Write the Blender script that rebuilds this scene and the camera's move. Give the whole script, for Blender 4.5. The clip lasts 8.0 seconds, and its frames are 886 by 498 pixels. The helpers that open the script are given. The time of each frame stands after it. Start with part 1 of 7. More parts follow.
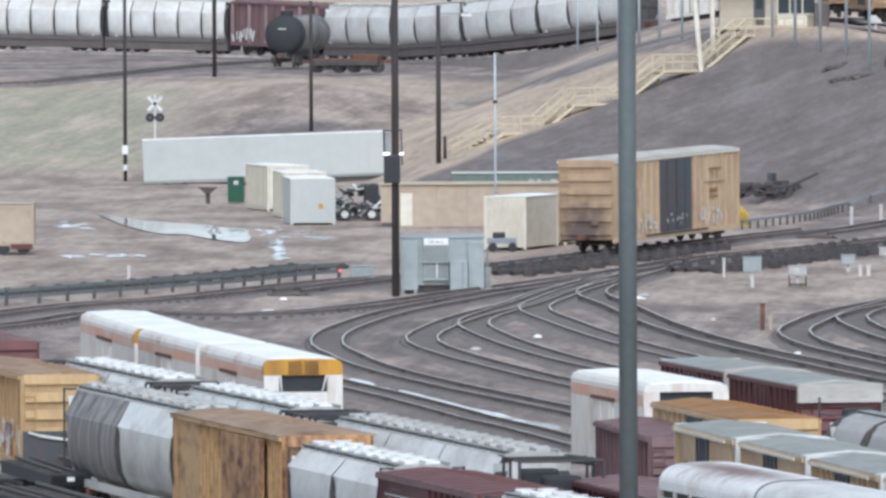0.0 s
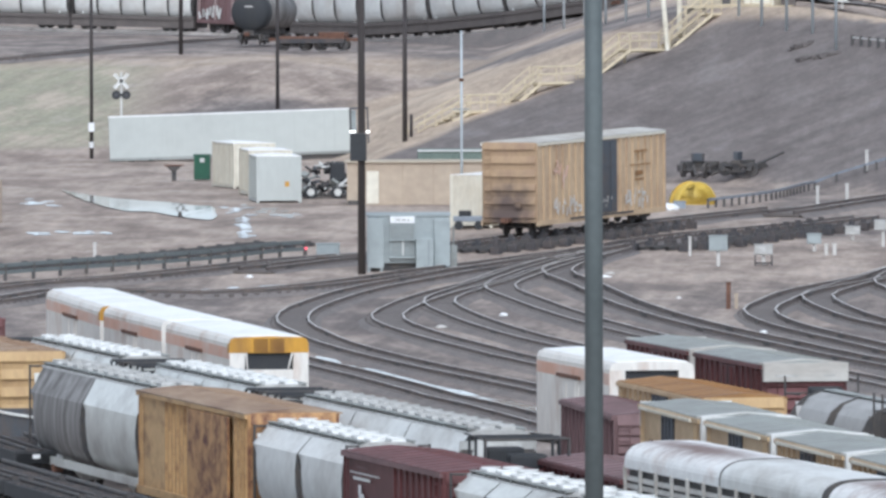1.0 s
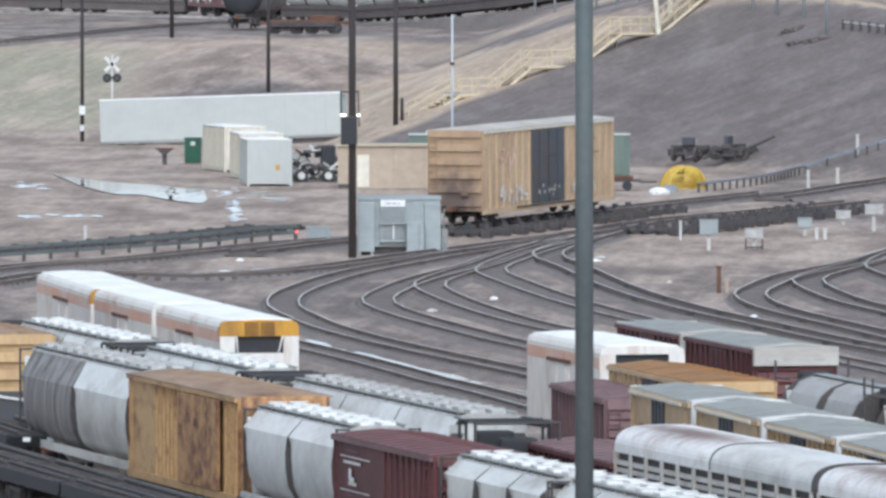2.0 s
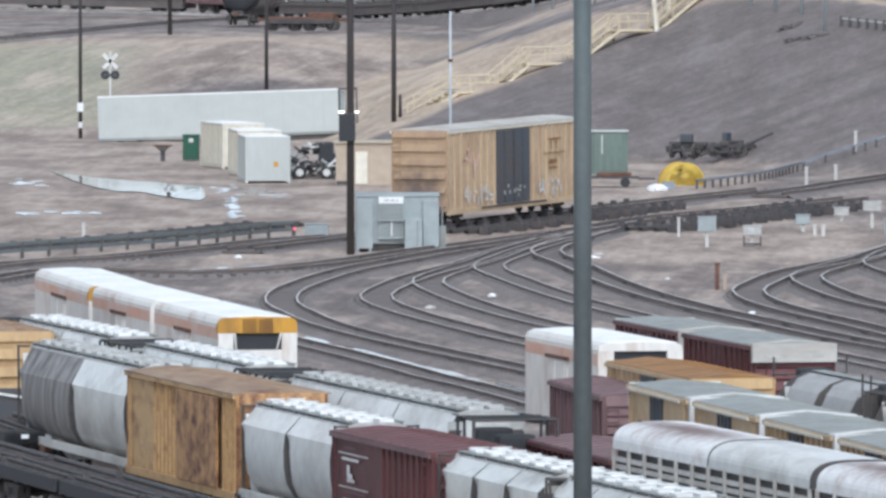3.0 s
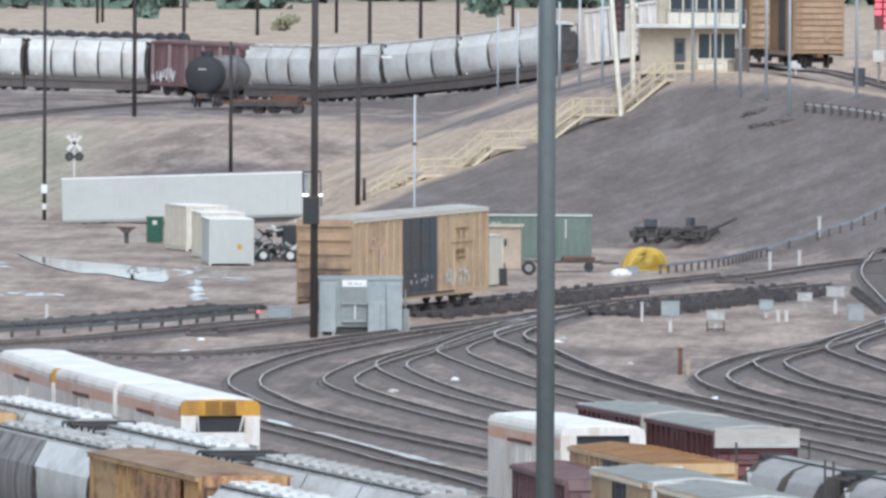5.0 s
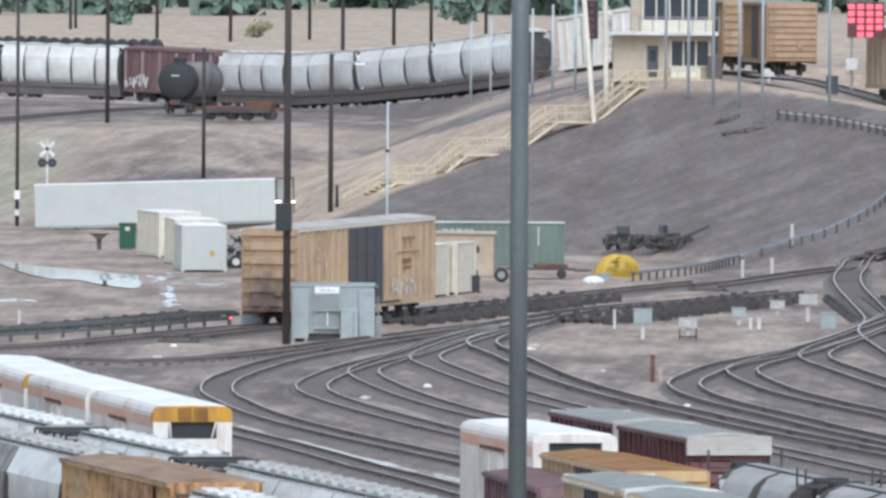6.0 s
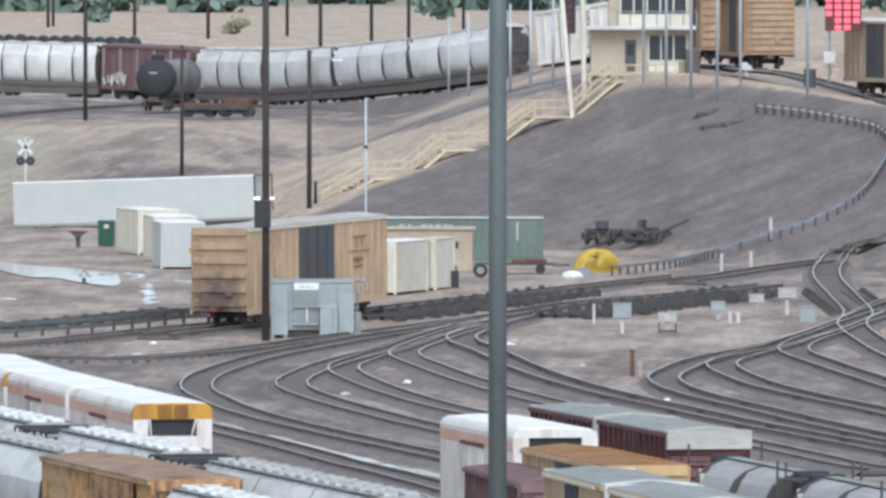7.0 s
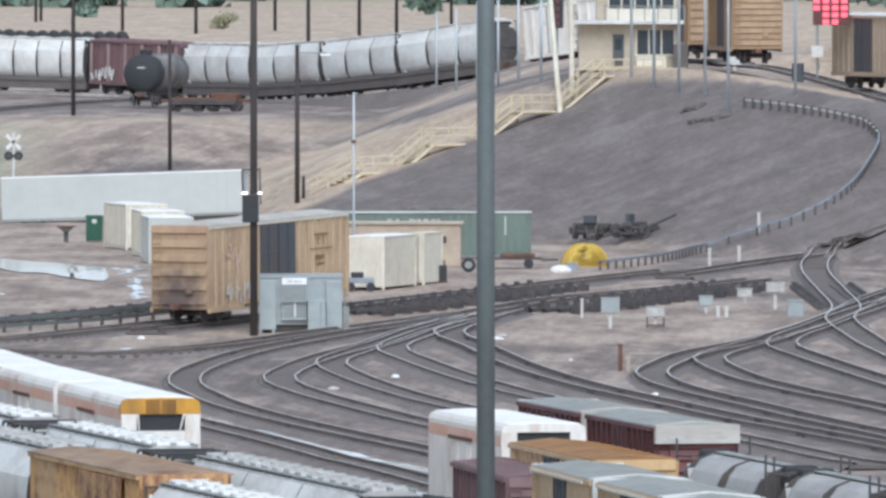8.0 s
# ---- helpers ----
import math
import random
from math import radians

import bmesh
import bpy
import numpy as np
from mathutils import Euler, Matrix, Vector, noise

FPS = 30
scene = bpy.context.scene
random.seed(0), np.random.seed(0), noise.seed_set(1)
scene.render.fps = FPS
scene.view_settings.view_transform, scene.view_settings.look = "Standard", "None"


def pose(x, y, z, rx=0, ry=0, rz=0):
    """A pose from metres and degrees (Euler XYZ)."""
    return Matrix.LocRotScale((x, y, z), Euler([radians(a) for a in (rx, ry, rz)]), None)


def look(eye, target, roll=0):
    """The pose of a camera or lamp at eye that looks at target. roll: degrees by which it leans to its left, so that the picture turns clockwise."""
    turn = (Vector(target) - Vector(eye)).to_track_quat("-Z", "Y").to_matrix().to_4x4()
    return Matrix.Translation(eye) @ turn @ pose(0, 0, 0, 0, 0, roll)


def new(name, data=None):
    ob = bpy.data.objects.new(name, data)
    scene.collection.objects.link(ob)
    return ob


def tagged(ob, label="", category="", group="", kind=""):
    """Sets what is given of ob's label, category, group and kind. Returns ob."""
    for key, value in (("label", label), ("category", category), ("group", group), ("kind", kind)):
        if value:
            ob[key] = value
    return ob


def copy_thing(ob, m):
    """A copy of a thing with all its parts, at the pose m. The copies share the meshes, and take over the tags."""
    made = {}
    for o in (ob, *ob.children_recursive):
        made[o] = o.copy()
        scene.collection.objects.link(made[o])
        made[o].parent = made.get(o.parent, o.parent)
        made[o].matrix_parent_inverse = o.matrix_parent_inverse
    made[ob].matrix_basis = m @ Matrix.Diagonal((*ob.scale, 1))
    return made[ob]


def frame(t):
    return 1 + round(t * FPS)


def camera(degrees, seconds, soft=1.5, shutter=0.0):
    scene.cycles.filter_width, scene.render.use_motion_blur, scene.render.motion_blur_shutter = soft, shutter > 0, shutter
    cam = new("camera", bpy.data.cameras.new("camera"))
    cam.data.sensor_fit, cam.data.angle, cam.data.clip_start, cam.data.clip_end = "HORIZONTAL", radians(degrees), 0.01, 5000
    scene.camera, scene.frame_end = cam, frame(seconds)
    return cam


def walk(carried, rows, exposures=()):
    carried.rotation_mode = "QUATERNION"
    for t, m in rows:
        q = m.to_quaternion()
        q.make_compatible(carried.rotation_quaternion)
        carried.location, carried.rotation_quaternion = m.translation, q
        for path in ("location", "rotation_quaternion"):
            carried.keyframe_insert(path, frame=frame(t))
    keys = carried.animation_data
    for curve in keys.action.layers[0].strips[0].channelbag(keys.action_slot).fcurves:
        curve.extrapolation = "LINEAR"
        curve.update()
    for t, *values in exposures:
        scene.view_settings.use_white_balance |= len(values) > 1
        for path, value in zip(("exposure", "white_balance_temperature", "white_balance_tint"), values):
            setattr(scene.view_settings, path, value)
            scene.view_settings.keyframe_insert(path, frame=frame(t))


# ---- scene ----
cam = camera(4.276, 8.0, soft=2.9)


def view(yaw, pitch, roll):
    """Camera pose: yaw and pitch as thousandths sideways and upwards of a far target, roll in degrees."""
    return look((0, 0, 23.0), (yaw, 1000.0, 23.0 + pitch), roll)


walk(cam, [
    (0.0, view(-11.96172, -29.09331, -0.253)),
    (0.5, view(-10.47115, -29.52507, -0.120)),
    (1.0, view(-9.10350, -30.95480, -0.122)),
    (1.5, view(-8.35733, -31.71636, -0.021)),
    (2.8, view(-8.15714, -32.92857, -0.046)),
    (3.0, view(-8.15696, -32.60105, -0.052)),
    (3.5, view(-7.70969, -29.63783, 0.040)),
    (4.0, view(-6.97998, -27.56681, 0.185)),
    (4.5, view(-6.25083, -26.34202, 0.198)),
    (6.0, view(-2.78552, -24.94243, 0.398)),
    (6.5, view(-1.49995, -25.01370, 0.302)),
    (7.0, view(-1.00905, -25.30853, 0.042)),
    (7.5, view(-0.57593, -25.23535, 0.047)),
    (8.0, view(-0.00000, -25.76190, 0.000)),
], exposures=[(0.0, 0.45, 5750, 7), (8.0, 0.45, 5750, 7)])

# ---- sky and light: overcast after rain ----
world = bpy.data.worlds.new("overcast_sky")
scene.world = world
world.use_nodes = True
wn = world.node_tree
sky = wn.nodes.new("ShaderNodeTexSky")
sky.sky_type = "NISHITA"
sky.sun_disc = False
sky.sun_elevation = radians(46)
sky.sun_rotation = radians(174)
sky.altitude = 1800
sky.air_density = 1.0
sky.dust_density = 7.0
sky.ozone_density = 0.6
bg = wn.nodes["Background"]
bg.inputs["Strength"].default_value = 0.15
cloud = wn.nodes.new("ShaderNodeHueSaturation")  # cloud cover greys the sky's blue
cloud.inputs["Saturation"].default_value = 0.27
wn.links.new(sky.outputs[0], cloud.inputs["Color"])
wn.links.new(cloud.outputs[0], bg.inputs["Color"])
sun = new("sun", bpy.data.lights.new("sun", "SUN"))
sun.data.energy = 1.2
sun.data.angle = radians(40)
sun.data.color = (1.0, 0.96, 0.92)
sun.matrix_world = look((12, -112, 117), (0, 0, 0))


# ---- materials ----
def material(name, base, rough=0.7, metal=0.0, second=None, amount=0.5, scale=1.0, stretch=(1, 1, 1), fine=9.0, bump=0.07, spread=0.09):
    """Two-scale weathered surface: base colour, second colour in stains, fine grain and relief."""
    m = bpy.data.materials.new(name)
    m.use_nodes = True
    nt = m.node_tree
    p = nt.nodes["Principled BSDF"]
    tc = nt.nodes.new("ShaderNodeTexCoord")
    info = nt.nodes.new("ShaderNodeObjectInfo")
    off = nt.nodes.new("ShaderNodeVectorMath")
    off.operation = "MULTIPLY_ADD"
    off.inputs[1].default_value = stretch
    shift = nt.nodes.new("ShaderNodeMath")
    shift.operation = "MULTIPLY"
    shift.inputs[1].default_value = 37.0
    nt.links.new(info.outputs["Random"], shift.inputs[0])
    nt.links.new(tc.outputs["Object"], off.inputs[0])
    nt.links.new(shift.outputs[0], off.inputs[2])
    big = nt.nodes.new("ShaderNodeTexNoise")
    big.inputs["Scale"].default_value = scale
    big.inputs["Detail"].default_value = 6
    big.inputs["Roughness"].default_value = 0.62
    nt.links.new(off.outputs[0], big.inputs["Vector"])
    small = nt.nodes.new("ShaderNodeTexNoise")
    small.inputs["Scale"].default_value = fine
    small.inputs["Detail"].default_value = 4
    nt.links.new(off.outputs[0], small.inputs["Vector"])
    rampn = nt.nodes.new("ShaderNodeValToRGB")
    rampn.color_ramp.elements[0].position = max(0.02, 0.62 - 0.45 * amount)
    rampn.color_ramp.elements[1].position = min(0.98, 0.62 - 0.45 * amount + 0.28)
    nt.links.new(big.outputs["Fac"], rampn.inputs[0])
    mix = nt.nodes.new("ShaderNodeMix")
    mix.data_type = "RGBA"
    mix.inputs["A"].default_value = (*base, 1)
    mix.inputs["B"].default_value = (*(second or tuple(c * 0.7 for c in base)), 1)
    nt.links.new(rampn.outputs["Color"], mix.inputs["Factor"])
    val = nt.nodes.new("ShaderNodeMapRange")
    val.inputs["From Min"].default_value, val.inputs["From Max"].default_value = 0.25, 0.75
    val.inputs["To Min"].default_value, val.inputs["To Max"].default_value = 1 - spread, 1 + spread
    nt.links.new(small.outputs["Fac"], val.inputs["Value"])
    tone = nt.nodes.new("ShaderNodeMix")
    tone.data_type, tone.blend_type = "RGBA", "MULTIPLY"
    tone.inputs["Factor"].default_value = 1.0
    nt.links.new(mix.outputs["Result"], tone.inputs["A"])
    nt.links.new(val.outputs[0], tone.inputs["B"])
    nt.links.new(tone.outputs["Result"], p.inputs["Base Color"])
    rr = nt.nodes.new("ShaderNodeMapRange")
    rr.inputs["To Min"].default_value, rr.inputs["To Max"].default_value = max(0.05, rough - 0.12), min(1, rough + 0.12)
    nt.links.new(big.outputs["Fac"], rr.inputs["Value"])
    nt.links.new(rr.outputs[0], p.inputs["Roughness"])
    p.inputs["Metallic"].default_value = metal
    bn = nt.nodes.new("ShaderNodeBump")
    bn.inputs["Strength"].default_value = bump
    bn.inputs["Distance"].default_value = 0.03
    nt.links.new(small.outputs["Fac"], bn.inputs["Height"])
    nt.links.new(bn.outputs[0], p.inputs["Normal"])
    return m


UP = (0.35, 1, 0.4)
M_YELLOW = material("weathered_yellow_paint", (0.56, 0.415, 0.265), 0.6, 0, (0.4, 0.275, 0.18), 0.42, 0.8, UP, 7)
M_AMBER = material("rusty_amber_paint", (0.56, 0.36, 0.17), 0.65, 0, (0.2, 0.105, 0.06), 0.32, 1.3, (0.4, 1, 0.9), 5)
M_AMBERDOOR = material("rust_stained_door", (0.48, 0.27, 0.115), 0.7, 0, (0.1, 0.032, 0.028), 0.5, 2.0, (0.6, 1, 0.8), 6)
M_TAN = material("faded_tan_paint", (0.57, 0.42, 0.25), 0.6, 0, (0.41, 0.275, 0.16), 0.45, 0.9, UP, 7)
M_MAROON = material("maroon_paint", (0.145, 0.045, 0.045), 0.6, 0, (0.09, 0.035, 0.033), 0.5, 0.8, UP, 6)
M_DUSTROSE = material("faded_maroon_paint", (0.2, 0.118, 0.12), 0.65, 0, (0.14, 0.085, 0.084), 0.5, 0.8, UP, 6)
M_SILVER = material("grey_hopper_paint", (0.62, 0.625, 0.585), 0.36, 0, (0.33, 0.31, 0.285), 0.42, 0.9, UP, 6)
M_STREAK = material("streaked_grey_paint", (0.3, 0.285, 0.275), 0.6, 0, (0.11, 0.1, 0.092), 0.6, 1.6, (0.8, 1, 0.12), 6)
M_PALE = material("pale_grey_paint", (0.67, 0.67, 0.645), 0.5, 0, (0.42, 0.4, 0.37), 0.36, 0.8, UP, 6)
# Grey paled so the colour carries distance haze, plus dusty stains.
M_FARGREY = material("dusty_grey_paint", (0.69, 0.69, 0.665), 0.6, 0, (0.5, 0.46, 0.42), 0.42, 0.7, UP, 5)
M_WHITE = material("dirty_white_paint", (0.76, 0.725, 0.67), 0.5, 0, (0.52, 0.39, 0.31), 0.26, 1.0, (0.5, 1, 0.25), 6)
M_ROOFWHITE = material("white_roof_paint", (0.9, 0.885, 0.85), 0.4, 0, (0.7, 0.69, 0.67), 0.3, 0.5, (1, 1, 1), 5)
M_ORANGE = material("faded_orange_stripe", (0.66, 0.38, 0.27), 0.6, 0, (0.68, 0.55, 0.48), 0.5, 1.0, UP, 6)
M_GOLD = material("yellow_band_paint", (0.58, 0.3, 0.035), 0.55, 0, (0.35, 0.18, 0.04), 0.4, 1.2, UP, 6)
M_RUST = material("rust", (0.17, 0.085, 0.055), 0.85, 0, (0.1, 0.05, 0.035), 0.5, 2.0, (1, 1, 1), 12)
M_ROOFRUST = material("rusted_white_roof", (0.8, 0.79, 0.77), 0.5, 0, (0.5, 0.4, 0.35), 0.22, 0.9, (0.5, 1.6, 1), 5)
M_ZINC = material("galvanised_roof", (0.3, 0.315, 0.3), 0.6, 0.0, (0.235, 0.235, 0.22), 0.5, 0.6, (1, 1, 1), 6)
M_BROWNROOF = material("ochre_roof", (0.33, 0.17, 0.055), 0.65, 0, (0.2, 0.1, 0.04), 0.5, 0.7, (1, 1, 1), 6)
M_TANROOF = material("tan_rusted_roof", (0.34, 0.235, 0.15), 0.6, 0, (0.17, 0.095, 0.06), 0.45, 0.9, (0.3, 1, 1), 6)
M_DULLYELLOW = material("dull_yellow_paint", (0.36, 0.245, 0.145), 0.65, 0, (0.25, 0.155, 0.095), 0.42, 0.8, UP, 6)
M_GREYHATCH = material("grimy_hatch_grey", (0.4, 0.39, 0.37), 0.6, 0, (0.62, 0.62, 0.6), 0.4, 1.6, (1, 1, 1), 6)
# Running gear, black paint and slate door: darks raised to carry haze.
M_DARK = material("dusty_running_gear", (0.066, 0.064, 0.066), 0.75, 0, (0.11, 0.094, 0.082), 0.5, 2.0, (1, 1, 1), 10)
M_BLACK = material("black_paint", (0.032, 0.034, 0.038), 0.75, 0, (0.045, 0.045, 0.045), 0.4, 1.0, (1, 1, 1), 8)
M_RUSTDARK = material("oily_rusty_iron", (0.048, 0.047, 0.052), 0.65, 0.0, (0.1, 0.08, 0.072), 0.5, 1.5, (1, 1, 1), 9)
M_DOOR = material("dark_slate_door", (0.07, 0.08, 0.095), 0.6, 0, (0.1, 0.08, 0.07), 0.45, 1.2, UP, 8)
M_RAIL = material("polished_rail_steel", (0.72, 0.67, 0.62), 0.34, 0.35, (0.36, 0.3, 0.26), 0.4, 0.8, (1, 1, 1), 6, 0.03)
M_RAILSIDE = material("rusty_rail_web", (0.1, 0.085, 0.08), 0.85, 0, (0.15, 0.115, 0.098), 0.5, 1.0, (1, 1, 1), 8)
M_GALV = material("galvanised_pole", (0.47, 0.51, 0.53), 0.5, 0.1, (0.38, 0.41, 0.43), 0.4, 0.8, (1, 1, 0.2), 8)
M_PALEROOF = material("weathered_pale_roof", (0.52, 0.5, 0.46), 0.55, 0, (0.36, 0.32, 0.28), 0.42, 0.7, (1, 0.3, 1), 6)
M_DOMEGREY = material("grey_dome_paint", (0.4, 0.39, 0.375), 0.5, 0, (0.27, 0.26, 0.25), 0.4, 0.8, UP, 6)
M_TIE = material("creosoted_timber", (0.115, 0.1, 0.094), 0.9, 0, (0.15, 0.13, 0.12), 0.5, 1.0, (1, 1, 1), 12)
M_BALLAST = material("cinder_ballast", (0.165, 0.147, 0.14), 0.85, 0, (0.225, 0.195, 0.18), 0.45, 0.45, (1, 1, 1), 9, 0.6, 0.3)
M_STEELGREY = material("grey_green_mast_paint", (0.13, 0.15, 0.15), 0.55, 0, (0.1, 0.117, 0.118), 0.4, 0.6, UP, 10, 0.05)
M_POLEWOOD = material("dark_pole_timber", (0.035, 0.03, 0.032), 0.85, 0, (0.065, 0.055, 0.05), 0.5, 1.0, (1, 1, 0.1), 14)
M_HUT = material("grey_sheet_metal", (0.345, 0.38, 0.38), 0.5, 0.0, (0.265, 0.29, 0.29), 0.4, 0.8, UP, 6)
M_CREAM = material("cream_wall_paint", (0.48, 0.42, 0.33), 0.7, 0, (0.38, 0.315, 0.24), 0.4, 0.6, UP, 6)
M_CREAMLIGHT = material("light_cream_paint", (0.69, 0.65, 0.545), 0.6, 0, (0.55, 0.48, 0.37), 0.35, 0.6, UP, 6)
M_CREAMTAN = material("tan_shed_paint", (0.45, 0.365, 0.28), 0.7, 0, (0.37, 0.29, 0.215), 0.45, 0.6, UP, 6)
M_GREEN = material("faded_green_paint", (0.15, 0.195, 0.165), 0.6, 0, (0.11, 0.145, 0.125), 0.45, 0.6, UP, 6)
M_DUMPGREEN = material("dark_green_paint", (0.015, 0.08, 0.045), 0.55, 0, (0.02, 0.05, 0.03), 0.4, 1.0, UP, 6)
M_WOODTAN = material("yellow_handrail_paint", (0.6, 0.51, 0.36), 0.7, 0, (0.48, 0.4, 0.28), 0.4, 1.2, (1, 1, 1), 8)
M_BLUEPIPE = material("blue_grey_rail_paint", (0.27, 0.305, 0.35), 0.5, 0.1, (0.19, 0.19, 0.2), 0.4, 1.0, (1, 1, 1), 8)
M_REDPAINT = material("faded_red_paint", (0.4, 0.09, 0.06), 0.6, 0, (0.3, 0.1, 0.08), 0.4, 1.0)
M_BRIGHTYELLOW = material("bright_yellow_paint", (0.66, 0.46, 0.08), 0.5, 0, (0.55, 0.33, 0.03), 0.4, 1.0, (1, 1, 1), 6)
M_WINDOW = material("dark_window_glass", (0.03, 0.04, 0.05), 0.12, 0, (0.02, 0.03, 0.04), 0.4, 0.5, (1, 1, 1), 3, 0.01)
M_BUSH = material("dusty_leaves", (0.33, 0.33, 0.22), 0.8, 0, (0.4, 0.37, 0.26), 0.5, 0.4, (1, 1, 1), 3)
# Leaf green lightened to put distance haze into the colour.
M_TREE = material("far_leaves", (0.2, 0.27, 0.22), 0.8, 0, (0.15, 0.21, 0.17), 0.5, 0.12, (1, 1, 1), 1)
M_BARK = material("bark", (0.09, 0.07, 0.055), 0.9, 0, None, 0.5, 1.0, (1, 1, 0.3), 9)
M_TRAILER = material("trailer_panel", (0.49, 0.51, 0.485), 0.45, 0, (0.42, 0.435, 0.415), 0.4, 0.3, UP, 4, 0.03, 0.04)
M_HATCH = material("white_hatch_paint", (0.8, 0.8, 0.775), 0.45, 0, (0.5, 0.5, 0.48), 0.45, 1.5, (1, 1, 1), 6)
M_CONCRETE = material("pale_concrete", (0.55, 0.53, 0.5), 0.8, 0, (0.42, 0.4, 0.37), 0.4, 1.0, (1, 1, 1), 9)
M_SIGNWHITE = material("sign_white", (0.8, 0.8, 0.8), 0.5, 0, (0.68, 0.67, 0.65), 0.3, 1.0)


def soot(m, colour, centre, size, strength=1.0):
    """Lays a ragged smoke stain with a place and size of its own over a surface, in its thing's space."""
    nt = m.node_tree
    p = nt.nodes["Principled BSDF"]
    below = p.inputs["Base Color"].links[0].from_socket
    tc = nt.nodes.new("ShaderNodeTexCoord")
    mp = nt.nodes.new("ShaderNodeVectorMath")
    mp.operation = "SUBTRACT"
    mp.inputs[1].default_value = centre
    nt.links.new(tc.outputs["Object"], mp.inputs[0])
    sc = nt.nodes.new("ShaderNodeVectorMath")
    sc.operation = "DIVIDE"
    sc.inputs[1].default_value = size
    nt.links.new(mp.outputs[0], sc.inputs[0])
    ln = nt.nodes.new("ShaderNodeVectorMath")
    ln.operation = "LENGTH"
    nt.links.new(sc.outputs[0], ln.inputs[0])
    nz = nt.nodes.new("ShaderNodeTexNoise")
    nz.inputs["Scale"].default_value, nz.inputs["Detail"].default_value = 1.6, 6
    nt.links.new(tc.outputs["Object"], nz.inputs["Vector"])
    ad = nt.nodes.new("ShaderNodeMath")
    ad.operation = "MULTIPLY_ADD"
    ad.inputs[1].default_value = 1.1
    nt.links.new(nz.outputs["Fac"], ad.inputs[0])
    nt.links.new(ln.outputs["Value"], ad.inputs[2])
    mr = nt.nodes.new("ShaderNodeMapRange")
    mr.interpolation_type = "SMOOTHSTEP"
    mr.inputs["From Min"].default_value, mr.inputs["From Max"].default_value = 1.75, 0.7
    mr.inputs["To Max"].default_value = strength
    nt.links.new(ad.outputs[0], mr.inputs["Value"])
    mix = nt.nodes.new("ShaderNodeMix")
    mix.data_type = "RGBA"
    mix.inputs["B"].default_value = (*colour, 1)
    nt.links.new(mr.outputs[0], mix.inputs["Factor"])
    nt.links.new(below, mix.inputs["A"])
    nt.links.new(mix.outputs["Result"], p.inputs["Base Color"])
    return m


# Base yellow mixed darker than the sides as painted shade; soot stain on top.
M_SOOTSHADE = material("sooty_yellow_end", (0.4, 0.275, 0.165), 0.65, 0, (0.28, 0.18, 0.125), 0.42, 0.7, (1, 1, 0.6), 7)
soot(M_SOOTSHADE, (0.085, 0.06, 0.055), (9.4, -0.1, 1.3), (3.0, 1.9, 2.1), 0.93)


def glow(name, colour, strength):
    m = bpy.data.materials.new(name)
    m.use_nodes = True
    p = m.node_tree.nodes["Principled BSDF"]
    p.inputs["Base Color"].default_value = (*colour, 1)
    p.inputs["Emission Color"].default_value = (*colour, 1)
    p.inputs["Emission Strength"].default_value = strength
    return m


M_REDLAMP = glow("red_signal_lamp", (1.0, 0.1, 0.14), 1.1)
M_WHITELAMP = glow("white_headlamp", (1.0, 0.95, 0.88), 1.6)
M_WATER = bpy.data.materials.new("standing_water")
M_WATER.use_nodes = True
_p = M_WATER.node_tree.nodes["Principled BSDF"]
_p.inputs["Base Color"].default_value = (0.08, 0.065, 0.05, 1)
_p.inputs["Roughness"].default_value = 0.03
_p.inputs["IOR"].default_value = 1.33


def ripple(m, strength):
    """Wind ripples that run across the water, so it mirrors a taller stretch of sky."""
    nt = m.node_tree
    geo = nt.nodes.new("ShaderNodeNewGeometry")
    st = nt.nodes.new("ShaderNodeVectorMath")
    st.operation = "MULTIPLY"
    st.inputs[1].default_value = (0.12, 1.0, 1.0)
    nt.links.new(geo.outputs["Position"], st.inputs[0])
    nz = nt.nodes.new("ShaderNodeTexNoise")
    nz.inputs["Scale"].default_value, nz.inputs["Detail"].default_value = 2.6, 2
    nt.links.new(st.outputs[0], nz.inputs["Vector"])
    bn = nt.nodes.new("ShaderNodeBump")
    bn.inputs["Strength"].default_value, bn.inputs["Distance"].default_value = 1.0, strength
    nt.links.new(nz.outputs["Fac"], bn.inputs["Height"])
    nt.links.new(bn.outputs[0], m.node_tree.nodes["Principled BSDF"].inputs["Normal"])


ripple(M_WATER, 0.008)
M_FILM = bpy.data.materials.new("rippled_rainwater")
M_FILM.use_nodes = True
_p = M_FILM.node_tree.nodes["Principled BSDF"]
_p.inputs["Base Color"].default_value = (0.3, 0.29, 0.27, 1)
_p.inputs["Roughness"].default_value = 0.06
_p.inputs["IOR"].default_value = 1.33
ripple(M_FILM, 0.014)


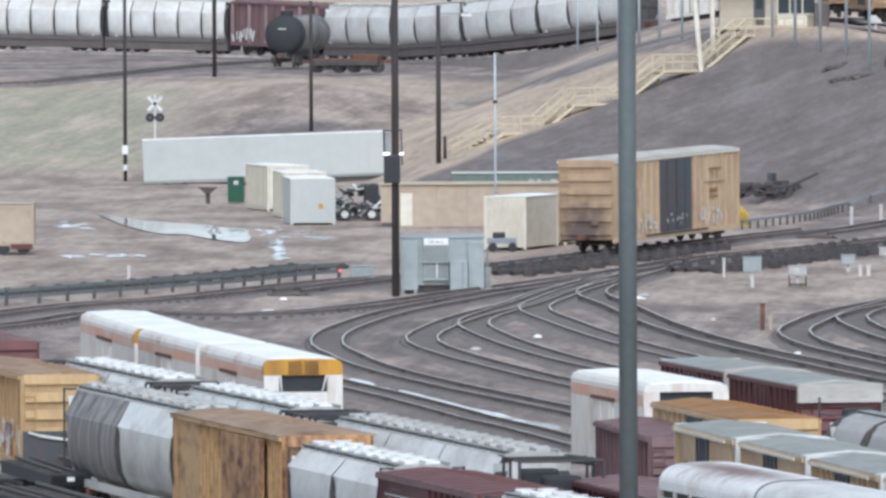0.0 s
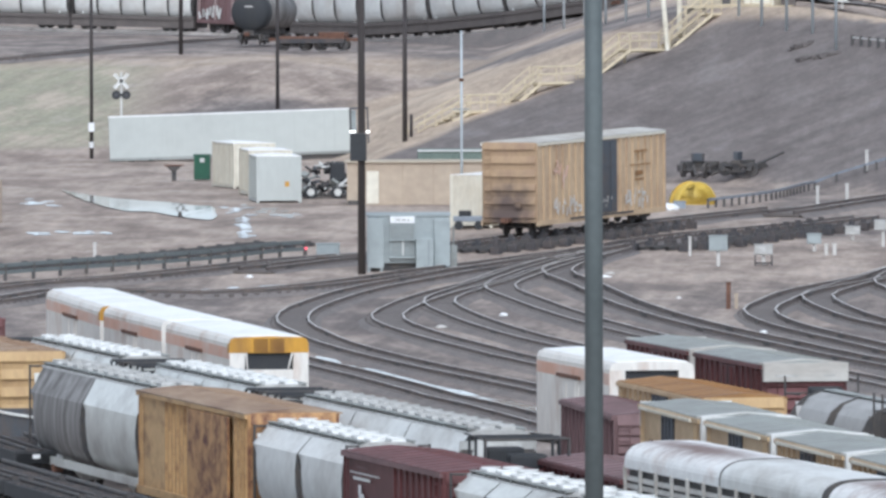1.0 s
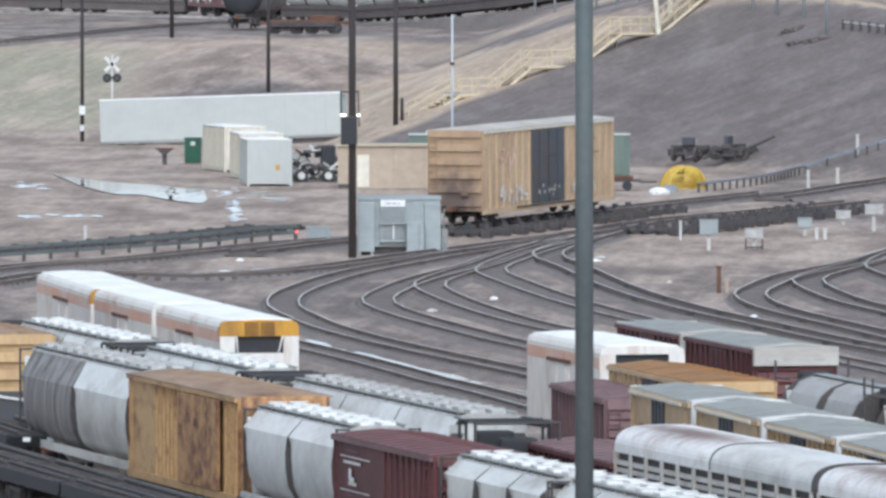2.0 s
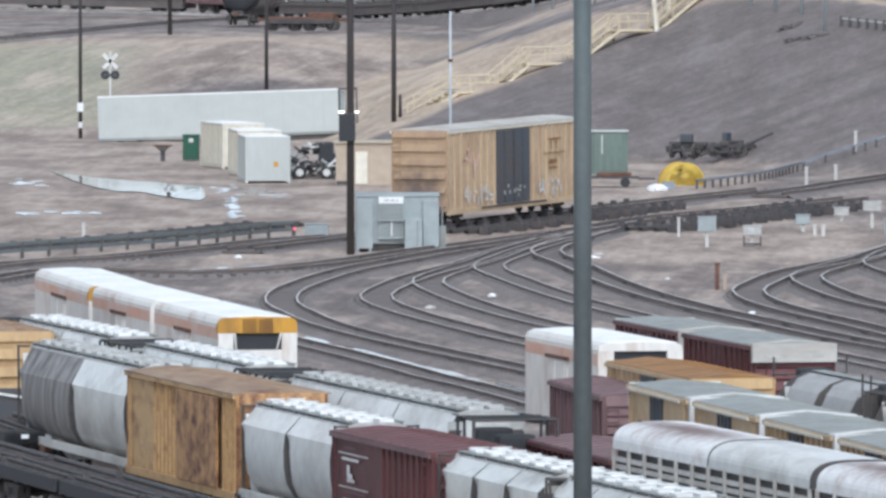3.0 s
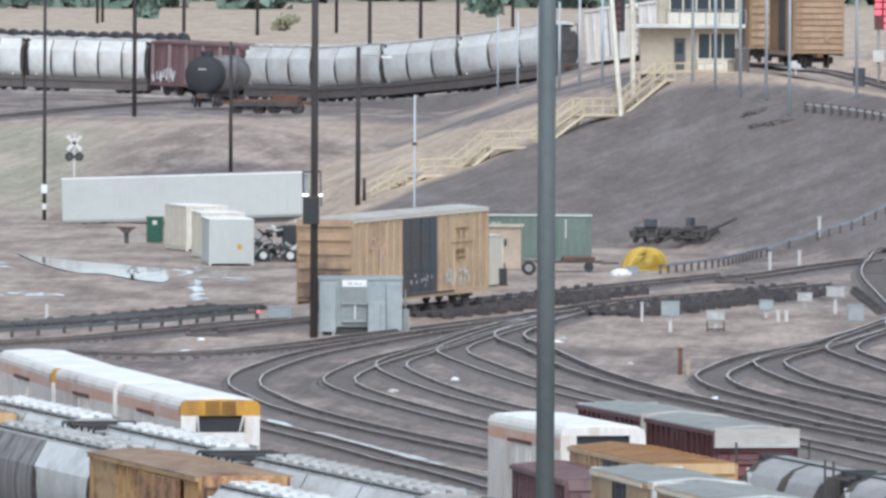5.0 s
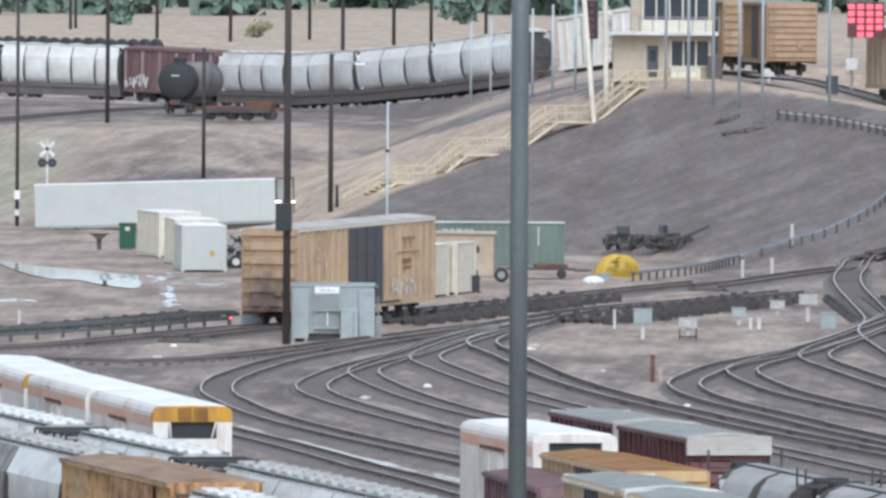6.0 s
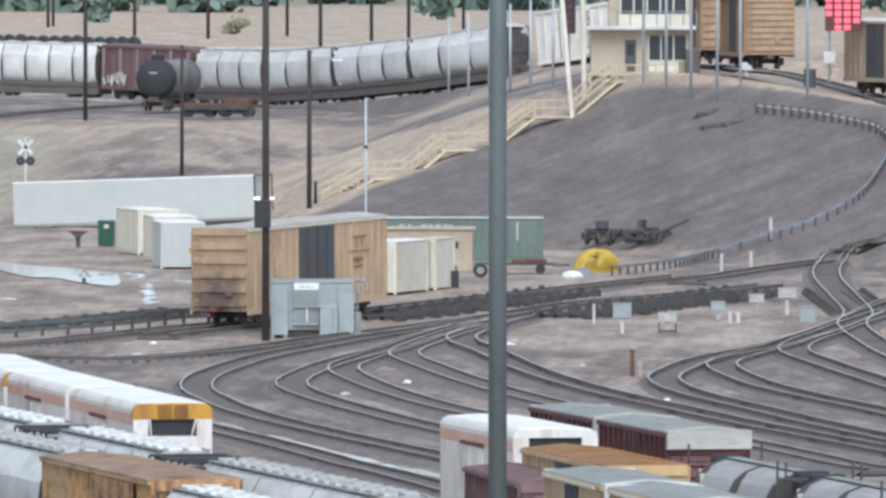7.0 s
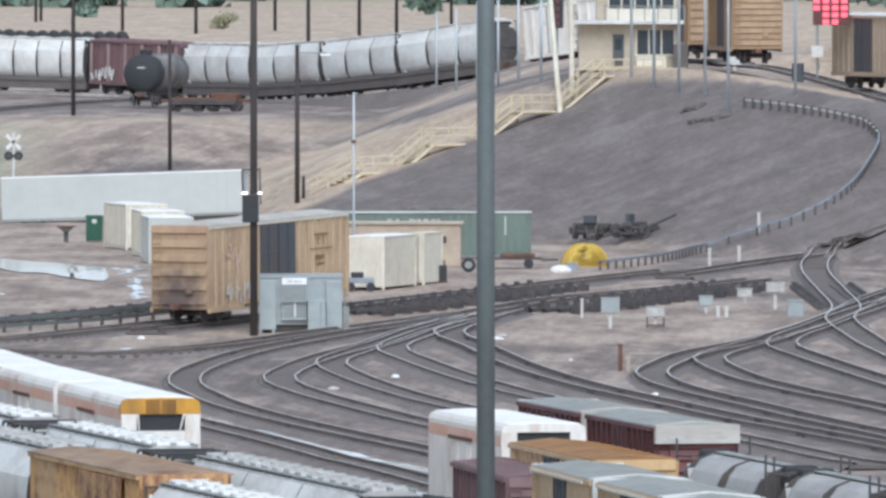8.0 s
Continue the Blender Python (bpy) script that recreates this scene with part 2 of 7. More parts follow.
def earth():
    """Damp yard soil: earth, cinder, sand and grass by zone, mottled at two scales, glossier where wet."""
    m = bpy.data.materials.new("damp_yard_soil")
    m.use_nodes = True
    nt = m.node_tree
    p = nt.nodes["Principled BSDF"]
    geo = nt.nodes.new("ShaderNodeNewGeometry")

    def wobble(scale, detail, stretch, place=None):
        v = nt.nodes.new("ShaderNodeVectorMath")
        v.operation = "MULTIPLY"
        v.inputs[1].default_value = stretch
        nt.links.new(place or geo.outputs["Position"], v.inputs[0])
        n = nt.nodes.new("ShaderNodeTexNoise")
        n.inputs["Scale"].default_value, n.inputs["Detail"].default_value = scale, detail
        n.inputs["Roughness"].default_value = 0.72
        nt.links.new(v.outputs[0], n.inputs["Vector"])
        return n.outputs["Fac"]

    broad = wobble(0.3, 9, (0.8, 0.3, 1))
    fine = wobble(2.6, 8, (1, 0.22, 1))

    def blend(a, b, fac):
        x = nt.nodes.new("ShaderNodeMix")
        x.data_type = "RGBA"
        for s, v in (("A", a), ("B", b)):
            if isinstance(v, tuple):
                x.inputs[s].default_value = (*v, 1)
            else:
                nt.links.new(v, x.inputs[s])
        nt.links.new(fac, x.inputs["Factor"])
        return x.outputs["Result"]

    def step(fac, lo, hi):
        r = nt.nodes.new("ShaderNodeMapRange")
        r.inputs["From Min"].default_value, r.inputs["From Max"].default_value = lo, hi
        r.interpolation_type = "SMOOTHSTEP"
        nt.links.new(fac, r.inputs["Value"])
        return r.outputs[0]

    def zone(name):
        """A zone's weight with a ragged border."""
        a = nt.nodes.new("ShaderNodeAttribute")
        a.attribute_name = name
        s = nt.nodes.new("ShaderNodeMath")
        s.operation = "ADD"
        nt.links.new(a.outputs["Fac"], s.inputs[0])
        nt.links.new(broad, s.inputs[1])
        return step(s.outputs[0], 0.75, 1.2)

    soil = blend((0.41, 0.326, 0.268), (0.245, 0.193, 0.163), step(broad, 0.4, 0.62))
    col = blend(soil, blend((0.2, 0.168, 0.154), (0.156, 0.131, 0.122), step(broad, 0.35, 0.65)), zone("cinder"))
    col = blend(col, blend((0.535, 0.42, 0.31), (0.41, 0.32, 0.245), step(broad, 0.4, 0.6)), zone("sand"))
    col = blend(col, blend((0.29, 0.29, 0.19), (0.44, 0.375, 0.295), step(broad, 0.42, 0.6)), zone("grass"))
    tone = nt.nodes.new("ShaderNodeMix")
    tone.data_type, tone.blend_type = "RGBA", "MULTIPLY"
    tone.inputs["Factor"].default_value = 1
    mr = nt.nodes.new("ShaderNodeMapRange")
    mr.inputs["From Min"].default_value, mr.inputs["From Max"].default_value = 0.36, 0.64
    mr.inputs["To Min"].default_value, mr.inputs["To Max"].default_value = 0.68, 1.27
    tilt = nt.nodes.new("ShaderNodeMapping")
    tilt.inputs["Rotation"].default_value = (0, math.radians(20), 0)
    nt.links.new(geo.outputs["Position"], tilt.inputs["Vector"])
    strata = wobble(1.0, 9, (0.16, 0.06, 3.0), tilt.outputs[0])
    both = nt.nodes.new("ShaderNodeMix")
    both.inputs["Factor"].default_value = 0.6
    nt.links.new(fine, both.inputs["A"])
    nt.links.new(strata, both.inputs["B"])
    nt.links.new(both.outputs["Result"], mr.inputs["Value"])
    nt.links.new(col, tone.inputs["A"])
    nt.links.new(mr.outputs[0], tone.inputs["B"])
    nt.links.new(tone.outputs["Result"], p.inputs["Base Color"])
    wet = nt.nodes.new("ShaderNodeMapRange")
    wet.inputs["From Min"].default_value, wet.inputs["From Max"].default_value = 0.36, 0.6
    wet.inputs["To Min"].default_value, wet.inputs["To Max"].default_value = 0.55, 0.95
    nt.links.new(broad, wet.inputs["Value"])
    nt.links.new(wet.outputs[0], p.inputs["Roughness"])
    bn = nt.nodes.new("ShaderNodeBump")
    bn.inputs["Strength"].default_value, bn.inputs["Distance"].default_value = 0.5, 0.08
    nt.links.new(fine, bn.inputs["Height"])
    nt.links.new(bn.outputs[0], p.inputs["Normal"])
    return m


M_EARTH = earth()


# ---- building helpers ----
def part(name, bm, mat, parent=None, label="", smooth_shade=False):
    me = bpy.data.meshes.new(name)
    bm.normal_update()
    bm.to_mesh(me)
    bm.free()
    me.materials.append(mat)
    if smooth_shade:
        me.polygons.foreach_set("use_smooth", [True] * len(me.polygons))
    ob = new(name, me)
    if parent is not None:
        ob.parent = parent
    if label:
        ob["label"] = label
    return ob


def again(ob, m):
    """Another piece on the same mesh, beside ob, under the same parent."""
    o = new(ob.name.split(".")[0], ob.data)
    o.parent = ob.parent
    o.matrix_basis = m
    return o


def slab(bm, x0, x1, y0, y1, z0, z1, bevel=0.0):
    r = bmesh.ops.create_cube(bm, size=1.0, matrix=Matrix.Translation(((x0 + x1) / 2, (y0 + y1) / 2, (z0 + z1) / 2)) @ Matrix.Diagonal((x1 - x0, y1 - y0, z1 - z0, 1)))
    if bevel:
        es = list({e for v in r["verts"] for e in v.link_edges})
        bmesh.ops.bevel(bm, geom=es, offset=bevel, segments=2, affect="EDGES", profile=0.6)
    return bm


def box(x0, x1, y0, y1, z0, z1, bevel=0.0):
    return slab(bmesh.new(), x0, x1, y0, y1, z0, z1, bevel)


def rod(bm, a, b, r, r2=None, sides=8):
    a, b = Vector(a), Vector(b)
    q = (b - a).to_track_quat("Z", "Y").to_matrix().to_4x4()
    bmesh.ops.create_cone(bm, cap_ends=True, segments=sides, radius1=r, radius2=r if r2 is None else r2, depth=(b - a).length,
                          matrix=Matrix.Translation((a + b) / 2) @ q)
    return bm


def prism(bm, section, x0, x1):
    """Extrudes a closed (y, z) section along x."""
    a = [bm.verts.new((x0, y, z)) for y, z in section]
    b = [bm.verts.new((x1, y, z)) for y, z in section]
    n = len(section)
    for i in range(n):
        bm.faces.new((a[i], a[(i + 1) % n], b[(i + 1) % n], b[i]))
    bm.faces.new(a[::-1])
    bm.faces.new(b)
    bmesh.ops.recalc_face_normals(bm, faces=bm.faces)
    return bm


def thing(name, label, category, m=None, group="", kind=""):
    ob = tagged(new(name), label, category, group, kind)
    ob.empty_display_size = 0.5
    if m is not None:
        ob.matrix_basis = m
    return ob


# ---- land ----
def ramp(v, a, b):
    return min(1.0, max(0.0, (v - a) / (b - a)))


def smooth(v, a, b):
    k = ramp(v, a, b)
    return k * k * (3 - 2 * k)


SLOPE_Y = (0, 522, 548, 574, 602, 640, 680, 800, 905, 1000, 1150, 2500, 5200)
SLOPE_Z = (0, 0, 0.85, 1.95, 2.95, 3.65, 4.2, 4.3, 9.6, 10.0, 13.0, 12.5, 12.0)


def land(x, y):
    """Height of the ground: yard bowl, gravel pad, far terrace and the hump."""
    z = float(np.interp(y, SLOPE_Y, SLOPE_Z))
    z += 1.7 * math.exp(-((x + 21) / 8.0) ** 2 - ((y - 872) / 22.0) ** 2)
    toe = 742 - 2.6 * max(0.0, x - 8)
    foot = 10.2 * smooth(x, -24, 14) * ramp(y, toe, toe + 66)
    foot *= 1 - 0.85 * (1 - smooth(x, -15, -10)) * (1 - smooth(y, 797, 814))
    hump = 4.3 + foot if y > toe else z
    return max(z, min(hump, 14.6 - 0.16 * max(0.0, x - 17) if y < 900 else 14.6 - (y - 900) * 0.03))


def axis(parts):
    out = []
    for a, b, s in parts:
        out += list(np.arange(a, b, s))
    return out + [parts[-1][1]]


def zones(x, y):
    """Weights of cinder, sand and grass at a place."""
    toe = 742 - 2.6 * max(0.0, x - 8)
    brow = np.interp(x, (-14, -8, -5, 0, 5, 10, 14, 24, 34), (758, 773, 782, 788, 794, 797, 789, 764, 745))
    back = np.interp(x, (-14, -9, -5.5, -2.4, 0.6, 2.9, 5.2, 8), (852, 868, 860, 830, 815, 808, 806, 800))
    above = ramp(y, brow - 5, brow + 6)
    on_hump = ramp(y, toe - 6, toe + 8) * (1 - above) * ramp(x, -15, -11)
    yard = 0.54 * (1 - ramp(y, 585, 640))
    cinder = max(on_hump, 1.0 * yard, 0.55 * ramp(y, 905, 925) * (1 - ramp(y, 1010, 1040)), 0.8 * math.exp(-((x + 21) / 8.0) ** 2 - ((y - 838) / 20.0) ** 2))
    patch = ramp(x, 2, 6) * (1 - ramp(x, 13, 16.5)) * ramp(y, 564, 574) * (1 - ramp(y, 612, 622))
    cinder = cinder * (1 - 0.12 * patch)
    cinder = max(cinder, 0.5 * ramp(x, 9, 14) * ramp(y, 618, 640) * (1 - above))
    sand = 1.0 * above * (1 - ramp(y, back - 6, back + 4)) * ramp(x, -17, -11)
    sand = max(sand, 0.5 * above * ramp(x, 11, 14) * (1 - ramp(y, brow + 22, brow + 34)))
    cinder = max(cinder, 0.66 * ramp(y, back - 2, back + 8) * (1 - ramp(y, back + 50, back + 70)) * ramp(x, -14, -8) * (1 - ramp(x, 9, 12)))
    sand = max(sand, 0.5 * ramp(y, 862, 880) * (1 - ramp(y, 900, 912)))
    sand = max(sand, 0.8 * ramp(y, 1080, 1180))
    grass = 0.62 * ramp(-x, 24, 32) * ramp(y, 800, 815) * (1 - ramp(y, 890, 920))
    grass = max(grass, 0.3 * ramp(y, 1130, 1300), 0.6 * ramp(y, 1900, 2200))
    return cinder, sand, grass


def build_ground():
    xs = axis([(-4000, -400, 400), (-400, -60, 34), (-60, 60, 1.2), (60, 400, 34), (400, 4000, 400)])
    ys = axis([(-1200, 380, 60), (380, 1010, 2.5), (1010, 1400, 15), (1400, 5200, 200)])
    verts = [(x, y, land(x, y) + 0.10 * noise.noise((x * 0.35, y * 0.09, 0)) * (450 < y < 1100) * (0.1 if 615 < y < 735 and x < -4 else 1.0)) for y in ys for x in xs]
    nx = len(xs)
    faces = [(j * nx + i, j * nx + i + 1, (j + 1) * nx + i + 1, (j + 1) * nx + i) for j in range(len(ys) - 1) for i in range(nx - 1)]
    me = bpy.data.meshes.new("ground")
    me.from_pydata(verts, [], faces)
    me.polygons.foreach_set("use_smooth", [True] * len(faces))
    w = np.array([zones(v[0], v[1]) for v in verts])
    for k, n in enumerate(("cinder", "sand", "grass")):
        me.attributes.new(n, "FLOAT", "POINT").data.foreach_set("value", w[:, k].astype(np.float32))
    me.materials.append(M_EARTH)
    return tagged(new("ground", me), "damp brown yard soil with cinder and sandy slopes", "ground", kind="structure")


build_ground()


def spline(points, gap):
    """Smooth plan curve through points, resampled evenly."""
    p = [np.array(q[:2], float) for q in points]
    p = [2 * p[0] - p[1]] + p + [2 * p[-1] - p[-2]]
    dense = []
    for i in range(1, len(p) - 2):
        for k in np.linspace(0, 1, 24, endpoint=False):
            a, b, c, d = p[i - 1:i + 3]
            dense.append(0.5 * (2 * b + (c - a) * k + (2 * a - 5 * b + 4 * c - d) * k * k + (3 * b - a - 3 * c + d) * k ** 3))
    dense.append(p[-2])
    dense = np.array(dense)
    run = np.concatenate([[0], np.cumsum(np.linalg.norm(np.diff(dense, axis=0), axis=1))])
    n = max(2, int(run[-1] / gap))
    at = np.linspace(0, run[-1], n + 1)
    xy = np.stack([np.interp(at, run, dense[:, 0]), np.interp(at, run, dense[:, 1])], 1)
    d = np.gradient(xy, axis=0)
    d /= np.linalg.norm(d, axis=1)[:, None]
    return xy, d


RAILTOP = 0.36


def strip(xy, d, offsets, heights, sink=True):
    """Sweeps an open or closed profile of sideways offsets and heights along a plan curve, draped on the land."""
    verts, faces = [], []
    k = len(offsets)
    for (x, y), (dx, dy) in zip(xy, d):
        z = land(x, y)
        for o, h in zip(offsets, heights):
            verts.append((x - dy * o, y + dx * o, z + h))
    for i in range(len(xy) - 1):
        for j in range(k if sink else k - 1):
            a, b = i * k + j, i * k + (j + 1) % k
            faces.append((a, b, b + k, a + k))
    return verts, faces


def raw(name, verts, faces, mat, parent=None, kind=""):
    me = bpy.data.meshes.new(name)
    me.from_pydata(verts, [], faces)
    me.materials.append(mat)
    me.update()
    ob = new(name, me)
    if parent is not None:
        ob.parent = parent
    if kind:
        ob["kind"] = kind
    return ob


TRACKS = 0


def track(points, label="yard track of steel rails on dark ballast", gap=3.0, ties=True):
    """One track: two rails, ties and a ballast bed."""
    global TRACKS
    TRACKS += 1
    root = thing("rail_track", label, "railway track", kind="structure")
    xy, d = spline(points, gap)
    lift = 0.012 * (TRACKS % 9)
    v, f = strip(xy, d, (-1.5, -1.0, 1.0, 1.5), (-0.06, 0.13 + lift, 0.13 + lift, -0.05), False)
    raw("ballast", v, f, M_BALLAST, root)
    for side in (-0.755, 0.755):
        v, f = strip(xy, d, (side - 0.07, side - 0.04, side - 0.04, side + 0.04, side + 0.04, side + 0.07), (0.19, 0.23, RAILTOP, RAILTOP, 0.23, 0.19))
        web = raw("rail", v, f, M_RAILSIDE, root)
        v, f = strip(xy, d, (side - 0.036, side - 0.036, side + 0.036, side + 0.036), (RAILTOP - 0.025, RAILTOP + 0.006, RAILTOP + 0.006, RAILTOP - 0.025))
        raw("rail_head", v, f, M_RAIL, web)
    first = None
    step = max(2, int(11.9 / gap))
    for i in range(step, len(xy) - 1, step):
        (x, y), (dx, dy) = xy[i], d[i]
        for side in (-0.755, 0.755):
            mm = pose(x - dy * side, y + dx * side, land(x, y), 0, 0, math.degrees(math.atan2(dy, dx)))
            if first is None:
                first = part("joint_bar", box(-0.4, 0.4, -0.1, 0.1, 0.14, 0.31), M_DARK, root)
                first.matrix_basis = mm
            else:
                again(first, mm)
    if ties:
        txy, td = spline(points, 0.62)
        v, f = [], []
        for (x, y), (dx, dy) in zip(txy, td):
            z, n = land(x, y), len(v)
            for o in (-1.06, 1.06):
                for s in (-0.115, 0.115):
                    for h in (0.05, 0.136 + lift):
                        v.append((x - dy * o + dx * s, y + dx * o + dy * s, z + h))
            f += [(n, n + 1, n + 3, n + 2), (n + 4, n + 6, n + 7, n + 5), (n, n + 4, n + 5, n + 1), (n + 2, n + 3, n + 7, n + 6), (n + 1, n + 5, n + 7, n + 3)]
        raw("ties", v, f, M_TIE, root, "stuff")
    return root


track([(13.01, 675.1), (-15.21, 605.3)])
track([(-30.59, 586.0), (-25.93, 594.5), (-20.19, 600.5), (-13.90, 613.5), (-8.16, 621.5)])
track([(-30.14, 577.5), (-27.08, 582.5), (-23.49, 590.0), (-17.23, 587.5), (-11.60, 592.5), (-5.80, 604.5), (1.73, 624.0), (6.33, 638.5), (12.65, 651.0), (17.61, 663.0)])
track([(1.73, 623.0), (-2.37, 609.5), (-5.75, 599.5), (-9.3, 589.5), (-11.2, 581.0), (-12.3, 573.5), (-12.3, 566.5), (-11.36, 561.1), (-10.1, 555.0), (-7.72, 547.3), (-4.91, 539.0), (-0.91, 528.0), (3.0, 517.0)])
track([(-14.0, 553.0), (-12.43, 547.9), (-10.9, 543.2), (-7.41, 532.3), (-3.79, 518.9), (-0.71, 501.8), (0.9, 492.0)])
track([(1.72, 619.0), (-1.20, 606.0), (-3.43, 594.0), (-5.61, 586.0), (-7.05, 578.5), (-7.89, 570.0), (-6.44, 562.0), (-3.70, 553.0), (-0.26, 542.5), (3.04, 532.5), (6.47, 522.0)])
track([(0.54, 615.0), (-1.19, 604.5), (-2.87, 595.0), (-4.24, 589.0), (-5.50, 580.5), (-4.10, 570.5), (-1.35, 559.5), (1.56, 551.0), (4.13, 543.5), (7.87, 533.0)])
track([(2.62, 622.0), (0.83, 612.5), (-1.18, 600.5), (-2.57, 591.0), (-1.14, 581.5), (1.06, 571.0), (4.25, 560.0), (6.84, 553.5), (10.59, 542.5), (14.20, 532.5), (18.75, 518.0)])
track([(3.53, 626.0), (1.42, 613.5), (0.30, 602.0), (1.66, 593.0), (4.10, 577.5), (6.99, 566.0), (10.82, 555.0), (14.51, 544.5), (19.23, 531.5), (21.94, 523.5)])
track([(26.20, 656.5), (23.02, 637.5), (20.62, 620.0), (18.47, 607.5), (15.87, 596.5), (12.57, 588.0), (11.04, 581.0), (10.08, 573.5), (11.28, 565.0), (14.76, 554.0), (19.50, 539.0), (22.23, 530.5)])
track([(26.06, 653.0), (22.13, 629.5), (19.16, 611.0), (16.46, 597.5), (14.30, 590.0), (13.07, 583.0), (14.41, 572.0), (16.63, 564.0), (20.05, 554.5), (22.85, 545.5)])
track([(26.09, 646.0), (21.23, 620.5), (19.05, 607.5), (16.95, 594.5), (18.32, 584.0), (20.66, 571.5), (23.41, 559.0)])
track([(26.78, 705.5), (24.10, 705.5), (22.56, 704.5), (21.18, 676.0), (21.25, 648.5), (21.39, 629.0), (20.61, 614.5), (21.50, 595.0), (24.01, 573.5)])
track([(12.99, 669.0), (15.74, 677.5), (19.42, 694.0), (22.79, 706.5), (25.41, 704.5)])


# ---- rolling stock ----
def car_pose(corner, slope, length, width, base=None):
    """Pose of a car whose near upper edge corner stands at a plan point, on a line that drifts sideways by slope per metre towards the viewer."""
    a = math.atan(slope)
    u, n = Vector((math.sin(a), -math.cos(a))), Vector((math.cos(a), math.sin(a)))
    c = Vector(corner[:2]) - u * length / 2 + n * width / 2
    f, r = c + u * length * 0.35, c - u * length * 0.35
    pitch = math.atan2(land(*r) - land(*f), length * 0.7)
    z = (land(*f) + land(*r)) / 2 + RAILTOP if base is None else base
    return pose(c.x, c.y, z, 0, math.degrees(pitch), math.degrees(math.atan2(u.y, u.x)))


def wheel_mesh():
    bm = bmesh.new()
    rod(bm, (0, -0.07, 0), (0, 0.07, 0), 0.46, sides=20)
    rod(bm, (0, -0.1, 0), (0, 0.1, 0), 0.12, sides=10)
    return bm


def bogie(car, x):
    """A three-piece truck with four wheels under a car."""
    bm = bmesh.new()
    for s in (-1, 1):
        y = s * 1.0
        prism(bm, [(y - 0.09, 0.62), (y + 0.09, 0.62), (y + 0.09, 0.78), (y - 0.09, 0.78)], -1.15, 1.15)
        prism(bm, [(y - 0.08, 0.26), (y + 0.08, 0.26), (y + 0.08, 0.36), (y - 0.08, 0.36)], -0.55, 0.55)
        for q in (-1, 1):
            rod(bm, (q * 0.55, y, 0.3), (q * 0.95, y, 0.66), 0.07, sides=6)
            slab(bm, q * 0.9 - 0.14, q * 0.9 + 0.14, y - 0.12, y + 0.12, 0.34, 0.64)
        for k in (-0.2, 0, 0.2):
            rod(bm, (k, y, 0.34), (k, y, 0.64), 0.08, sides=8)
    slab(bm, -0.25, 0.25, -1.05, 1.05, 0.5, 0.74)
    t = part("bogie", bm, M_DARK, car, "black cast steel truck frame")
    t.matrix_basis = pose(x, 0, 0)
    first = None
    for q in (-0.9, 0.9):
        for y in (-0.76, 0.76):
            if first is None:
                first = part("wheel", wheel_mesh(), M_DARK, t)
                first.matrix_basis = pose(q, y, 0.46)
            else:
                again(first, pose(q, y, 0.46))
        part("axle", rod(bmesh.new(), (q, -0.9, 0.46), (q, 0.9, 0.46), 0.08), M_DARK, t)


def coupler(car, x, s):
    bm = bmesh.new()
    slab(bm, min(x, x + s * 0.75), max(x, x + s * 0.75), -0.11, 0.11, 0.78, 0.98)
    slab(bm, min(x + s * 0.6, x + s * 0.9), max(x + s * 0.6, x + s * 0.9), -0.2, 0.2, 0.74, 1.02, 0.03)
    part("coupler", bm, M_RUST, car)


def ladder(car, x, y0, z0, z1, mat, wide=0.42, side=False):
    bm = bmesh.new()
    n = int((z1 - z0) / 0.42)
    for k in range(n + 1):
        z = z0 + k * 0.42
        if side:
            rod(bm, (x - wide / 2, y0, z), (x + wide / 2, y0, z), 0.018, sides=6)
        else:
            rod(bm, (x, y0 - wide / 2, z), (x, y0 + wide / 2, z), 0.018, sides=6)
    for q in (-0.5, 0.5):
        a = (x + q * wide, y0, z0 - 0.1) if side else (x, y0 + q * wide, z0 - 0.1)
        b = (x + q * wide, y0, z1 + 0.1) if side else (x, y0 + q * wide, z1 + 0.1)
        rod(bm, a, b, 0.022, sides=6)
    part("ladder", bm, mat, car)


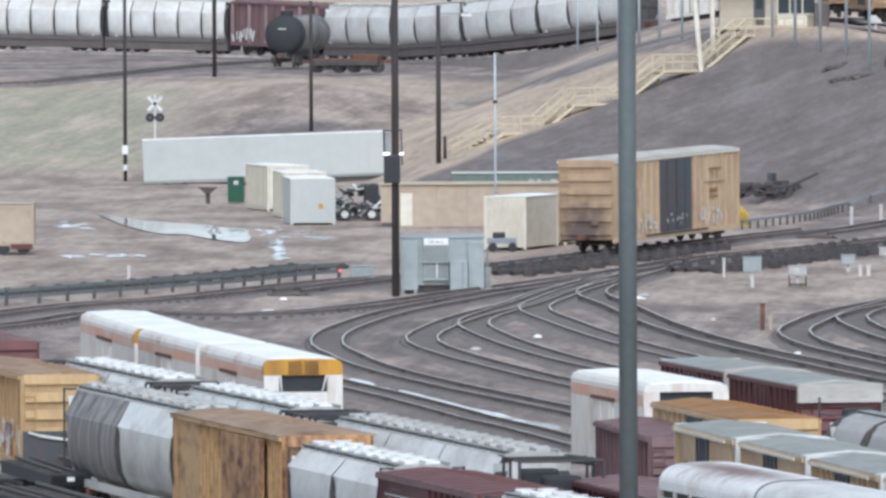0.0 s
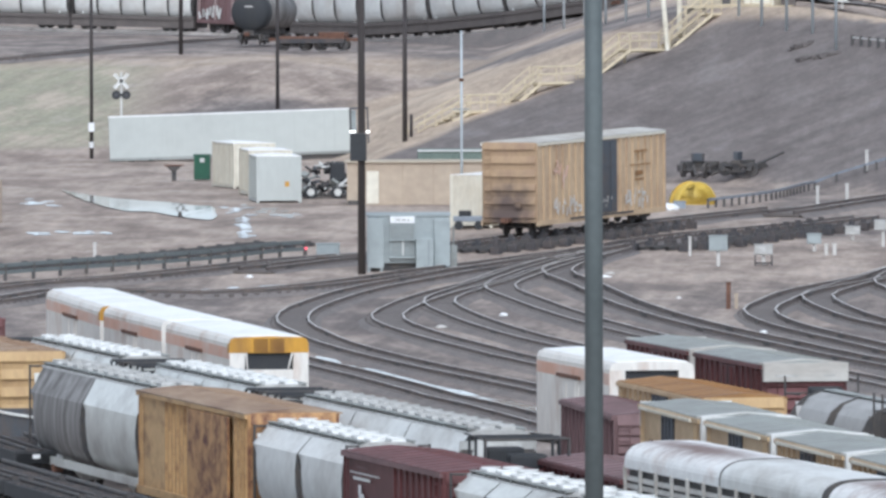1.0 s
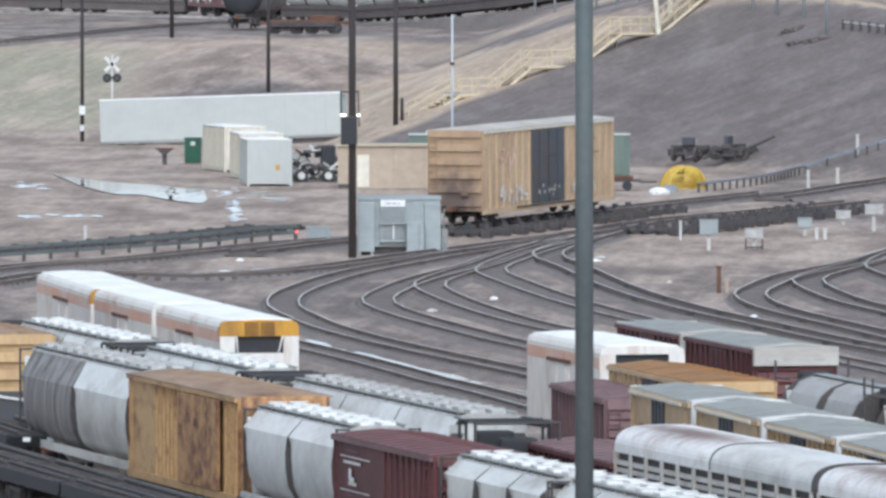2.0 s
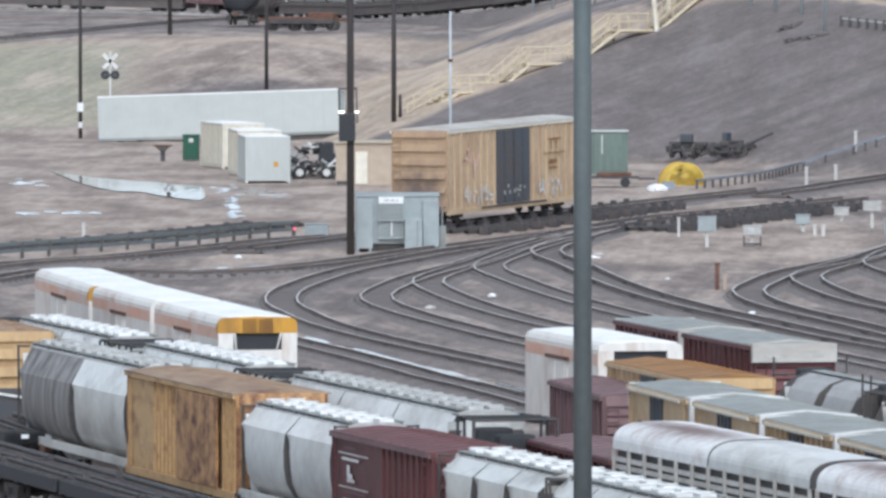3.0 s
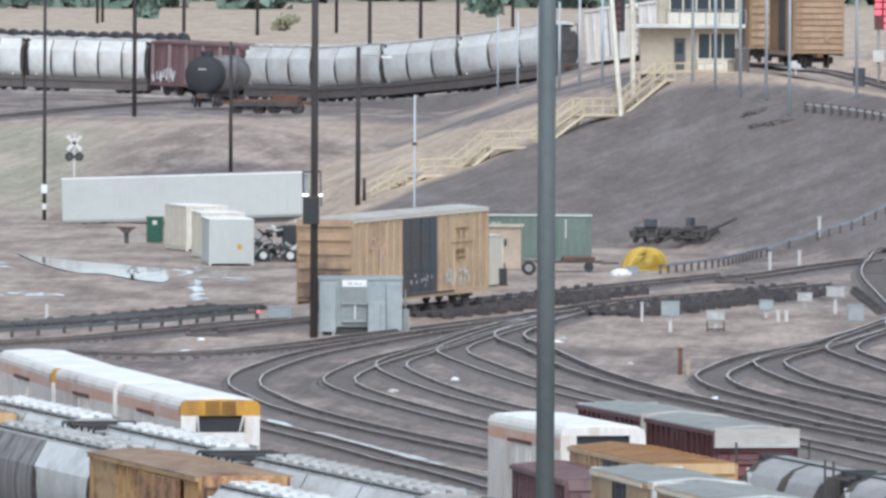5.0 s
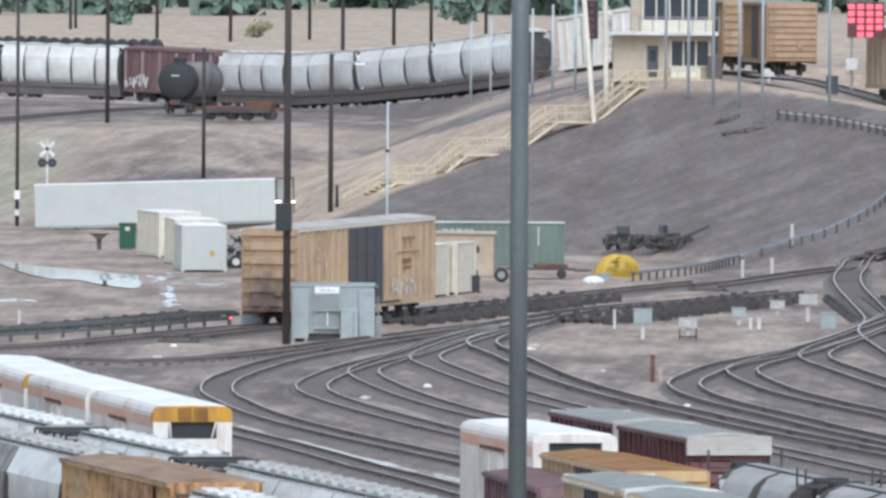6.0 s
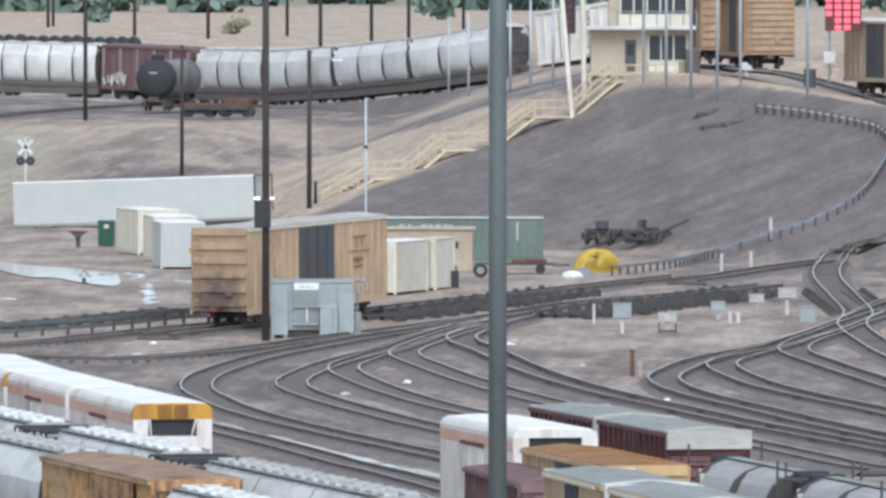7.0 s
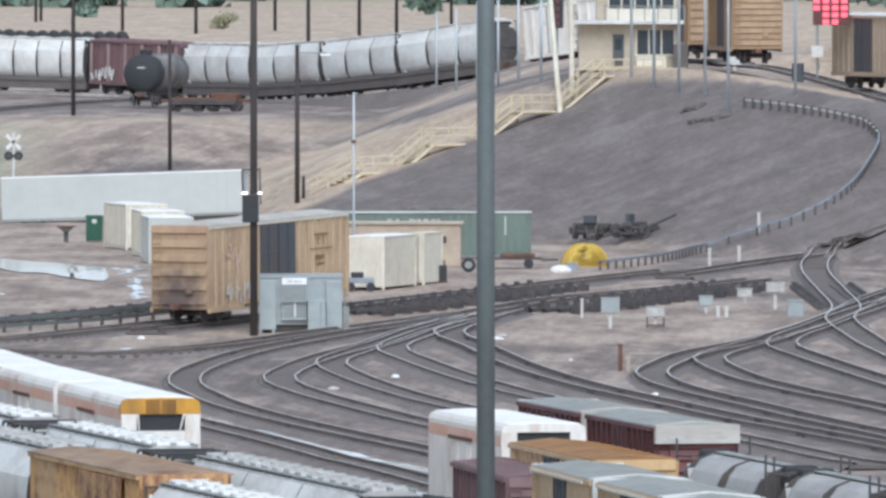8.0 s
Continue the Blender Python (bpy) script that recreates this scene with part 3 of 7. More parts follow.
def boxcar(name, label, m, L, W=3.2, top=4.5, paint=None, roof=None, doors=((0.0, 3.6),), door_paint=None, cap=None, sill=1.05, marks=(), group="freight wagons in the yard", ribs=True, end_ribs=7, proud=0.0, end_paint=None, eave=None, posts=(), cap_high=0.62, over=0.0, mid_rail=False):
    """Steel boxcar: ribbed sides, plug doors, corrugated ends, low gable roof, trucks. top: the eaves above the rail."""
    car = thing(name, label, "boxcar", m, group)
    h = L / 2
    part("body", slab(bmesh.new(), -h, h, -W / 2 + 0.07, W / 2 - 0.07, sill, top - 0.02, 0.03), paint, car)
    # side posts
    spans = [(c - w / 2, c + w / 2) for c, w in doors]
    if ribs:
        first = None
        n = max(6, int(L / 0.92))
        for i in range(n + 1):
            x = -h + 0.12 + i * (L - 0.24) / n
            if any(a - 0.12 < x < b + 0.12 for a, b in spans):
                continue
            for s in (-1, 1):
                if first is None:
                    first = part("side_post", prism(bmesh.new(), [(-0.075, sill + 0.02), (0.0, sill + 0.02), (0.0, top - 0.1), (-0.075, top - 0.1)], -0.085, 0.085), paint, car)
                    first.matrix_basis = pose(x, s * (W / 2 - 0.07), 0, 0, 0, 0 if s < 0 else 180)
                else:
                    again(first, pose(x, s * (W / 2 - 0.07), 0, 0, 0, 0 if s < 0 else 180))
    for x in posts:
        part("side_post", box(x - 0.09, x + 0.09, -W / 2 - 0.01, -W / 2 + 0.08, sill + 0.02, top - 0.1), paint, car)
    if mid_rail:
        part("mid_rail", box(-h, h, -W / 2 - 0.0, -W / 2 + 0.08, (sill + top) / 2 + 0.2, (sill + top) / 2 + 0.27), paint, car)
        for x, z in ((2.6, 2.9), (3.2, 2.2), (-3.9, 3.0)):
            part("placard", box(x - 0.13, x + 0.13, -W / 2 - 0.03, -W / 2 + 0.07, z - 0.16, z + 0.16), M_RUST, car, "small rusty placard board")
    for s in (-1, 1):
        part("side_sill", box(-h, h, s * W / 2 - 0.09, s * W / 2 + 0.02, sill - 0.22, sill + 0.06), paint, car)
        part("eave_rail", box(-h, h, s * W / 2 - 0.1, s * W / 2 + 0.02, top - 0.14, top + 0.01), eave or paint, car)
        for c, w in doors:
            d = part("door", box(c - w / 2, c + w / 2, s * (W / 2 - 0.03 + proud) - 0.05, s * (W / 2 - 0.03 + proud) + 0.05, sill + 0.08, top - 0.2, 0.012), door_paint or M_DOOR, car, "dark sliding door")
            for q in (-0.28, 0.28):
                part("lock_rod", rod(bmesh.new(), (c + q * w, s * (W / 2 + 0.05), sill + 0.12), (c + q * w, s * (W / 2 + 0.05), top - 0.26), 0.035, sides=6), door_paint or M_DOOR, d)
            part("door_seam", box(c - 0.03, c + 0.03, s * (W / 2 + 0.03) - 0.02, s * (W / 2 + 0.03) + 0.02, sill + 0.1, top - 0.22), M_BLACK, d)
            for k in (0.3, 0.62):
                z = sill + k * (top - sill)
                part("door_rib", box(c - w / 2 + 0.06, c + w / 2 - 0.06, s * (W / 2 + 0.025) - 0.02, s * (W / 2 + 0.025) + 0.02, z - 0.04, z + 0.04), door_paint or M_DOOR, d)
            part("door_track", box(c - w, c + w, s * (W / 2 + 0.02) - 0.04, s * (W / 2 + 0.02) + 0.04, sill - 0.06, sill + 0.05), M_DARK, d)
    # corrugated ends
    for s in (-1, 1):
        bm = bmesh.new()
        slab(bm, min(s * h, s * (h + 0.03)), max(s * h, s * (h + 0.03)), -W / 2, W / 2, sill - 0.05, top)
        part("end_wall", bm, end_paint or paint, car)
        for k in range(end_ribs):
            z = sill + 0.3 + k * (top - sill - 0.55) / (end_ribs - 1)
            bm = prism(bmesh.new(), [(0.0, 0.3), (-0.1, -0.05), (-0.1, -0.09), (0.0, -0.11)], -W / 2 + 0.12, W / 2 - 0.12)
            bmesh.ops.transform(bm, matrix=pose(s * (h + 0.03), 0, z, 0, 0, 90 if s > 0 else -90), verts=bm.verts)
            part("end_corrugation", bm, end_paint or paint, car)
        ladder(car, s * (h + 0.16), -s * (W / 2 - 0.35), sill, top - 0.4, end_paint or paint)
        coupler(car, s * h, s)
        if cap:
            slabbm = box(min(s * h, s * (h + 0.07)), max(s * h, s * (h + 0.3)), -W / 2 - 0.01, W / 2 + 0.01, top - cap_high, top + 0.1)
            part("end_cap", slabbm, cap, car, "white painted upper end panel")
            for y, w in ((-0.75, 0.9), (0.9, 0.45)):
                part("lettering", box(min(s * (h + 0.3), s * (h + 0.31)), max(s * (h + 0.3), s * (h + 0.31)), y - w / 2, y + w / 2, top - 0.42, top - 0.35), M_GREYHATCH, car, "faded grey lettering")
            if s > 0:
                part("roof_band", prism(bmesh.new(), [(-W / 2 - 0.03, top + 0.02), (W / 2 + 0.03, top + 0.02), (W / 2 + 0.03, top + 0.09), (0.0, top + 0.24), (-W / 2 - 0.03, top + 0.09)], h - 0.6, h), cap, car, "white painted end of the roof")
        part("brake_box", box(min(s * (h + 0.03), s * (h + 0.2)), max(s * (h + 0.03), s * (h + 0.2)), 0.35, 0.7, sill + 0.75, sill + 1.1, 0.02), end_paint or paint, car)
    # roof with cross seams
    sec = [(-W / 2 - 0.02 - over, top), (W / 2 + 0.02 + over, top), (W / 2 + 0.02 + over, top + 0.05), (0.0, top + 0.2), (-W / 2 - 0.02 - over, top + 0.05)]
    rf = part("roof", prism(bmesh.new(), sec, -h - 0.03, h + 0.03), roof or M_ZINC, car, "low gabled sheet roof")
    n = int(L / 1.2)
    first = None
    for i in range(1, n):
        x = -h + i * L / n
        if first is None:
            first = part("roof_seam", prism(bmesh.new(), [(-W / 2, top + 0.04), (0, top + 0.19), (W / 2, top + 0.04), (W / 2, top + 0.075), (0, top + 0.225), (-W / 2, top + 0.075)], -0.04, 0.04), roof or M_ZINC, rf)
            first.matrix_basis = pose(x, 0, 0)
        else:
            again(first, pose(x, 0, 0))
    for x in (-h + 0.75, h - 0.75):
        ladder(car, x, -W / 2 - 0.05, sill, top - 0.3, paint, 0.42, True)
    part("underframe", box(-h + 0.2, h - 0.2, -0.35, 0.35, 0.72, sill), M_DARK, car)
    part("brake_cylinder", rod(bmesh.new(), (-1.6, -0.9, 0.75), (-0.4, -0.9, 0.75), 0.22, sides=12), M_DARK, car)
    for x in (-h + 2.2, h - 2.2):
        bogie(car, x)
    for (x, z, w, hh, mat) in marks:
        part("lettering", box(x - w / 2, x + w / 2, -W / 2 - 0.025, -W / 2 - 0.012, z - hh / 2, z + hh / 2), mat, car)
    return car


def hopper(name, label, m, L, W=3.15, top=4.55, paint=None, sections=3, group="freight wagons in the yard", roofpaint=None, hatch=None, near=True, e=1.5, bays=None, dome=False):
    """Covered hopper: bulging sides in sections, sloped end sheets, roof walk and hatches, end platforms with rails."""
    car = thing(name, label, "covered hopper", m, group)
    h = L / 2
    side = [(0.62, 1.05), (1.22, 1.4), (1.47, 1.85), (1.55, 2.4), (1.56, 2.95), (1.48, 3.5), (0.95, top - 0.1), (0.4, top)]
    if dome:
        side = [(0.62, 1.05), (1.22, 1.4), (1.5, 1.85), (1.56, 2.3), (1.5, top - 0.95), (1.28, top - 0.52), (0.9, top - 0.2), (0.35, top)]
    sec = [(-y * W / 3.12, z) for y, z in side] + [(y * W / 3.12, z) for y, z in reversed(side)]
    span = (L - 2 * e) / sections
    for i in range(sections):
        a, b = -h + e + i * span + 0.05, -h + e + (i + 1) * span - 0.05
        bm = bmesh.new()
        rings = []
        for x, k in ((a, 0.7), (a + 0.3, 0.83), (a + 0.75, 0.95), (a + 1.2, 1.0), (b - 0.25, 1.0), (b, 0.985)) if near else ((a, 0.86), (a + 0.2, 0.94), (a + 0.45, 1.0), (b - 0.4, 1.0), (b - 0.15, 0.95), (b, 0.88)):
            rings.append([bm.verts.new((x, y * (1 - (1 - k) * math.sin(math.pi * ramp(z, 0.9, 3.55))), z)) for y, z in sec])
        for r0, r1 in zip(rings, rings[1:]):
            for j in range(len(sec)):
                bm.faces.new((r0[j], r0[(j + 1) % len(sec)], r1[(j + 1) % len(sec)], r1[j]))
        bmesh.ops.recalc_face_normals(bm, faces=bm.faces)
        for r0, r1 in zip(rings, rings[1:]):
            for j in (5, 6, 9, 10):
                bm.edges.get((r0[j], r1[j])).smooth = False
        part("bay", bm, bays[i] if bays else paint, car, "", True)
        # Dark cap plate stands for the shadow in the gap behind the next bay.
        part("bay_end", prism(bmesh.new(), [(y * 0.985, z - 0.01) for y, z in sec], b, b + 0.02), M_DARK, car)
        bmc = bmesh.new()
        for zz in (0.45,):
            c = (a + b) / 2
            vs = [bmc.verts.new((c + sx * 0.9, sy * 1.1, 1.3)) for sx, sy in ((-1, -1), (1, -1), (1, 1), (-1, 1))]
            ws = [bmc.verts.new((c + sx * 0.35, sy * 0.5, zz)) for sx, sy in ((-1, -1), (1, -1), (1, 1), (-1, 1))]
            for j in range(4):
                bmc.faces.new((vs[j], vs[(j + 1) % 4], ws[(j + 1) % 4], ws[j]))
            bmc.faces.new(ws)
        part("chute", bmc, paint, car)
    for i in range(sections + 1):
        x = -h + e + i * span
        # Frames inside the gaps are coloured dark as shade.
        part("rib_frame", prism(bmesh.new(), [(y * 0.66, 1.05 + (z - 1.05) * 0.985) for y, z in sec], x - 0.06, x + 0.06), M_DARK if 0 < i < sections or not near else paint, car)
    for s in (-1, 1):
        bm = bmesh.new()
        x0, x1 = s * (h - e), s * (h - 0.35)
        vs = [bm.verts.new(p) for p in ((x0, -1.3, top - 0.35), (x0, 1.3, top - 0.35), (x0 - s * 0.9, 1.3, 1.2), (x0 - s * 0.9, -1.3, 1.2), (x0 + s * 0.05, -1.3, top - 0.35), (x0 + s * 0.05, 1.3, top - 0.35), (x0 - s * 0.8, 1.3, 1.2), (x0 - s * 0.8, -1.3, 1.2))]
        for q in ((0, 1, 2, 3), (7, 6, 5, 4), (0, 4, 5, 1), (3, 2, 6, 7), (0, 3, 7, 4), (1, 5, 6, 2)):
            bm.faces.new([vs[j] for j in q])
        bmesh.ops.recalc_face_normals(bm, faces=bm.faces)
        part("slope_sheet", bm, paint, car)
        part("end_platform", box(min(x0 - s * 0.9, s * h), max(x0 - s * 0.9, s * h), -1.45, 1.45, 1.02, 1.14), M_DARK, car)
        for y in (-1.4, -0.5, 0.5, 1.4):
            part("railing_post", rod(bmesh.new(), (s * (h - 0.12), y, 1.1), (s * (h - 0.12), y, (top + 0.55 if dome else top - 0.05) if abs(y) > 1 else 2.3), 0.045, sides=6), M_DARK, car)
        for zz in (2.3, top - 0.1):
            part("end_rail", rod(bmesh.new(), (s * (h - 0.12), -1.4, zz), (s * (h - 0.12), 1.4, zz), 0.035, sides=6), M_DARK, car)
        for y in (-1.4, 1.4):
            part("side_rail", rod(bmesh.new(), (s * (h - 0.12), y, top - 0.1), (x0, y * 0.8, top - 0.1), 0.035, sides=6), M_DARK, car)
        if e > 1:
            tub = e - 1.7 if e > 2 else 0.0
            if tub:
                for q in (0.2, 1.6, 2.6):
                    for y in (-1.4, 1.4):
                        part("frame_post", rod(bmesh.new(), (s * (h - q), y, 1.1), (s * (h - q), y, top - 0.1), 0.05, sides=6), M_BLACK, car, "black frame post")
                    part("frame_bar", rod(bmesh.new(), (s * (h - q), -1.4, top - 0.1), (s * (h - q), 1.4, top - 0.1), 0.05, sides=6), M_BLACK, car)
            part("equipment_tub", box(min(s * (h - tub - 1.15), s * (h - tub - 0.3)), max(s * (h - tub - 1.15), s * (h - tub - 0.3)), -0.62, 0.62, 2.9 if dome else 3.2, 3.7 if dome else 4.05, 0.12), M_BLACK, car, "black equipment tub above the end platform")
            if e > 4:
                part("equipment_tub", box(min(s * (h - 1.25), s * (h - 0.4)), max(s * (h - 1.25), s * (h - 0.4)), -0.5, 0.75, 3.1, 3.95, 0.12), M_BLACK, car, "black equipment tub above the end platform")
                part("tub_stand", box(min(s * (h - 1.1), s * (h - 0.55)), max(s * (h - 1.1), s * (h - 0.55)), -0.35, 0.5, 1.14, 3.1), M_DARK, car)
            part("tub_stand", box(min(s * (h - tub - 1.0), s * (h - tub - 0.5)), max(s * (h - tub - 1.0), s * (h - tub - 0.5)), -0.4, 0.4, 1.14, 2.9 if dome else 3.2), M_DARK, car)
        else:
            part("air_tank", rod(bmesh.new(), (s * (h - 0.4), -0.6, 1.6), (s * (h - 0.4), 0.6, 1.6), 0.22, sides=12), M_DARK, car)
        coupler(car, s * h, s)
        bogie(car, s * (h - 1.9))
    if not near:
        # Full-width dark block painted in for the shadowed band below the bays.
        part("underframe", box(-h, h, -W / 2 + 0.12, W / 2 - 0.12, 0.3, 1.3), M_TIE, car, "dark block for the shade under the car, paled for haze")
    part("side_sill", box(-h + 0.1, h - 0.1, -W / 2 + 0.02, -W / 2 + 0.16, 0.98, 1.28), paint if near else M_TIE, car)
    part("side_sill", box(-h + 0.1, h - 0.1, W / 2 - 0.16, W / 2 - 0.02, 0.98, 1.28), paint if near else M_TIE, car)
    if dome:
        for x in (-h + e, 0, h - e):
            bm = prism(bmesh.new(), [(y * 1.03, z + 0.05) for y, z in sec if z > 2.0] , x - 0.07, x + 0.07)
            part("end_hoop", bm, M_DARK, car, "dark rounded end hoop")
        part("roof_walk", box(-h + e, h - e, -0.25, 0.25, top + 0.06, top + 0.1), M_ZINC, car, "grating roof walkway")
        return car
    # roof
    rp = roofpaint or (M_GREYHATCH if near else paint)
    rs = [(-0.98, top - 0.14), (0.98, top - 0.14), (0.95, top - 0.06), (0.66, top + 0.03), (-0.66, top + 0.03), (-0.95, top - 0.06)]
    rf = part("roof", prism(bmesh.new(), rs, -h + e - 0.25, h - e + 0.25), rp, car)
    for s in (-1, 1):
        bm = bmesh.new()
        slab(bm, -h + e, h - e, s * 0.84 - 0.12, s * 0.84 + 0.12, top + 0.03, top + 0.07)
        for i in range(8):
            x = -h + e + 0.3 + i * (L - 2 * e - 0.6) / 7
            slab(bm, x - 0.03, x + 0.03, s * 0.84 - 0.12, s * 0.84 + 0.12, top - 0.08, top + 0.03)
        part("roof_walk", bm, M_ZINC if near else rp, rf, "grating roof walkway")
    n = max(3, int((L - 2 * e) / 1.8))
    first = None
    for i in range(n):
        x = -h + e + 0.5 + i * (L - 2 * e - 1.0) / (n - 1)
        if first is None:
            bm = bmesh.new()
            slab(bm, -0.52, 0.52, -0.25, 0.25, top + 0.02, top + 0.13, 0.04)
            slab(bm, -0.06, 0.06, -0.31, 0.31, top + 0.15, top + 0.18)
            first = part("hatch", bm, hatch or M_HATCH, rf, "pale roof hatch cover")
            first.matrix_basis = pose(x, -0.36, 0)
            again(first, pose(x, 0.36, 0))
        else:
            again(first, pose(x, -0.36, 0))
            again(first, pose(x, 0.36, 0))
    return car


def reefer(name, label, m, L, W=3.2, top=4.4, band=None, recess=True, stripe=True, header=0.62, louvres=True, group="white insulated wagons"):
    """White insulated wagon: rounded roof edges, orange side stripe, end with a cooling unit recess."""
    car = thing(name, label, "refrigerator wagon", m, group)
    h = L / 2
    r = 0.26
    rs = [(-W / 2, 1.0), (W / 2, 1.0), (W / 2, top - r), (W / 2 - r * 0.3, top - r * 0.3), (W / 2 - r, top), (0, top + 0.06), (-W / 2 + r, top), (-W / 2 + r * 0.3, top - r * 0.3), (-W / 2, top - r)]
    end = 0.34 if recess else 0.0
    part("body", prism(bmesh.new(), rs, -h, h - end), M_WHITE, car)
    if recess:
        part("end_frame", box(h - end, h, -W / 2, -W / 2 + 0.62, 1.0, top - r, 0.02), M_WHITE, car)
        part("end_frame", box(h - end, h, W / 2 - 0.62, W / 2, 1.0, top - r, 0.02), M_WHITE, car)
        part("end_apron", box(h - end, h, -W / 2 + 0.62, W / 2 - 0.62, 1.0, top - 1.3, 0.02), M_WHITE, car)
        part("cooling_unit", box(h - end + 0.005, h - end + 0.2, -W / 2 + 0.64, W / 2 - 0.64, top - 1.29, top - header - 0.01), M_BLACK, car, "black cooling unit grille")
        lou = part("end_header", prism(bmesh.new(), [(-W / 2, top - header), (W / 2, top - header), (W / 2, top - r), (W / 2 - r * 0.3, top - r * 0.3), (W / 2 - r, top), (0, top + 0.04), (-W / 2 + r, top), (-W / 2 + r * 0.3, top - r * 0.3), (-W / 2, top - r)], h - end + 0.002, h + 0.01), band or M_WHITE, car, "yellow upper end panel" if band else "")
        first = None
        for i in range(6 if louvres else 0):
            for y in (-0.33, 0.33):
                mm = pose(h + 0.02, y, top - 0.54 + i * 0.09)
                if first is None:
                    first = part("louvre", slab(bmesh.new(), -0.012, 0.03, -0.29, 0.29, -0.013, 0.013), M_RUST, lou)
                    first.matrix_basis = mm
                else:
                    again(first, mm)
        for y in (-0.82, 0.82):
            bm = prism(bmesh.new(), [(y - 0.04, top - 1.3), (y + 0.12 * (1 if y > 0 else -1) + 0.04, top - 0.62), (y + 0.12 * (1 if y > 0 else -1) - 0.04, top - 0.62), (y - 0.08, top - 1.3)], h, h + 0.05)
            part("corner_brace", bm, M_WHITE, car)
    part("roof", prism(bmesh.new(), [(-W / 2 + r * 0.9, top + 0.004), (W / 2 - r * 0.9, top + 0.004), (W / 2 - r, top + 0.03), (0, top + 0.1), (-W / 2 + r, top + 0.03)], -h, h - 0.02), M_ROOFWHITE, car, "bright white roof skin")
    if stripe:
        for s in (-1, 1):
            part("stripe", box(-h + 0.02, h - 0.02, s * (W / 2 + 0.006) - 0.006, s * (W / 2 + 0.006) + 0.006, top - 0.86, top - 0.42), M_ORANGE, car, "faded orange stripe")
    if band:
        part("corner_band", box(h - 0.5, h + 0.004, -W / 2 - 0.018, -W / 2 - 0.012, top - 0.62, top - 0.26), band, car)
    for s in (-1, 1):
        d = part("door", box(-1.3, 1.3, s * (W / 2 + 0.03) - 0.03, s * (W / 2 + 0.03) + 0.03, 1.15, top - 0.9, 0.015), M_WHITE, car)
        part("door_rail", box(-2.6, 1.6, s * (W / 2 + 0.08) - 0.04, s * (W / 2 + 0.08) + 0.04, top - 0.88, top - 0.74), M_RUST, d, "rusty door rail")
        for x in (-0.9, 0.9):
            part("lock_rod", rod(bmesh.new(), (x, s * (W / 2 + 0.08), 1.2), (x, s * (W / 2 + 0.08), top - 0.95), 0.03, sides=6), M_WHITE, d)
    part("underframe", box(-h + 0.1, h - 0.1, -0.9, 0.9, 0.72, 1.0), M_DARK, car)
    for s in (-1, 1):
        coupler(car, s * h, s)
        bogie(car, s * (h - 2.3))
    return car


def row(first_corner, slope, width, cars, gap=1.15):
    """Cars coupled on one line from a far corner towards the viewer: yields each near corner with its length."""
    a = math.atan(slope)
    u = Vector((math.sin(a), -math.cos(a)))
    p = Vector(first_corner[:2])
    out = []
    for L in cars:
        out.append((p + u * L, L))
        p = p + u * (L + gap)
    return out


# white insulated wagons
REEFER_SLOPE = 0.182
for k, (c, L) in enumerate(row((-22.46, 527.6), REEFER_SLOPE, 3.2, [16.9, 16.9, 17.4])):
    reefer("insulated_wagon", "white insulated wagon with orange stripe and yellow end band" if k != 1 else "white insulated wagon with faded orange stripe", car_pose(c, REEFER_SLOPE, L, 3.2), L, band=M_GOLD if k != 1 else None)
reefer("insulated_wagon", "white insulated wagon with rust streaks and open cooling bay", car_pose((2.21, 449.4), 0.205, 13.8, 3.3), 13.8, W=3.3, header=0.3, louvres=False)

M_AMBERPLAIN = material("ochre_yellow_paint", (0.5, 0.335, 0.16), 0.6, 0, (0.38, 0.24, 0.12), 0.36, 0.9, UP, 7)

# near line of mixed wagons
ROW_C = 0.228
slots = row((-19.82, 446.3), ROW_C, 3.15, [22.5, 19.7, 15.5, 15.3, 15.4, 14.0], 0.25)
(c, L) = slots[0]
hopper("covered_hopper", "grey covered hopper with one dark streaked and one pale bay", car_pose(c, ROW_C, L, 3.15), L, paint=M_SILVER, sections=2, e=0.5, bays=[M_STREAK, M_SILVER], hatch=M_GREYHATCH)
(c, L) = slots[1]
boxcar("boxcar", "rusty amber boxcar with stained plug doors", car_pose(c, ROW_C, L, 3.2), L, top=4.45, paint=M_AMBER, end_paint=M_AMBERDOOR, roof=M_TANROOF, doors=((3.6, 7.0),), door_paint=M_AMBERDOOR, ribs=False, proud=0.14, posts=(-4.9, -4.2, -3.5, -2.8, -2.1, -1.4, -0.7, 7.6, 8.2, 8.8, 9.4), over=0.1)
(c, L) = slots[2]
hopper("covered_hopper", "pale silver two-bay covered hopper", car_pose(c, ROW_C, L, 3.15), L, top=4.18, paint=M_PALE, sections=2, e=0.15)
(c, L) = slots[3]
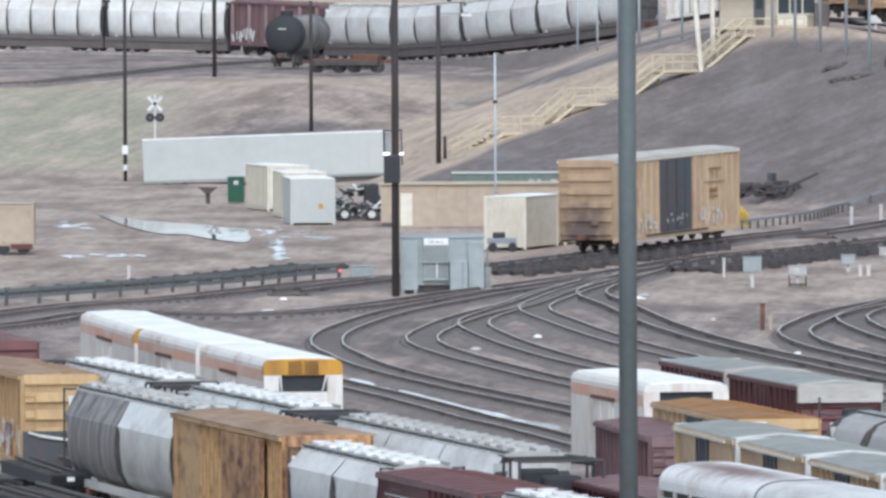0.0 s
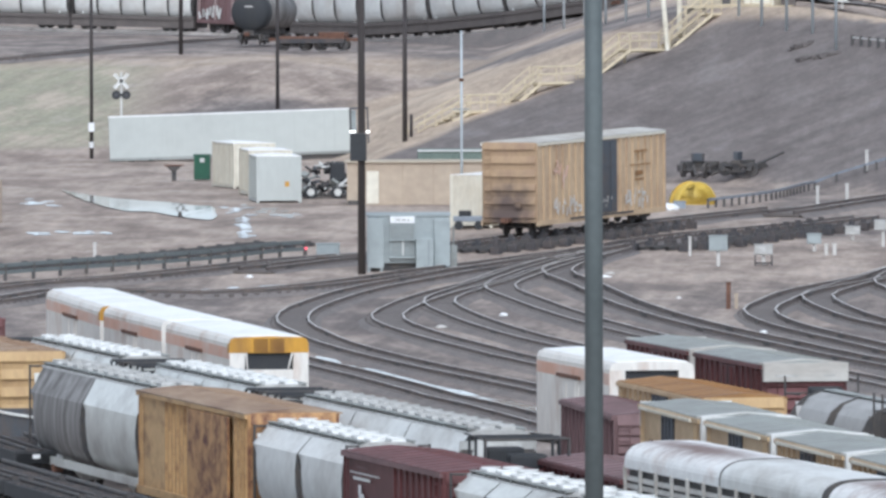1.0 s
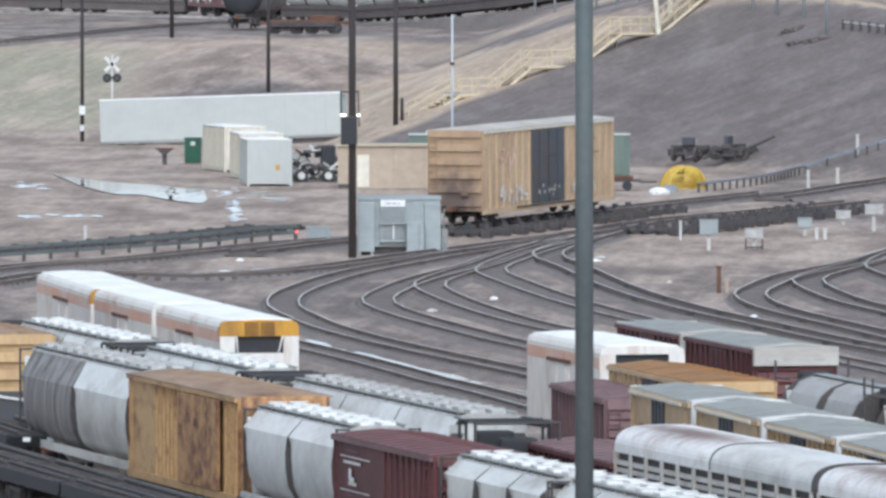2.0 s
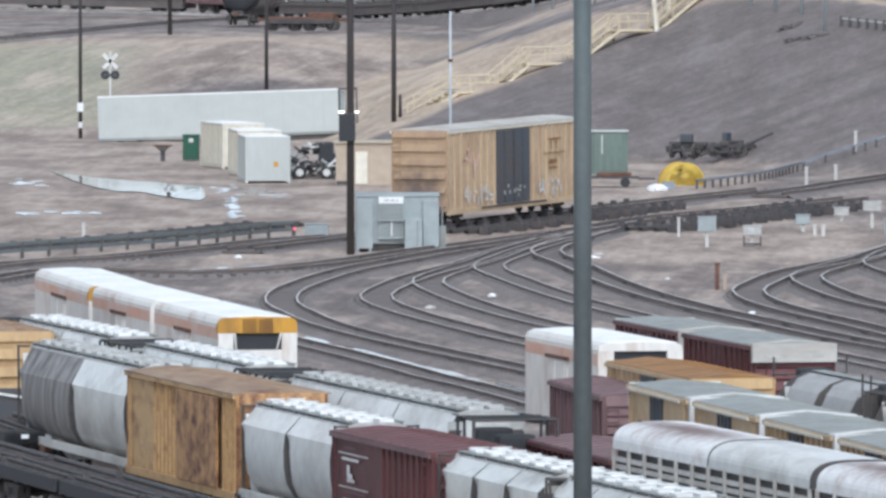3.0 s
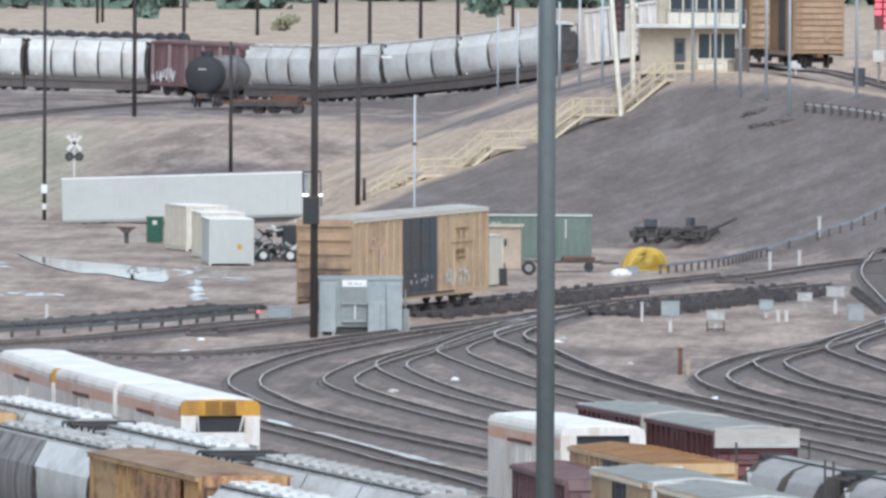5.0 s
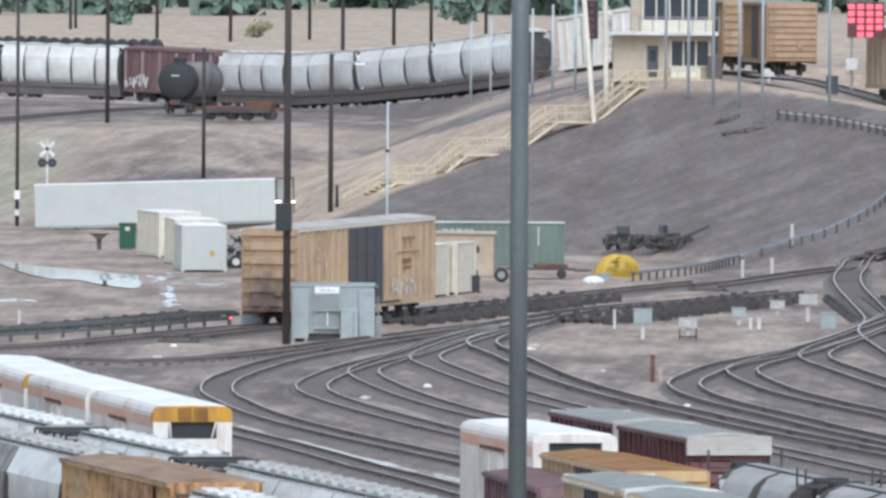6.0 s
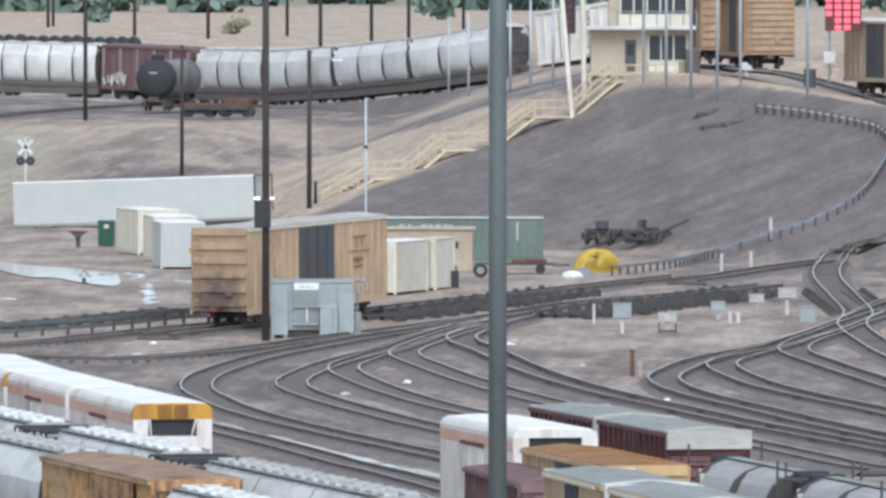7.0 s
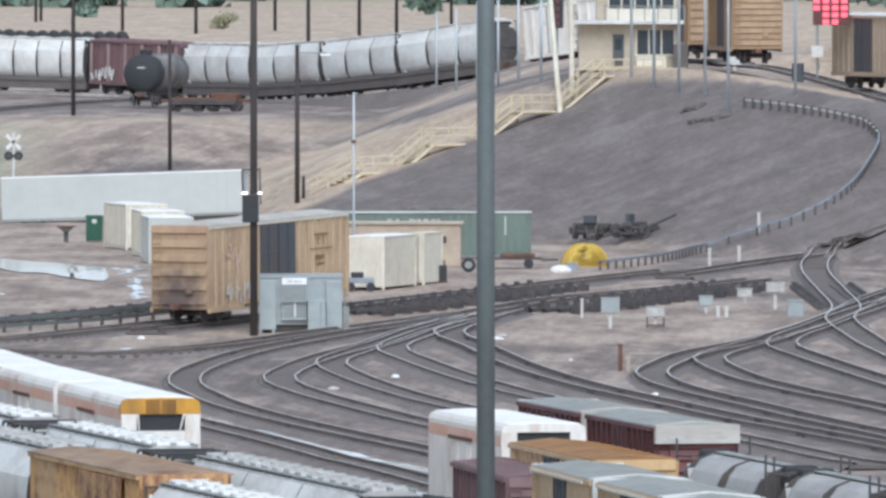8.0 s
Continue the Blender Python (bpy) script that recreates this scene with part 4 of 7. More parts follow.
boxcar("boxcar", "maroon boxcar with worn white lettering", car_pose(c, ROW_C, L, 3.2), L, top=3.95, paint=M_MAROON, roof=M_MAROON, doors=(), ribs=False, eave=M_DUSTROSE, over=0.06, posts=(0.2, 1.1, 2.0, 2.9, 3.8, 4.7, 5.6, 6.5, 7.3),
       marks=[(-4.6, 3.55, 1.8, 0.04, M_DUSTROSE), (-4.2, 3.35, 4.6, 0.04, M_FARGREY), (-4.7, 3.17, 2.6, 0.09, M_FARGREY), (-5.0, 2.8, 0.35, 0.34, M_SIGNWHITE), (-4.75, 2.62, 0.7, 0.16, M_SIGNWHITE), (-4.6, 2.48, 1.2, 0.1, M_FARGREY), (-4.2, 2.25, 4.6, 0.04, M_FARGREY), (-4.2, 2.1, 3.6, 0.03, M_DUSTROSE), (-5.0, 1.85, 1.6, 0.06, M_FARGREY), (-2.8, 1.85, 1.4, 0.05, M_FARGREY)])
for k in (4, 5):
    (c, L) = slots[k]
    hopper("covered_hopper", "silver covered hopper with roof hatches", car_pose(c, ROW_C, L, 3.15), L, top=4.05, paint=M_SILVER, sections=3, e=0.8)

# second line: covered hoppers behind
ROW_B = 0.225
for k, (c, L) in enumerate(row((-21.87, 473.3), ROW_B, 3.15, [25.2, 25.2, 36.5])):
    hopper("covered_hopper", "weathered silver covered hopper with roof walkway", car_pose(c, ROW_B, L, 3.15), L, paint=M_SILVER if k != 2 else M_PALE, sections=4 if k < 2 else 3, hatch=M_GREYHATCH if k > 1 else None, e=4.6 if k > 1 else 3.1)

# amber boxcar in the next line
ochre = boxcar("boxcar", "ochre boxcar with ribbed end above a dark gondola", car_pose((-21.97, 461.0), 0.2, 15.4, 3.1), 15.4, W=3.1, top=4.35, paint=M_AMBERPLAIN, roof=M_TANROOF, doors=((0, 3.0),), door_paint=M_YELLOW, end_ribs=5)

# Flat dark sheet painted in for the shade of the end's lower recess.
part("end_recess", box(7.86, 7.95, -1.5, 1.5, 0.8, 2.2), M_DOOR, ochre, "dark sheet for the shaded recess in the lower end")
part("end_post", box(7.95, 8.05, 1.0, 1.25, 0.8, 2.2), M_TIE, ochre)
bm = bmesh.new()
for k in range(6):
    y0, y1 = -1.3 + k * 0.4, -0.9 + k * 0.4
    rod(bm, (8.0, y0, 2.15 - 0.35 * ramp(y0, -1.3, 0.6) ** 0.7), (8.0, y1, 2.15 - 0.35 * ramp(y1, -1.3, 0.6) ** 0.7), 0.06, sides=6)
part("air_pipe", bm, M_FARGREY, ochre, "pale curved air pipe")
orng = random.Random(3)
for k in range(30):
    part("graffiti_bar", slab(bmesh.new(), -0.16, 0.16, -0.012, 0.0, -0.3, 0.3), orng.choice((M_FARGREY, M_BLUEPIPE, M_FARGREY, M_REDPAINT)), ochre, "faded graffiti stroke").matrix_basis = pose(orng.uniform(2.5, 7.4), -1.57, orng.uniform(1.2, 2.3), 0, orng.choice((-30, 0, 20, 75)), 0)

# lines beyond the mast
ROW_Y = 0.165
for k, (c, L) in enumerate(row((3.13, 416.0), ROW_Y, 3.2, [12.0, 12.0, 12.0, 12.0])):
    yc = boxcar("boxcar", "yellow boxcar with grey roof, dark door and white end cap" if k > 1 else "smooth-sided yellow boxcar with grey roof, dark door and white end cap", car_pose(c, ROW_Y, L, 3.25), L, W=3.25, top=4.3, paint=M_TAN, roof=M_ZINC, doors=((-0.6, 2.3),), cap=M_PALE, cap_high=0.75, ribs=k > 1, mid_rail=k < 2)
    part("door_header", box(-L / 2 + 0.5, L / 2 - 1.3, -1.78, -1.62, 4.14, 4.26, 0.02), M_CREAMLIGHT, yc, "pale door header tube")
boxcar("boxcar", "ochre roofed yellow boxcar", car_pose((5.30, 419.9), 0.19, 15.2, 3.1), 15.2, W=3.1, top=4.3, paint=M_TAN, roof=M_BROWNROOF, doors=((0, 2.6),), cap=None, end_paint=M_AMBERPLAIN)
for k, (c, L) in enumerate(row((3.02, 474.6), 0.195, 3.2, [12.3, 12.6])):
    boxcar("boxcar", "maroon boxcar with grey roof and white end panel", car_pose(c, 0.195, L, 3.25), L, W=3.25, top=4.3, paint=M_MAROON, roof=M_ZINC, doors=((0, 2.8),), door_paint=M_MAROON, cap=M_PALEROOF, cap_high=0.6)
boxcar("boxcar", "faded maroon hi-side wagon", car_pose((2.23, 422.0), 0.14, 13.5, 3.1), 13.5, W=3.1, top=3.6, paint=M_DUSTROSE, roof=M_DUSTROSE, doors=((3, 2.6),), door_paint=M_DUSTROSE)
boxcar("boxcar", "small maroon boxcar at the edge of the yard", car_pose((-26.12, 500.4), 0.2, 13.0, 3.1), 13.0, W=3.1, top=4.2, paint=M_MAROON, roof=M_DUSTROSE, doors=((2, 2.6),), door_paint=M_MAROON)


# ---- long rounded wagon, lowest line ----
soot(M_ROOFRUST, (0.17, 0.095, 0.075), (-7.0, -0.45, 5.0), (9.0, 1.1, 3.0), 1.0)


def rounded_wagon(m, L, W=3.2, top=5.0):
    car = thing("autorack", "white round-roofed car carrier with rust-streaked roof and slatted sides", "autorack", m, "freight wagons in the yard")
    h = L / 2
    arc = [(-W / 2, top - 0.85)]
    for k in range(0, 21):
        a = math.pi - k * math.pi / 20
        arc.append((math.copysign(abs(math.cos(a)) ** 0.6, math.cos(a)) * W / 2, top - 0.78 + 0.78 * math.sin(a) ** 0.7))
    arc += [(W / 2, top - 0.85)]
    n = 2
    for i in range(n):
        a, b = -h + i * L / n, -h + (i + 1) * L / n
        part("roof_panel", prism(bmesh.new(), arc, a + 0.02, b - 0.02), M_ROOFRUST if i < 1 else M_PALE, car)
        part("roof_joint", prism(bmesh.new(), [(y * 1.012, z + 0.025 if z > top - 0.9 else z) for y, z in arc], b - 0.05, b + 0.05), M_DARK, car)
    part("core", box(-h + 0.1, h - 0.1, -W / 2 + 0.14, W / 2 - 0.14, 1.0, top - 0.82), M_DARK, car)
    first = None
    for s in (-1, 1):
        for i in range(int((top - 2.0) / 0.24)):
            mm = pose(0, s * (W / 2 - 0.05), 1.2 + i * 0.24, s * 12, 0, 0)
            if first is None:
                first = part("slat", box(-h, h, -0.012, 0.012, -0.08, 0.08), M_PALEROOF, car)
                first.matrix_basis = mm
            else:
                again(first, mm)
    first = None
    for s in (-1, 1):
        for i in range(13):
            mm = pose(-h + 0.1 + i * (L - 0.2) / 12, s * (W / 2), 0)
            if first is None:
                first = part("post", box(-0.07, 0.07, -0.05, 0.05, 0.95, top - 0.8), M_PALEROOF, car)
                first.matrix_basis = mm
            else:
                again(first, mm)
    part("underframe", box(-h, h, -W / 2 + 0.2, W / 2 - 0.2, 0.7, 1.0), M_DARK, car)
    for s in (-1, 1):
        bogie(car, s * (h - 2.6))
        coupler(car, s * h, s)


for c, L in row((2.30, 374.1), 0.228, 3.2, [25.5, 25.5], 0.7):
    rounded_wagon(car_pose(c, 0.228, L, 3.2), L)
boxcar("boxcar", "dark maroon boxcar with rusty flat roof", car_pose((2.27, 374.0), 0.2, 14.0, 3.1), 14.0, W=3.1, top=3.75, paint=M_MAROON, roof=M_DUSTROSE, doors=((2, 2.6),), door_paint=M_MAROON)
for k, (c, L) in enumerate(row((8.6, 444.6), 0.195, 3.1, [15.5, 15.5, 15.5])):
    hopper("covered_hopper", "pale covered hopper with black end railings", car_pose(c, 0.195, L, 3.1), L, W=3.1, top=3.55, paint=M_DOMEGREY, sections=2, dome=True)

# gondola below the ochre boxcar
gon = thing("gondola", "dark gondola with white reflectors, copied to fill shade below the hoppers", "gondola wagon", car_pose((-20.00, 441.1), 0.2, 12.0, 3.0), "freight wagons in the yard")
part("floor", box(-6, 6, -1.4, 1.4, 1.0, 1.38), M_BLACK, gon)
for s in (-1, 1):
    part("side", box(-6, 6, s * 1.45 - 0.05, s * 1.45 + 0.05, 1.0, 1.46), M_BLACK, gon)
    part("end", box(s * 5.95 - 0.05, s * 5.95 + 0.05, -1.4, 1.4, 1.0, 1.46), M_BLACK, gon)
    bogie(gon, s * 4.2)
    coupler(gon, s * 6, s)
for k in range(9):
    part("cross_beam", box(-5.4 + k * 1.35 - 0.08, -5.4 + k * 1.35 + 0.08, -1.4, 1.4, 1.38, 1.5, 0.02), M_RUSTDARK, gon)
for y, r in ((-0.95, 0.07), (-0.4, 0.05), (0.75, 0.09)):
    part("pipe", rod(bmesh.new(), (-5.8, y, 1.58), (5.8, y, 1.54), r, sides=8), M_DARK, gon, "long pipe on the wagon floor")
# Added dark copies stand in for the shadowed ground below the hopper row.
for k in range(1, 5):
    a = math.atan(0.228)
    q = Vector((-16.70, 407.4)) + Vector((math.sin(a), -math.cos(a))) * (12.9 * (k - 2))
    copy_thing(gon, car_pose(q, 0.228, 12.0, 3.0))
for x, y in ((6.03, -0.8), (6.03, 0.1), (6.03, 1.0)):
    part("reflector", box(x, x + 0.02, y, y + 0.28, 1.2, 1.36), M_SIGNWHITE, gon)


# ---- poles and masts ----
mast = thing("light_mast", "tall grey-green steel lighting mast", "light mast", pose(1.19, 330, land(1.19, 330)))
part("shaft", rod(bmesh.new(), (0, 0, 0), (0, 0, 34), 0.262, 0.235, 24), M_STEELGREY, mast, "", True)
part("base_plate", rod(bmesh.new(), (0, 0, 0), (0, 0, 0.08), 0.5, sides=24), M_STEELGREY, mast)
first = part("bolt", rod(bmesh.new(), (0, 0, 0.08), (0, 0, 0.2), 0.03, sides=6), M_STEELGREY, mast)
first.matrix_basis = pose(0.42, 0, 0)
for k in range(1, 8):
    again(first, pose(0.42 * math.cos(k * math.pi / 4), 0.42 * math.sin(k * math.pi / 4), 0))
part("lamp_head", box(-1.6, 1.6, -0.25, 0.25, 33.6, 34.2, 0.05), M_STEELGREY, mast)


def pole(p, height, r, label="dark timber utility pole", mat=None, arm=0.0, arm_z=0.0, name="utility_pole", category="pole"):
    ob = thing(name, label, category, pose(p[0], p[1], land(p[0], p[1]) - 0.2), "yard poles")
    part("shaft", rod(bmesh.new(), (0, 0, 0), (0, 0, height), r, r * 0.8, 12), mat or M_POLEWOOD, ob, "", True)
    if arm:
        part("crossarm", box(-arm, arm, -r - 0.12, -r + 0.02, height - arm_z - 0.07, height - arm_z + 0.07), mat or M_POLEWOOD, ob)
        for x in (-arm * 0.85, 0.3 * arm, arm * 0.85):
            part("insulator", rod(bmesh.new(), (x, -r - 0.05, height - arm_z + 0.07), (x, -r - 0.05, height - arm_z + 0.22), 0.05, sides=8), M_CONCRETE, ob)
    return ob


big = pole((-9.66, 605.5), 24, 0.2)
part("transformer_box", box(-0.58, 0.26, -0.5, -0.19, 5.95, 7.35, 0.05), M_BLACK, big, "black equipment box")
part("lamp_bar", box(-0.6, -0.3, -0.52, -0.3, 7.4, 7.5, 0.02), M_WHITELAMP, big, "lit white lamp")
part("lamp_bar", box(0.24, 0.42, -0.52, -0.3, 7.4, 7.5, 0.02), M_WHITELAMP, big, "lit white lamp")
part("bracket", box(-0.5, 0.4, -0.3, -0.2, 7.36, 7.4), M_DARK, big)
p1 = pole((-31.03, 801.5), 16, 0.13)
part("notice_plate", box(-0.2, 0.2, -0.16, -0.13, 2.0, 2.6), M_SIGNWHITE, p1, "white plate")
part("reflector_band", rod(bmesh.new(), (0, 0, 0.9), (0, 0, 1.3), 0.14, sides=12), M_SIGNWHITE, p1, "white band")
for q in ((-28.66, 920.0), (-11.00, 969.5)):
    pole(q, 18, 0.17)
pole((-19.43, 844.0), 9.5, 0.14)
p3 = pole((-9.53, 775.5), 10.6, 0.17)
part("lamp_arm", box(-0.05, 1.9, -0.06, 0.06, 10.0, 10.1), M_ZINC, p3)
part("lamp", box(1.5, 2.2, -0.15, 0.15, 9.86, 10.0, 0.04), M_SIGNWHITE, p3, "pale street lamp head")
pole((-9.16, 779.0), 1.7, 0.12, "short dark timber post", name="post", category="post")
ant = pole((-4.96, 659.5), 11.0, 0.075, "thin pale steel antenna mast with red band", M_GALV, name="antenna_mast", category="mast")
part("red_band", rod(bmesh.new(), (0, 0, 8.2), (0, 0, 8.36), 0.14, sides=10), M_RUST, ant)
part("crossbar", box(-0.5, 0.5, -0.04, 0.04, 6.6, 6.68), M_ZINC, ant)
for q, hh in (((-36.96, 1368.5), 20), ((-27.53, 1322.5), 20), ((-19.35, 1367.5), 20), ((-9.09, 1288.5), 20), ((-5.19, 1326.5), 20), ((-52.24, 1523.0), 20), ((-52.42, 1547.5), 20), ((1.03, 1469.0), 20)):
    pole(q, hh, 0.2)
fl = pole((-20.94, 1320.0), 6.2, 0.12, "pole with white twin floodlights", M_GALV, name="floodlight_pole", category="light pole")
for s in (-1, 1):
    part("floodlight", box(s * 2.0 - 0.7, s * 2.0 + 0.7, -0.2, 0.2, 5.6, 6.2, 0.08), M_SIGNWHITE, fl, "white floodlight head")
part("arm", box(-2.6, 2.6, -0.08, 0.08, 5.9, 6.02), M_ZINC, fl)
for q in ((-0.51, 938.0), (1.02, 907.5), (2.55, 885.5), (3.97, 854.5), (5.31, 835.5), (6.79, 822.5)):
    pole(q, 6.5, 0.1, "slim galvanised light pole", M_GALV, name="light_pole", category="light pole")
for q in ((13.97, 785.5), (15.51, 780.0), (17.11, 775.0), (18.40, 765.5), (12.59, 793.0), (22.64, 762.5)):
    pole(q, 14, 0.105, "slim galvanised light pole", M_GALV, name="light_pole", category="light pole")

# crossing signal
cs = thing("crossing_signal", "level crossing signal with white crossbuck and black lamps", "crossing signal", pose(*(-29.50, 815.0, 5.15)))
cs.location.z = land(cs.location.x, cs.location.y)
part("post", rod(bmesh.new(), (0, 0, 0), (0, 0, 4.9), 0.07), M_PALE, cs)
for a in (-45, 45):
    part("crossbuck_blade", slab(bmesh.new(), -0.68, 0.68, -0.14, -0.1, -0.12, 0.12), M_FARGREY, cs).matrix_basis = pose(0, 0, 4.3, 0, a, 0)
part("lamp_bar", box(-0.5, 0.5, -0.1, 0.0, 3.32, 3.42), M_BLACK, cs)
for s in (-1, 1):
    lamp = part("lamp", rod(bmesh.new(), (s * 0.34, -0.1, 3.35), (s * 0.34, -0.16, 3.35), 0.31, sides=20), M_BLACK, cs, "round black signal lamp")
    part("lens", rod(bmesh.new(), (s * 0.34, -0.16, 3.35), (s * 0.34, -0.19, 3.35), 0.13, sides=16), M_DOOR, lamp)


# ---- containers, trailer, sheds ----
def near_pose(near, slope, L, z=None, turn=0):
    a = math.atan(slope)
    u = Vector((math.sin(a), -math.cos(a)))
    c = Vector(near[:2]) - u * L / 2
    return pose(c.x, c.y, land(c.x, c.y) if z is None else z, 0, 0, math.degrees(math.atan2(u.y, u.x)) + turn)


def container(label, m, L, W, H, paint, roof=None, group="storage containers", leg=0.12, name="shipping_container", doors=True, ribs=True):
    ob = thing(name, label, "container", m, group)
    h = L / 2
    part("body", box(-h, h, -W / 2 + 0.03, W / 2 - 0.03, leg, H, 0.015), paint, ob)
    part("roof", prism(bmesh.new(), [(-W / 2 - 0.02, H), (W / 2 + 0.02, H), (W / 2 + 0.02, H + 0.03), (0, H + 0.09), (-W / 2 - 0.02, H + 0.03)], -h - 0.03, h + 0.03), roof or paint, ob)
    first = None
    if ribs:
        n = max(5, int(L / 0.45))
        for s in (-1, 1):
            for i in range(n):
                mm = pose(-h + 0.25 + i * (L - 0.5) / (n - 1), s * (W / 2 - 0.03), 0, 0, 0, 0 if s < 0 else 180)
                if first is None:
                    first = part("corrugation", prism(bmesh.new(), [(0.0, leg + 0.16), (0.0, H - 0.12), (-0.035, H - 0.14), (-0.035, leg + 0.18)], -0.09, 0.09), paint, ob)
                    first.matrix_basis = mm
                else:
                    again(first, mm)
    for sx in (-1, 1):
        for sy in (-1, 1):
            part("corner_post", box(sx * (h - 0.06) - 0.08, sx * (h - 0.06) + 0.08, sy * (W / 2 - 0.06) - 0.08, sy * (W / 2 - 0.06) + 0.08, 0.0, H + 0.02), paint, ob)
    part("bottom_rail", box(-h, h, -W / 2 - 0.01, -W / 2 + 0.08, 0.05, 0.22), paint, ob)
    if doors:
        for s in (-1, 1):
            d = part("door", box(h, h + 0.04, min(0, s * (W / 2 - 0.15)) + 0.01, max(0, s * (W / 2 - 0.15)) - 0.01, leg + 0.15, H - 0.12, 0.01), paint, ob)
            for k in (0.3, 0.7):
                part("lock_rod", rod(bmesh.new(), (h + 0.07, s * k * (W / 2 - 0.15), leg + 0.15), (h + 0.07, s * k * (W / 2 - 0.15), H - 0.1), 0.02, sides=6), M_ZINC, d)
    return ob


container("cream storage container with ribbed side", near_pose((-18.15, 726.5), 0.25, 6.1), 6.1, 2.6, 2.75, M_CREAMLIGHT, M_ROOFWHITE)
container("cream storage container between two others", near_pose((-16.77, 709.5), 0.12, 6.1), 6.1, 2.6, 2.72, M_CREAMLIGHT, M_ROOFWHITE)
grey = container("pale grey storage container with small orange placard", near_pose((-15.93, 695.0), 0.1, 6.1), 6.1, 2.6, 2.7, M_TRAILER, M_ROOFWHITE, doors=False)
part("placard", slab(bmesh.new(), 3.05, 3.07, 0.35, 0.6, 0.95, 1.25), M_GOLD, grey, "orange diamond placard")
container("white storage container beside the boxcar track", near_pose((-4.40, 655.0), -0.3, 6.1), 6.1, 2.4, 2.9, M_CREAMLIGHT, M_ROOFWHITE, ribs=False, doors=False)
container("cream storage container with dark opening", near_pose((-1.76, 661.0), -0.3, 3.6), 3.6, 1.5, 2.85, M_CREAMLIGHT, M_CREAMLIGHT, ribs=False)
green = container("faded green long container with worn white marks", pose(-1.35, 707, land(0.5, 707) + 0.14, 0, 0, 1.5), 13.1, 2.44, 2.65, M_GREEN, M_GREEN, doors=False)
part("top_rail", box(-6.6, 6.6, -1.28, -1.2, 2.6, 2.69), M_PALE, green, "pale upper rail")
for x, w in ((-2.0, 0.3), (-1.5, 0.2), (-0.7, 0.35), (-0.25, 0.25), (0.15, 0.3), (0.6, 0.28), (0.95, 0.2)):
    part("lettering", box(x, x + w, -1.29, -1.275, 2.06, 2.24), M_GREYHATCH, green, "worn white lettering")
part("stripe", box(5.0, 5.06, -1.29, -1.275, 1.3, 2.4), M_PALE, green)
for s in (-5, 5):
    part("block", box(s - 0.2, s + 0.2, -1.2, 1.2, -0.3, 0.05), M_TIE, green)

trailer = thing("semi_trailer", "long white box semi-trailer parked on the gravel", "semi-trailer", pose(*(-21.46, 795.0, 4.45), 0, -1.9, 0.6))
trailer.location.z = land(trailer.location.x, trailer.location.y) + 0.2
part("box_body", box(-8.05, 8.05, -1.3, 1.3, 0.08, 3.0, 0.04), M_TRAILER, trailer)
part("roof", box(-8.07, 8.07, -1.32, 1.32, 3.0, 3.06), M_ROOFWHITE, trailer)
part("lower_rail", box(-8.06, 8.06, -1.33, -1.3, 0.08, 0.26), M_ZINC, trailer)
first = None
for i in range(24):
    mm = pose(-7.7 + i * 0.67, -1.3, 0)
    if first is None:
        first = part("side_seam", box(-0.03, 0.03, -0.015, 0.0, 0.28, 2.97), M_TRAILER, trailer)
        first.matrix_basis = mm
    else:
        again(first, mm)
part("skirt", box(2.5, 8.0, -1.2, -1.0, -0.3, 0.08), M_DARK, trailer)
part("cooling_unit", box(8.08, 8.5, -1.0, 1.0, 1.2, 2.9, 0.05), M_HUT, trailer, "grey refrigeration unit on the nose")
for x in (8.12, 9.28):
    part("nose_post", box(x - 0.06, x + 0.06, -1.2, -1.08, -0.3, 3.1), M_DOOR, trailer, "dark frame post")
part("nose_beam", box(8.08, 9.34, -1.2, -1.08, 3.0, 3.12), M_DOOR, trailer)
part("nose_deck", box(8.08, 9.34, -1.2, 1.2, 0.1, 0.25), M_DARK, trailer)
for x in (-6.6, -5.3):
    for y in (-1.05, 1.05):
        w = part("wheel", rod(bmesh.new(), (x, y - 0.15, 0.5), (x, y + 0.15, 0.5), 0.5, sides=20), M_BLACK, trailer)
for x in (4.6, 4.9):
    part("landing_leg", box(x - 0.08, x + 0.08, -0.9, -0.7, -0.42, 0.4), M_DARK, trailer)
dump = thing("dumpster", "dark green steel waste container", "dumpster", pose(*(-21.82, 742.5), land(*(-21.82, 742.5))))
part("bin", slab(bmesh.new(), -0.5, 0.5, -0.8, 0.8, 0.1, 1.6, 0.05), M_DUMPGREEN, dump)
part("lid", slab(bmesh.new(), -0.54, 0.54, -0.84, 0.84, 1.6, 1.68, 0.02), M_DUMPGREEN, dump)
part("label_plate", box(-0.12, 0.16, -0.825, -0.81, 1.2, 1.45), M_PALE, dump)
fun = thing("hopper_stand", "small black steel funnel on a post", "stand", pose(*(-23.56, 741.5), land(*(-23.56, 741.5))))
part("post", box(-0.14, 0.14, -0.14, 0.14, 0, 0.8), M_DARK, fun)
bm = bmesh.new()
prism(bm, [(-0.5, 1.02), (0.5, 1.02), (0.18, 0.72), (-0.18, 0.72)], -0.35, 0.35)
bmesh.ops.transform(bm, matrix=pose(0, 0, 0, 0, 0, 90), verts=bm.verts)
part("funnel", bm, M_DARK, fun)
part("rim", box(-0.6, 0.6, -0.4, 0.4, 1.02, 1.1, 0.02), M_RUST, fun)

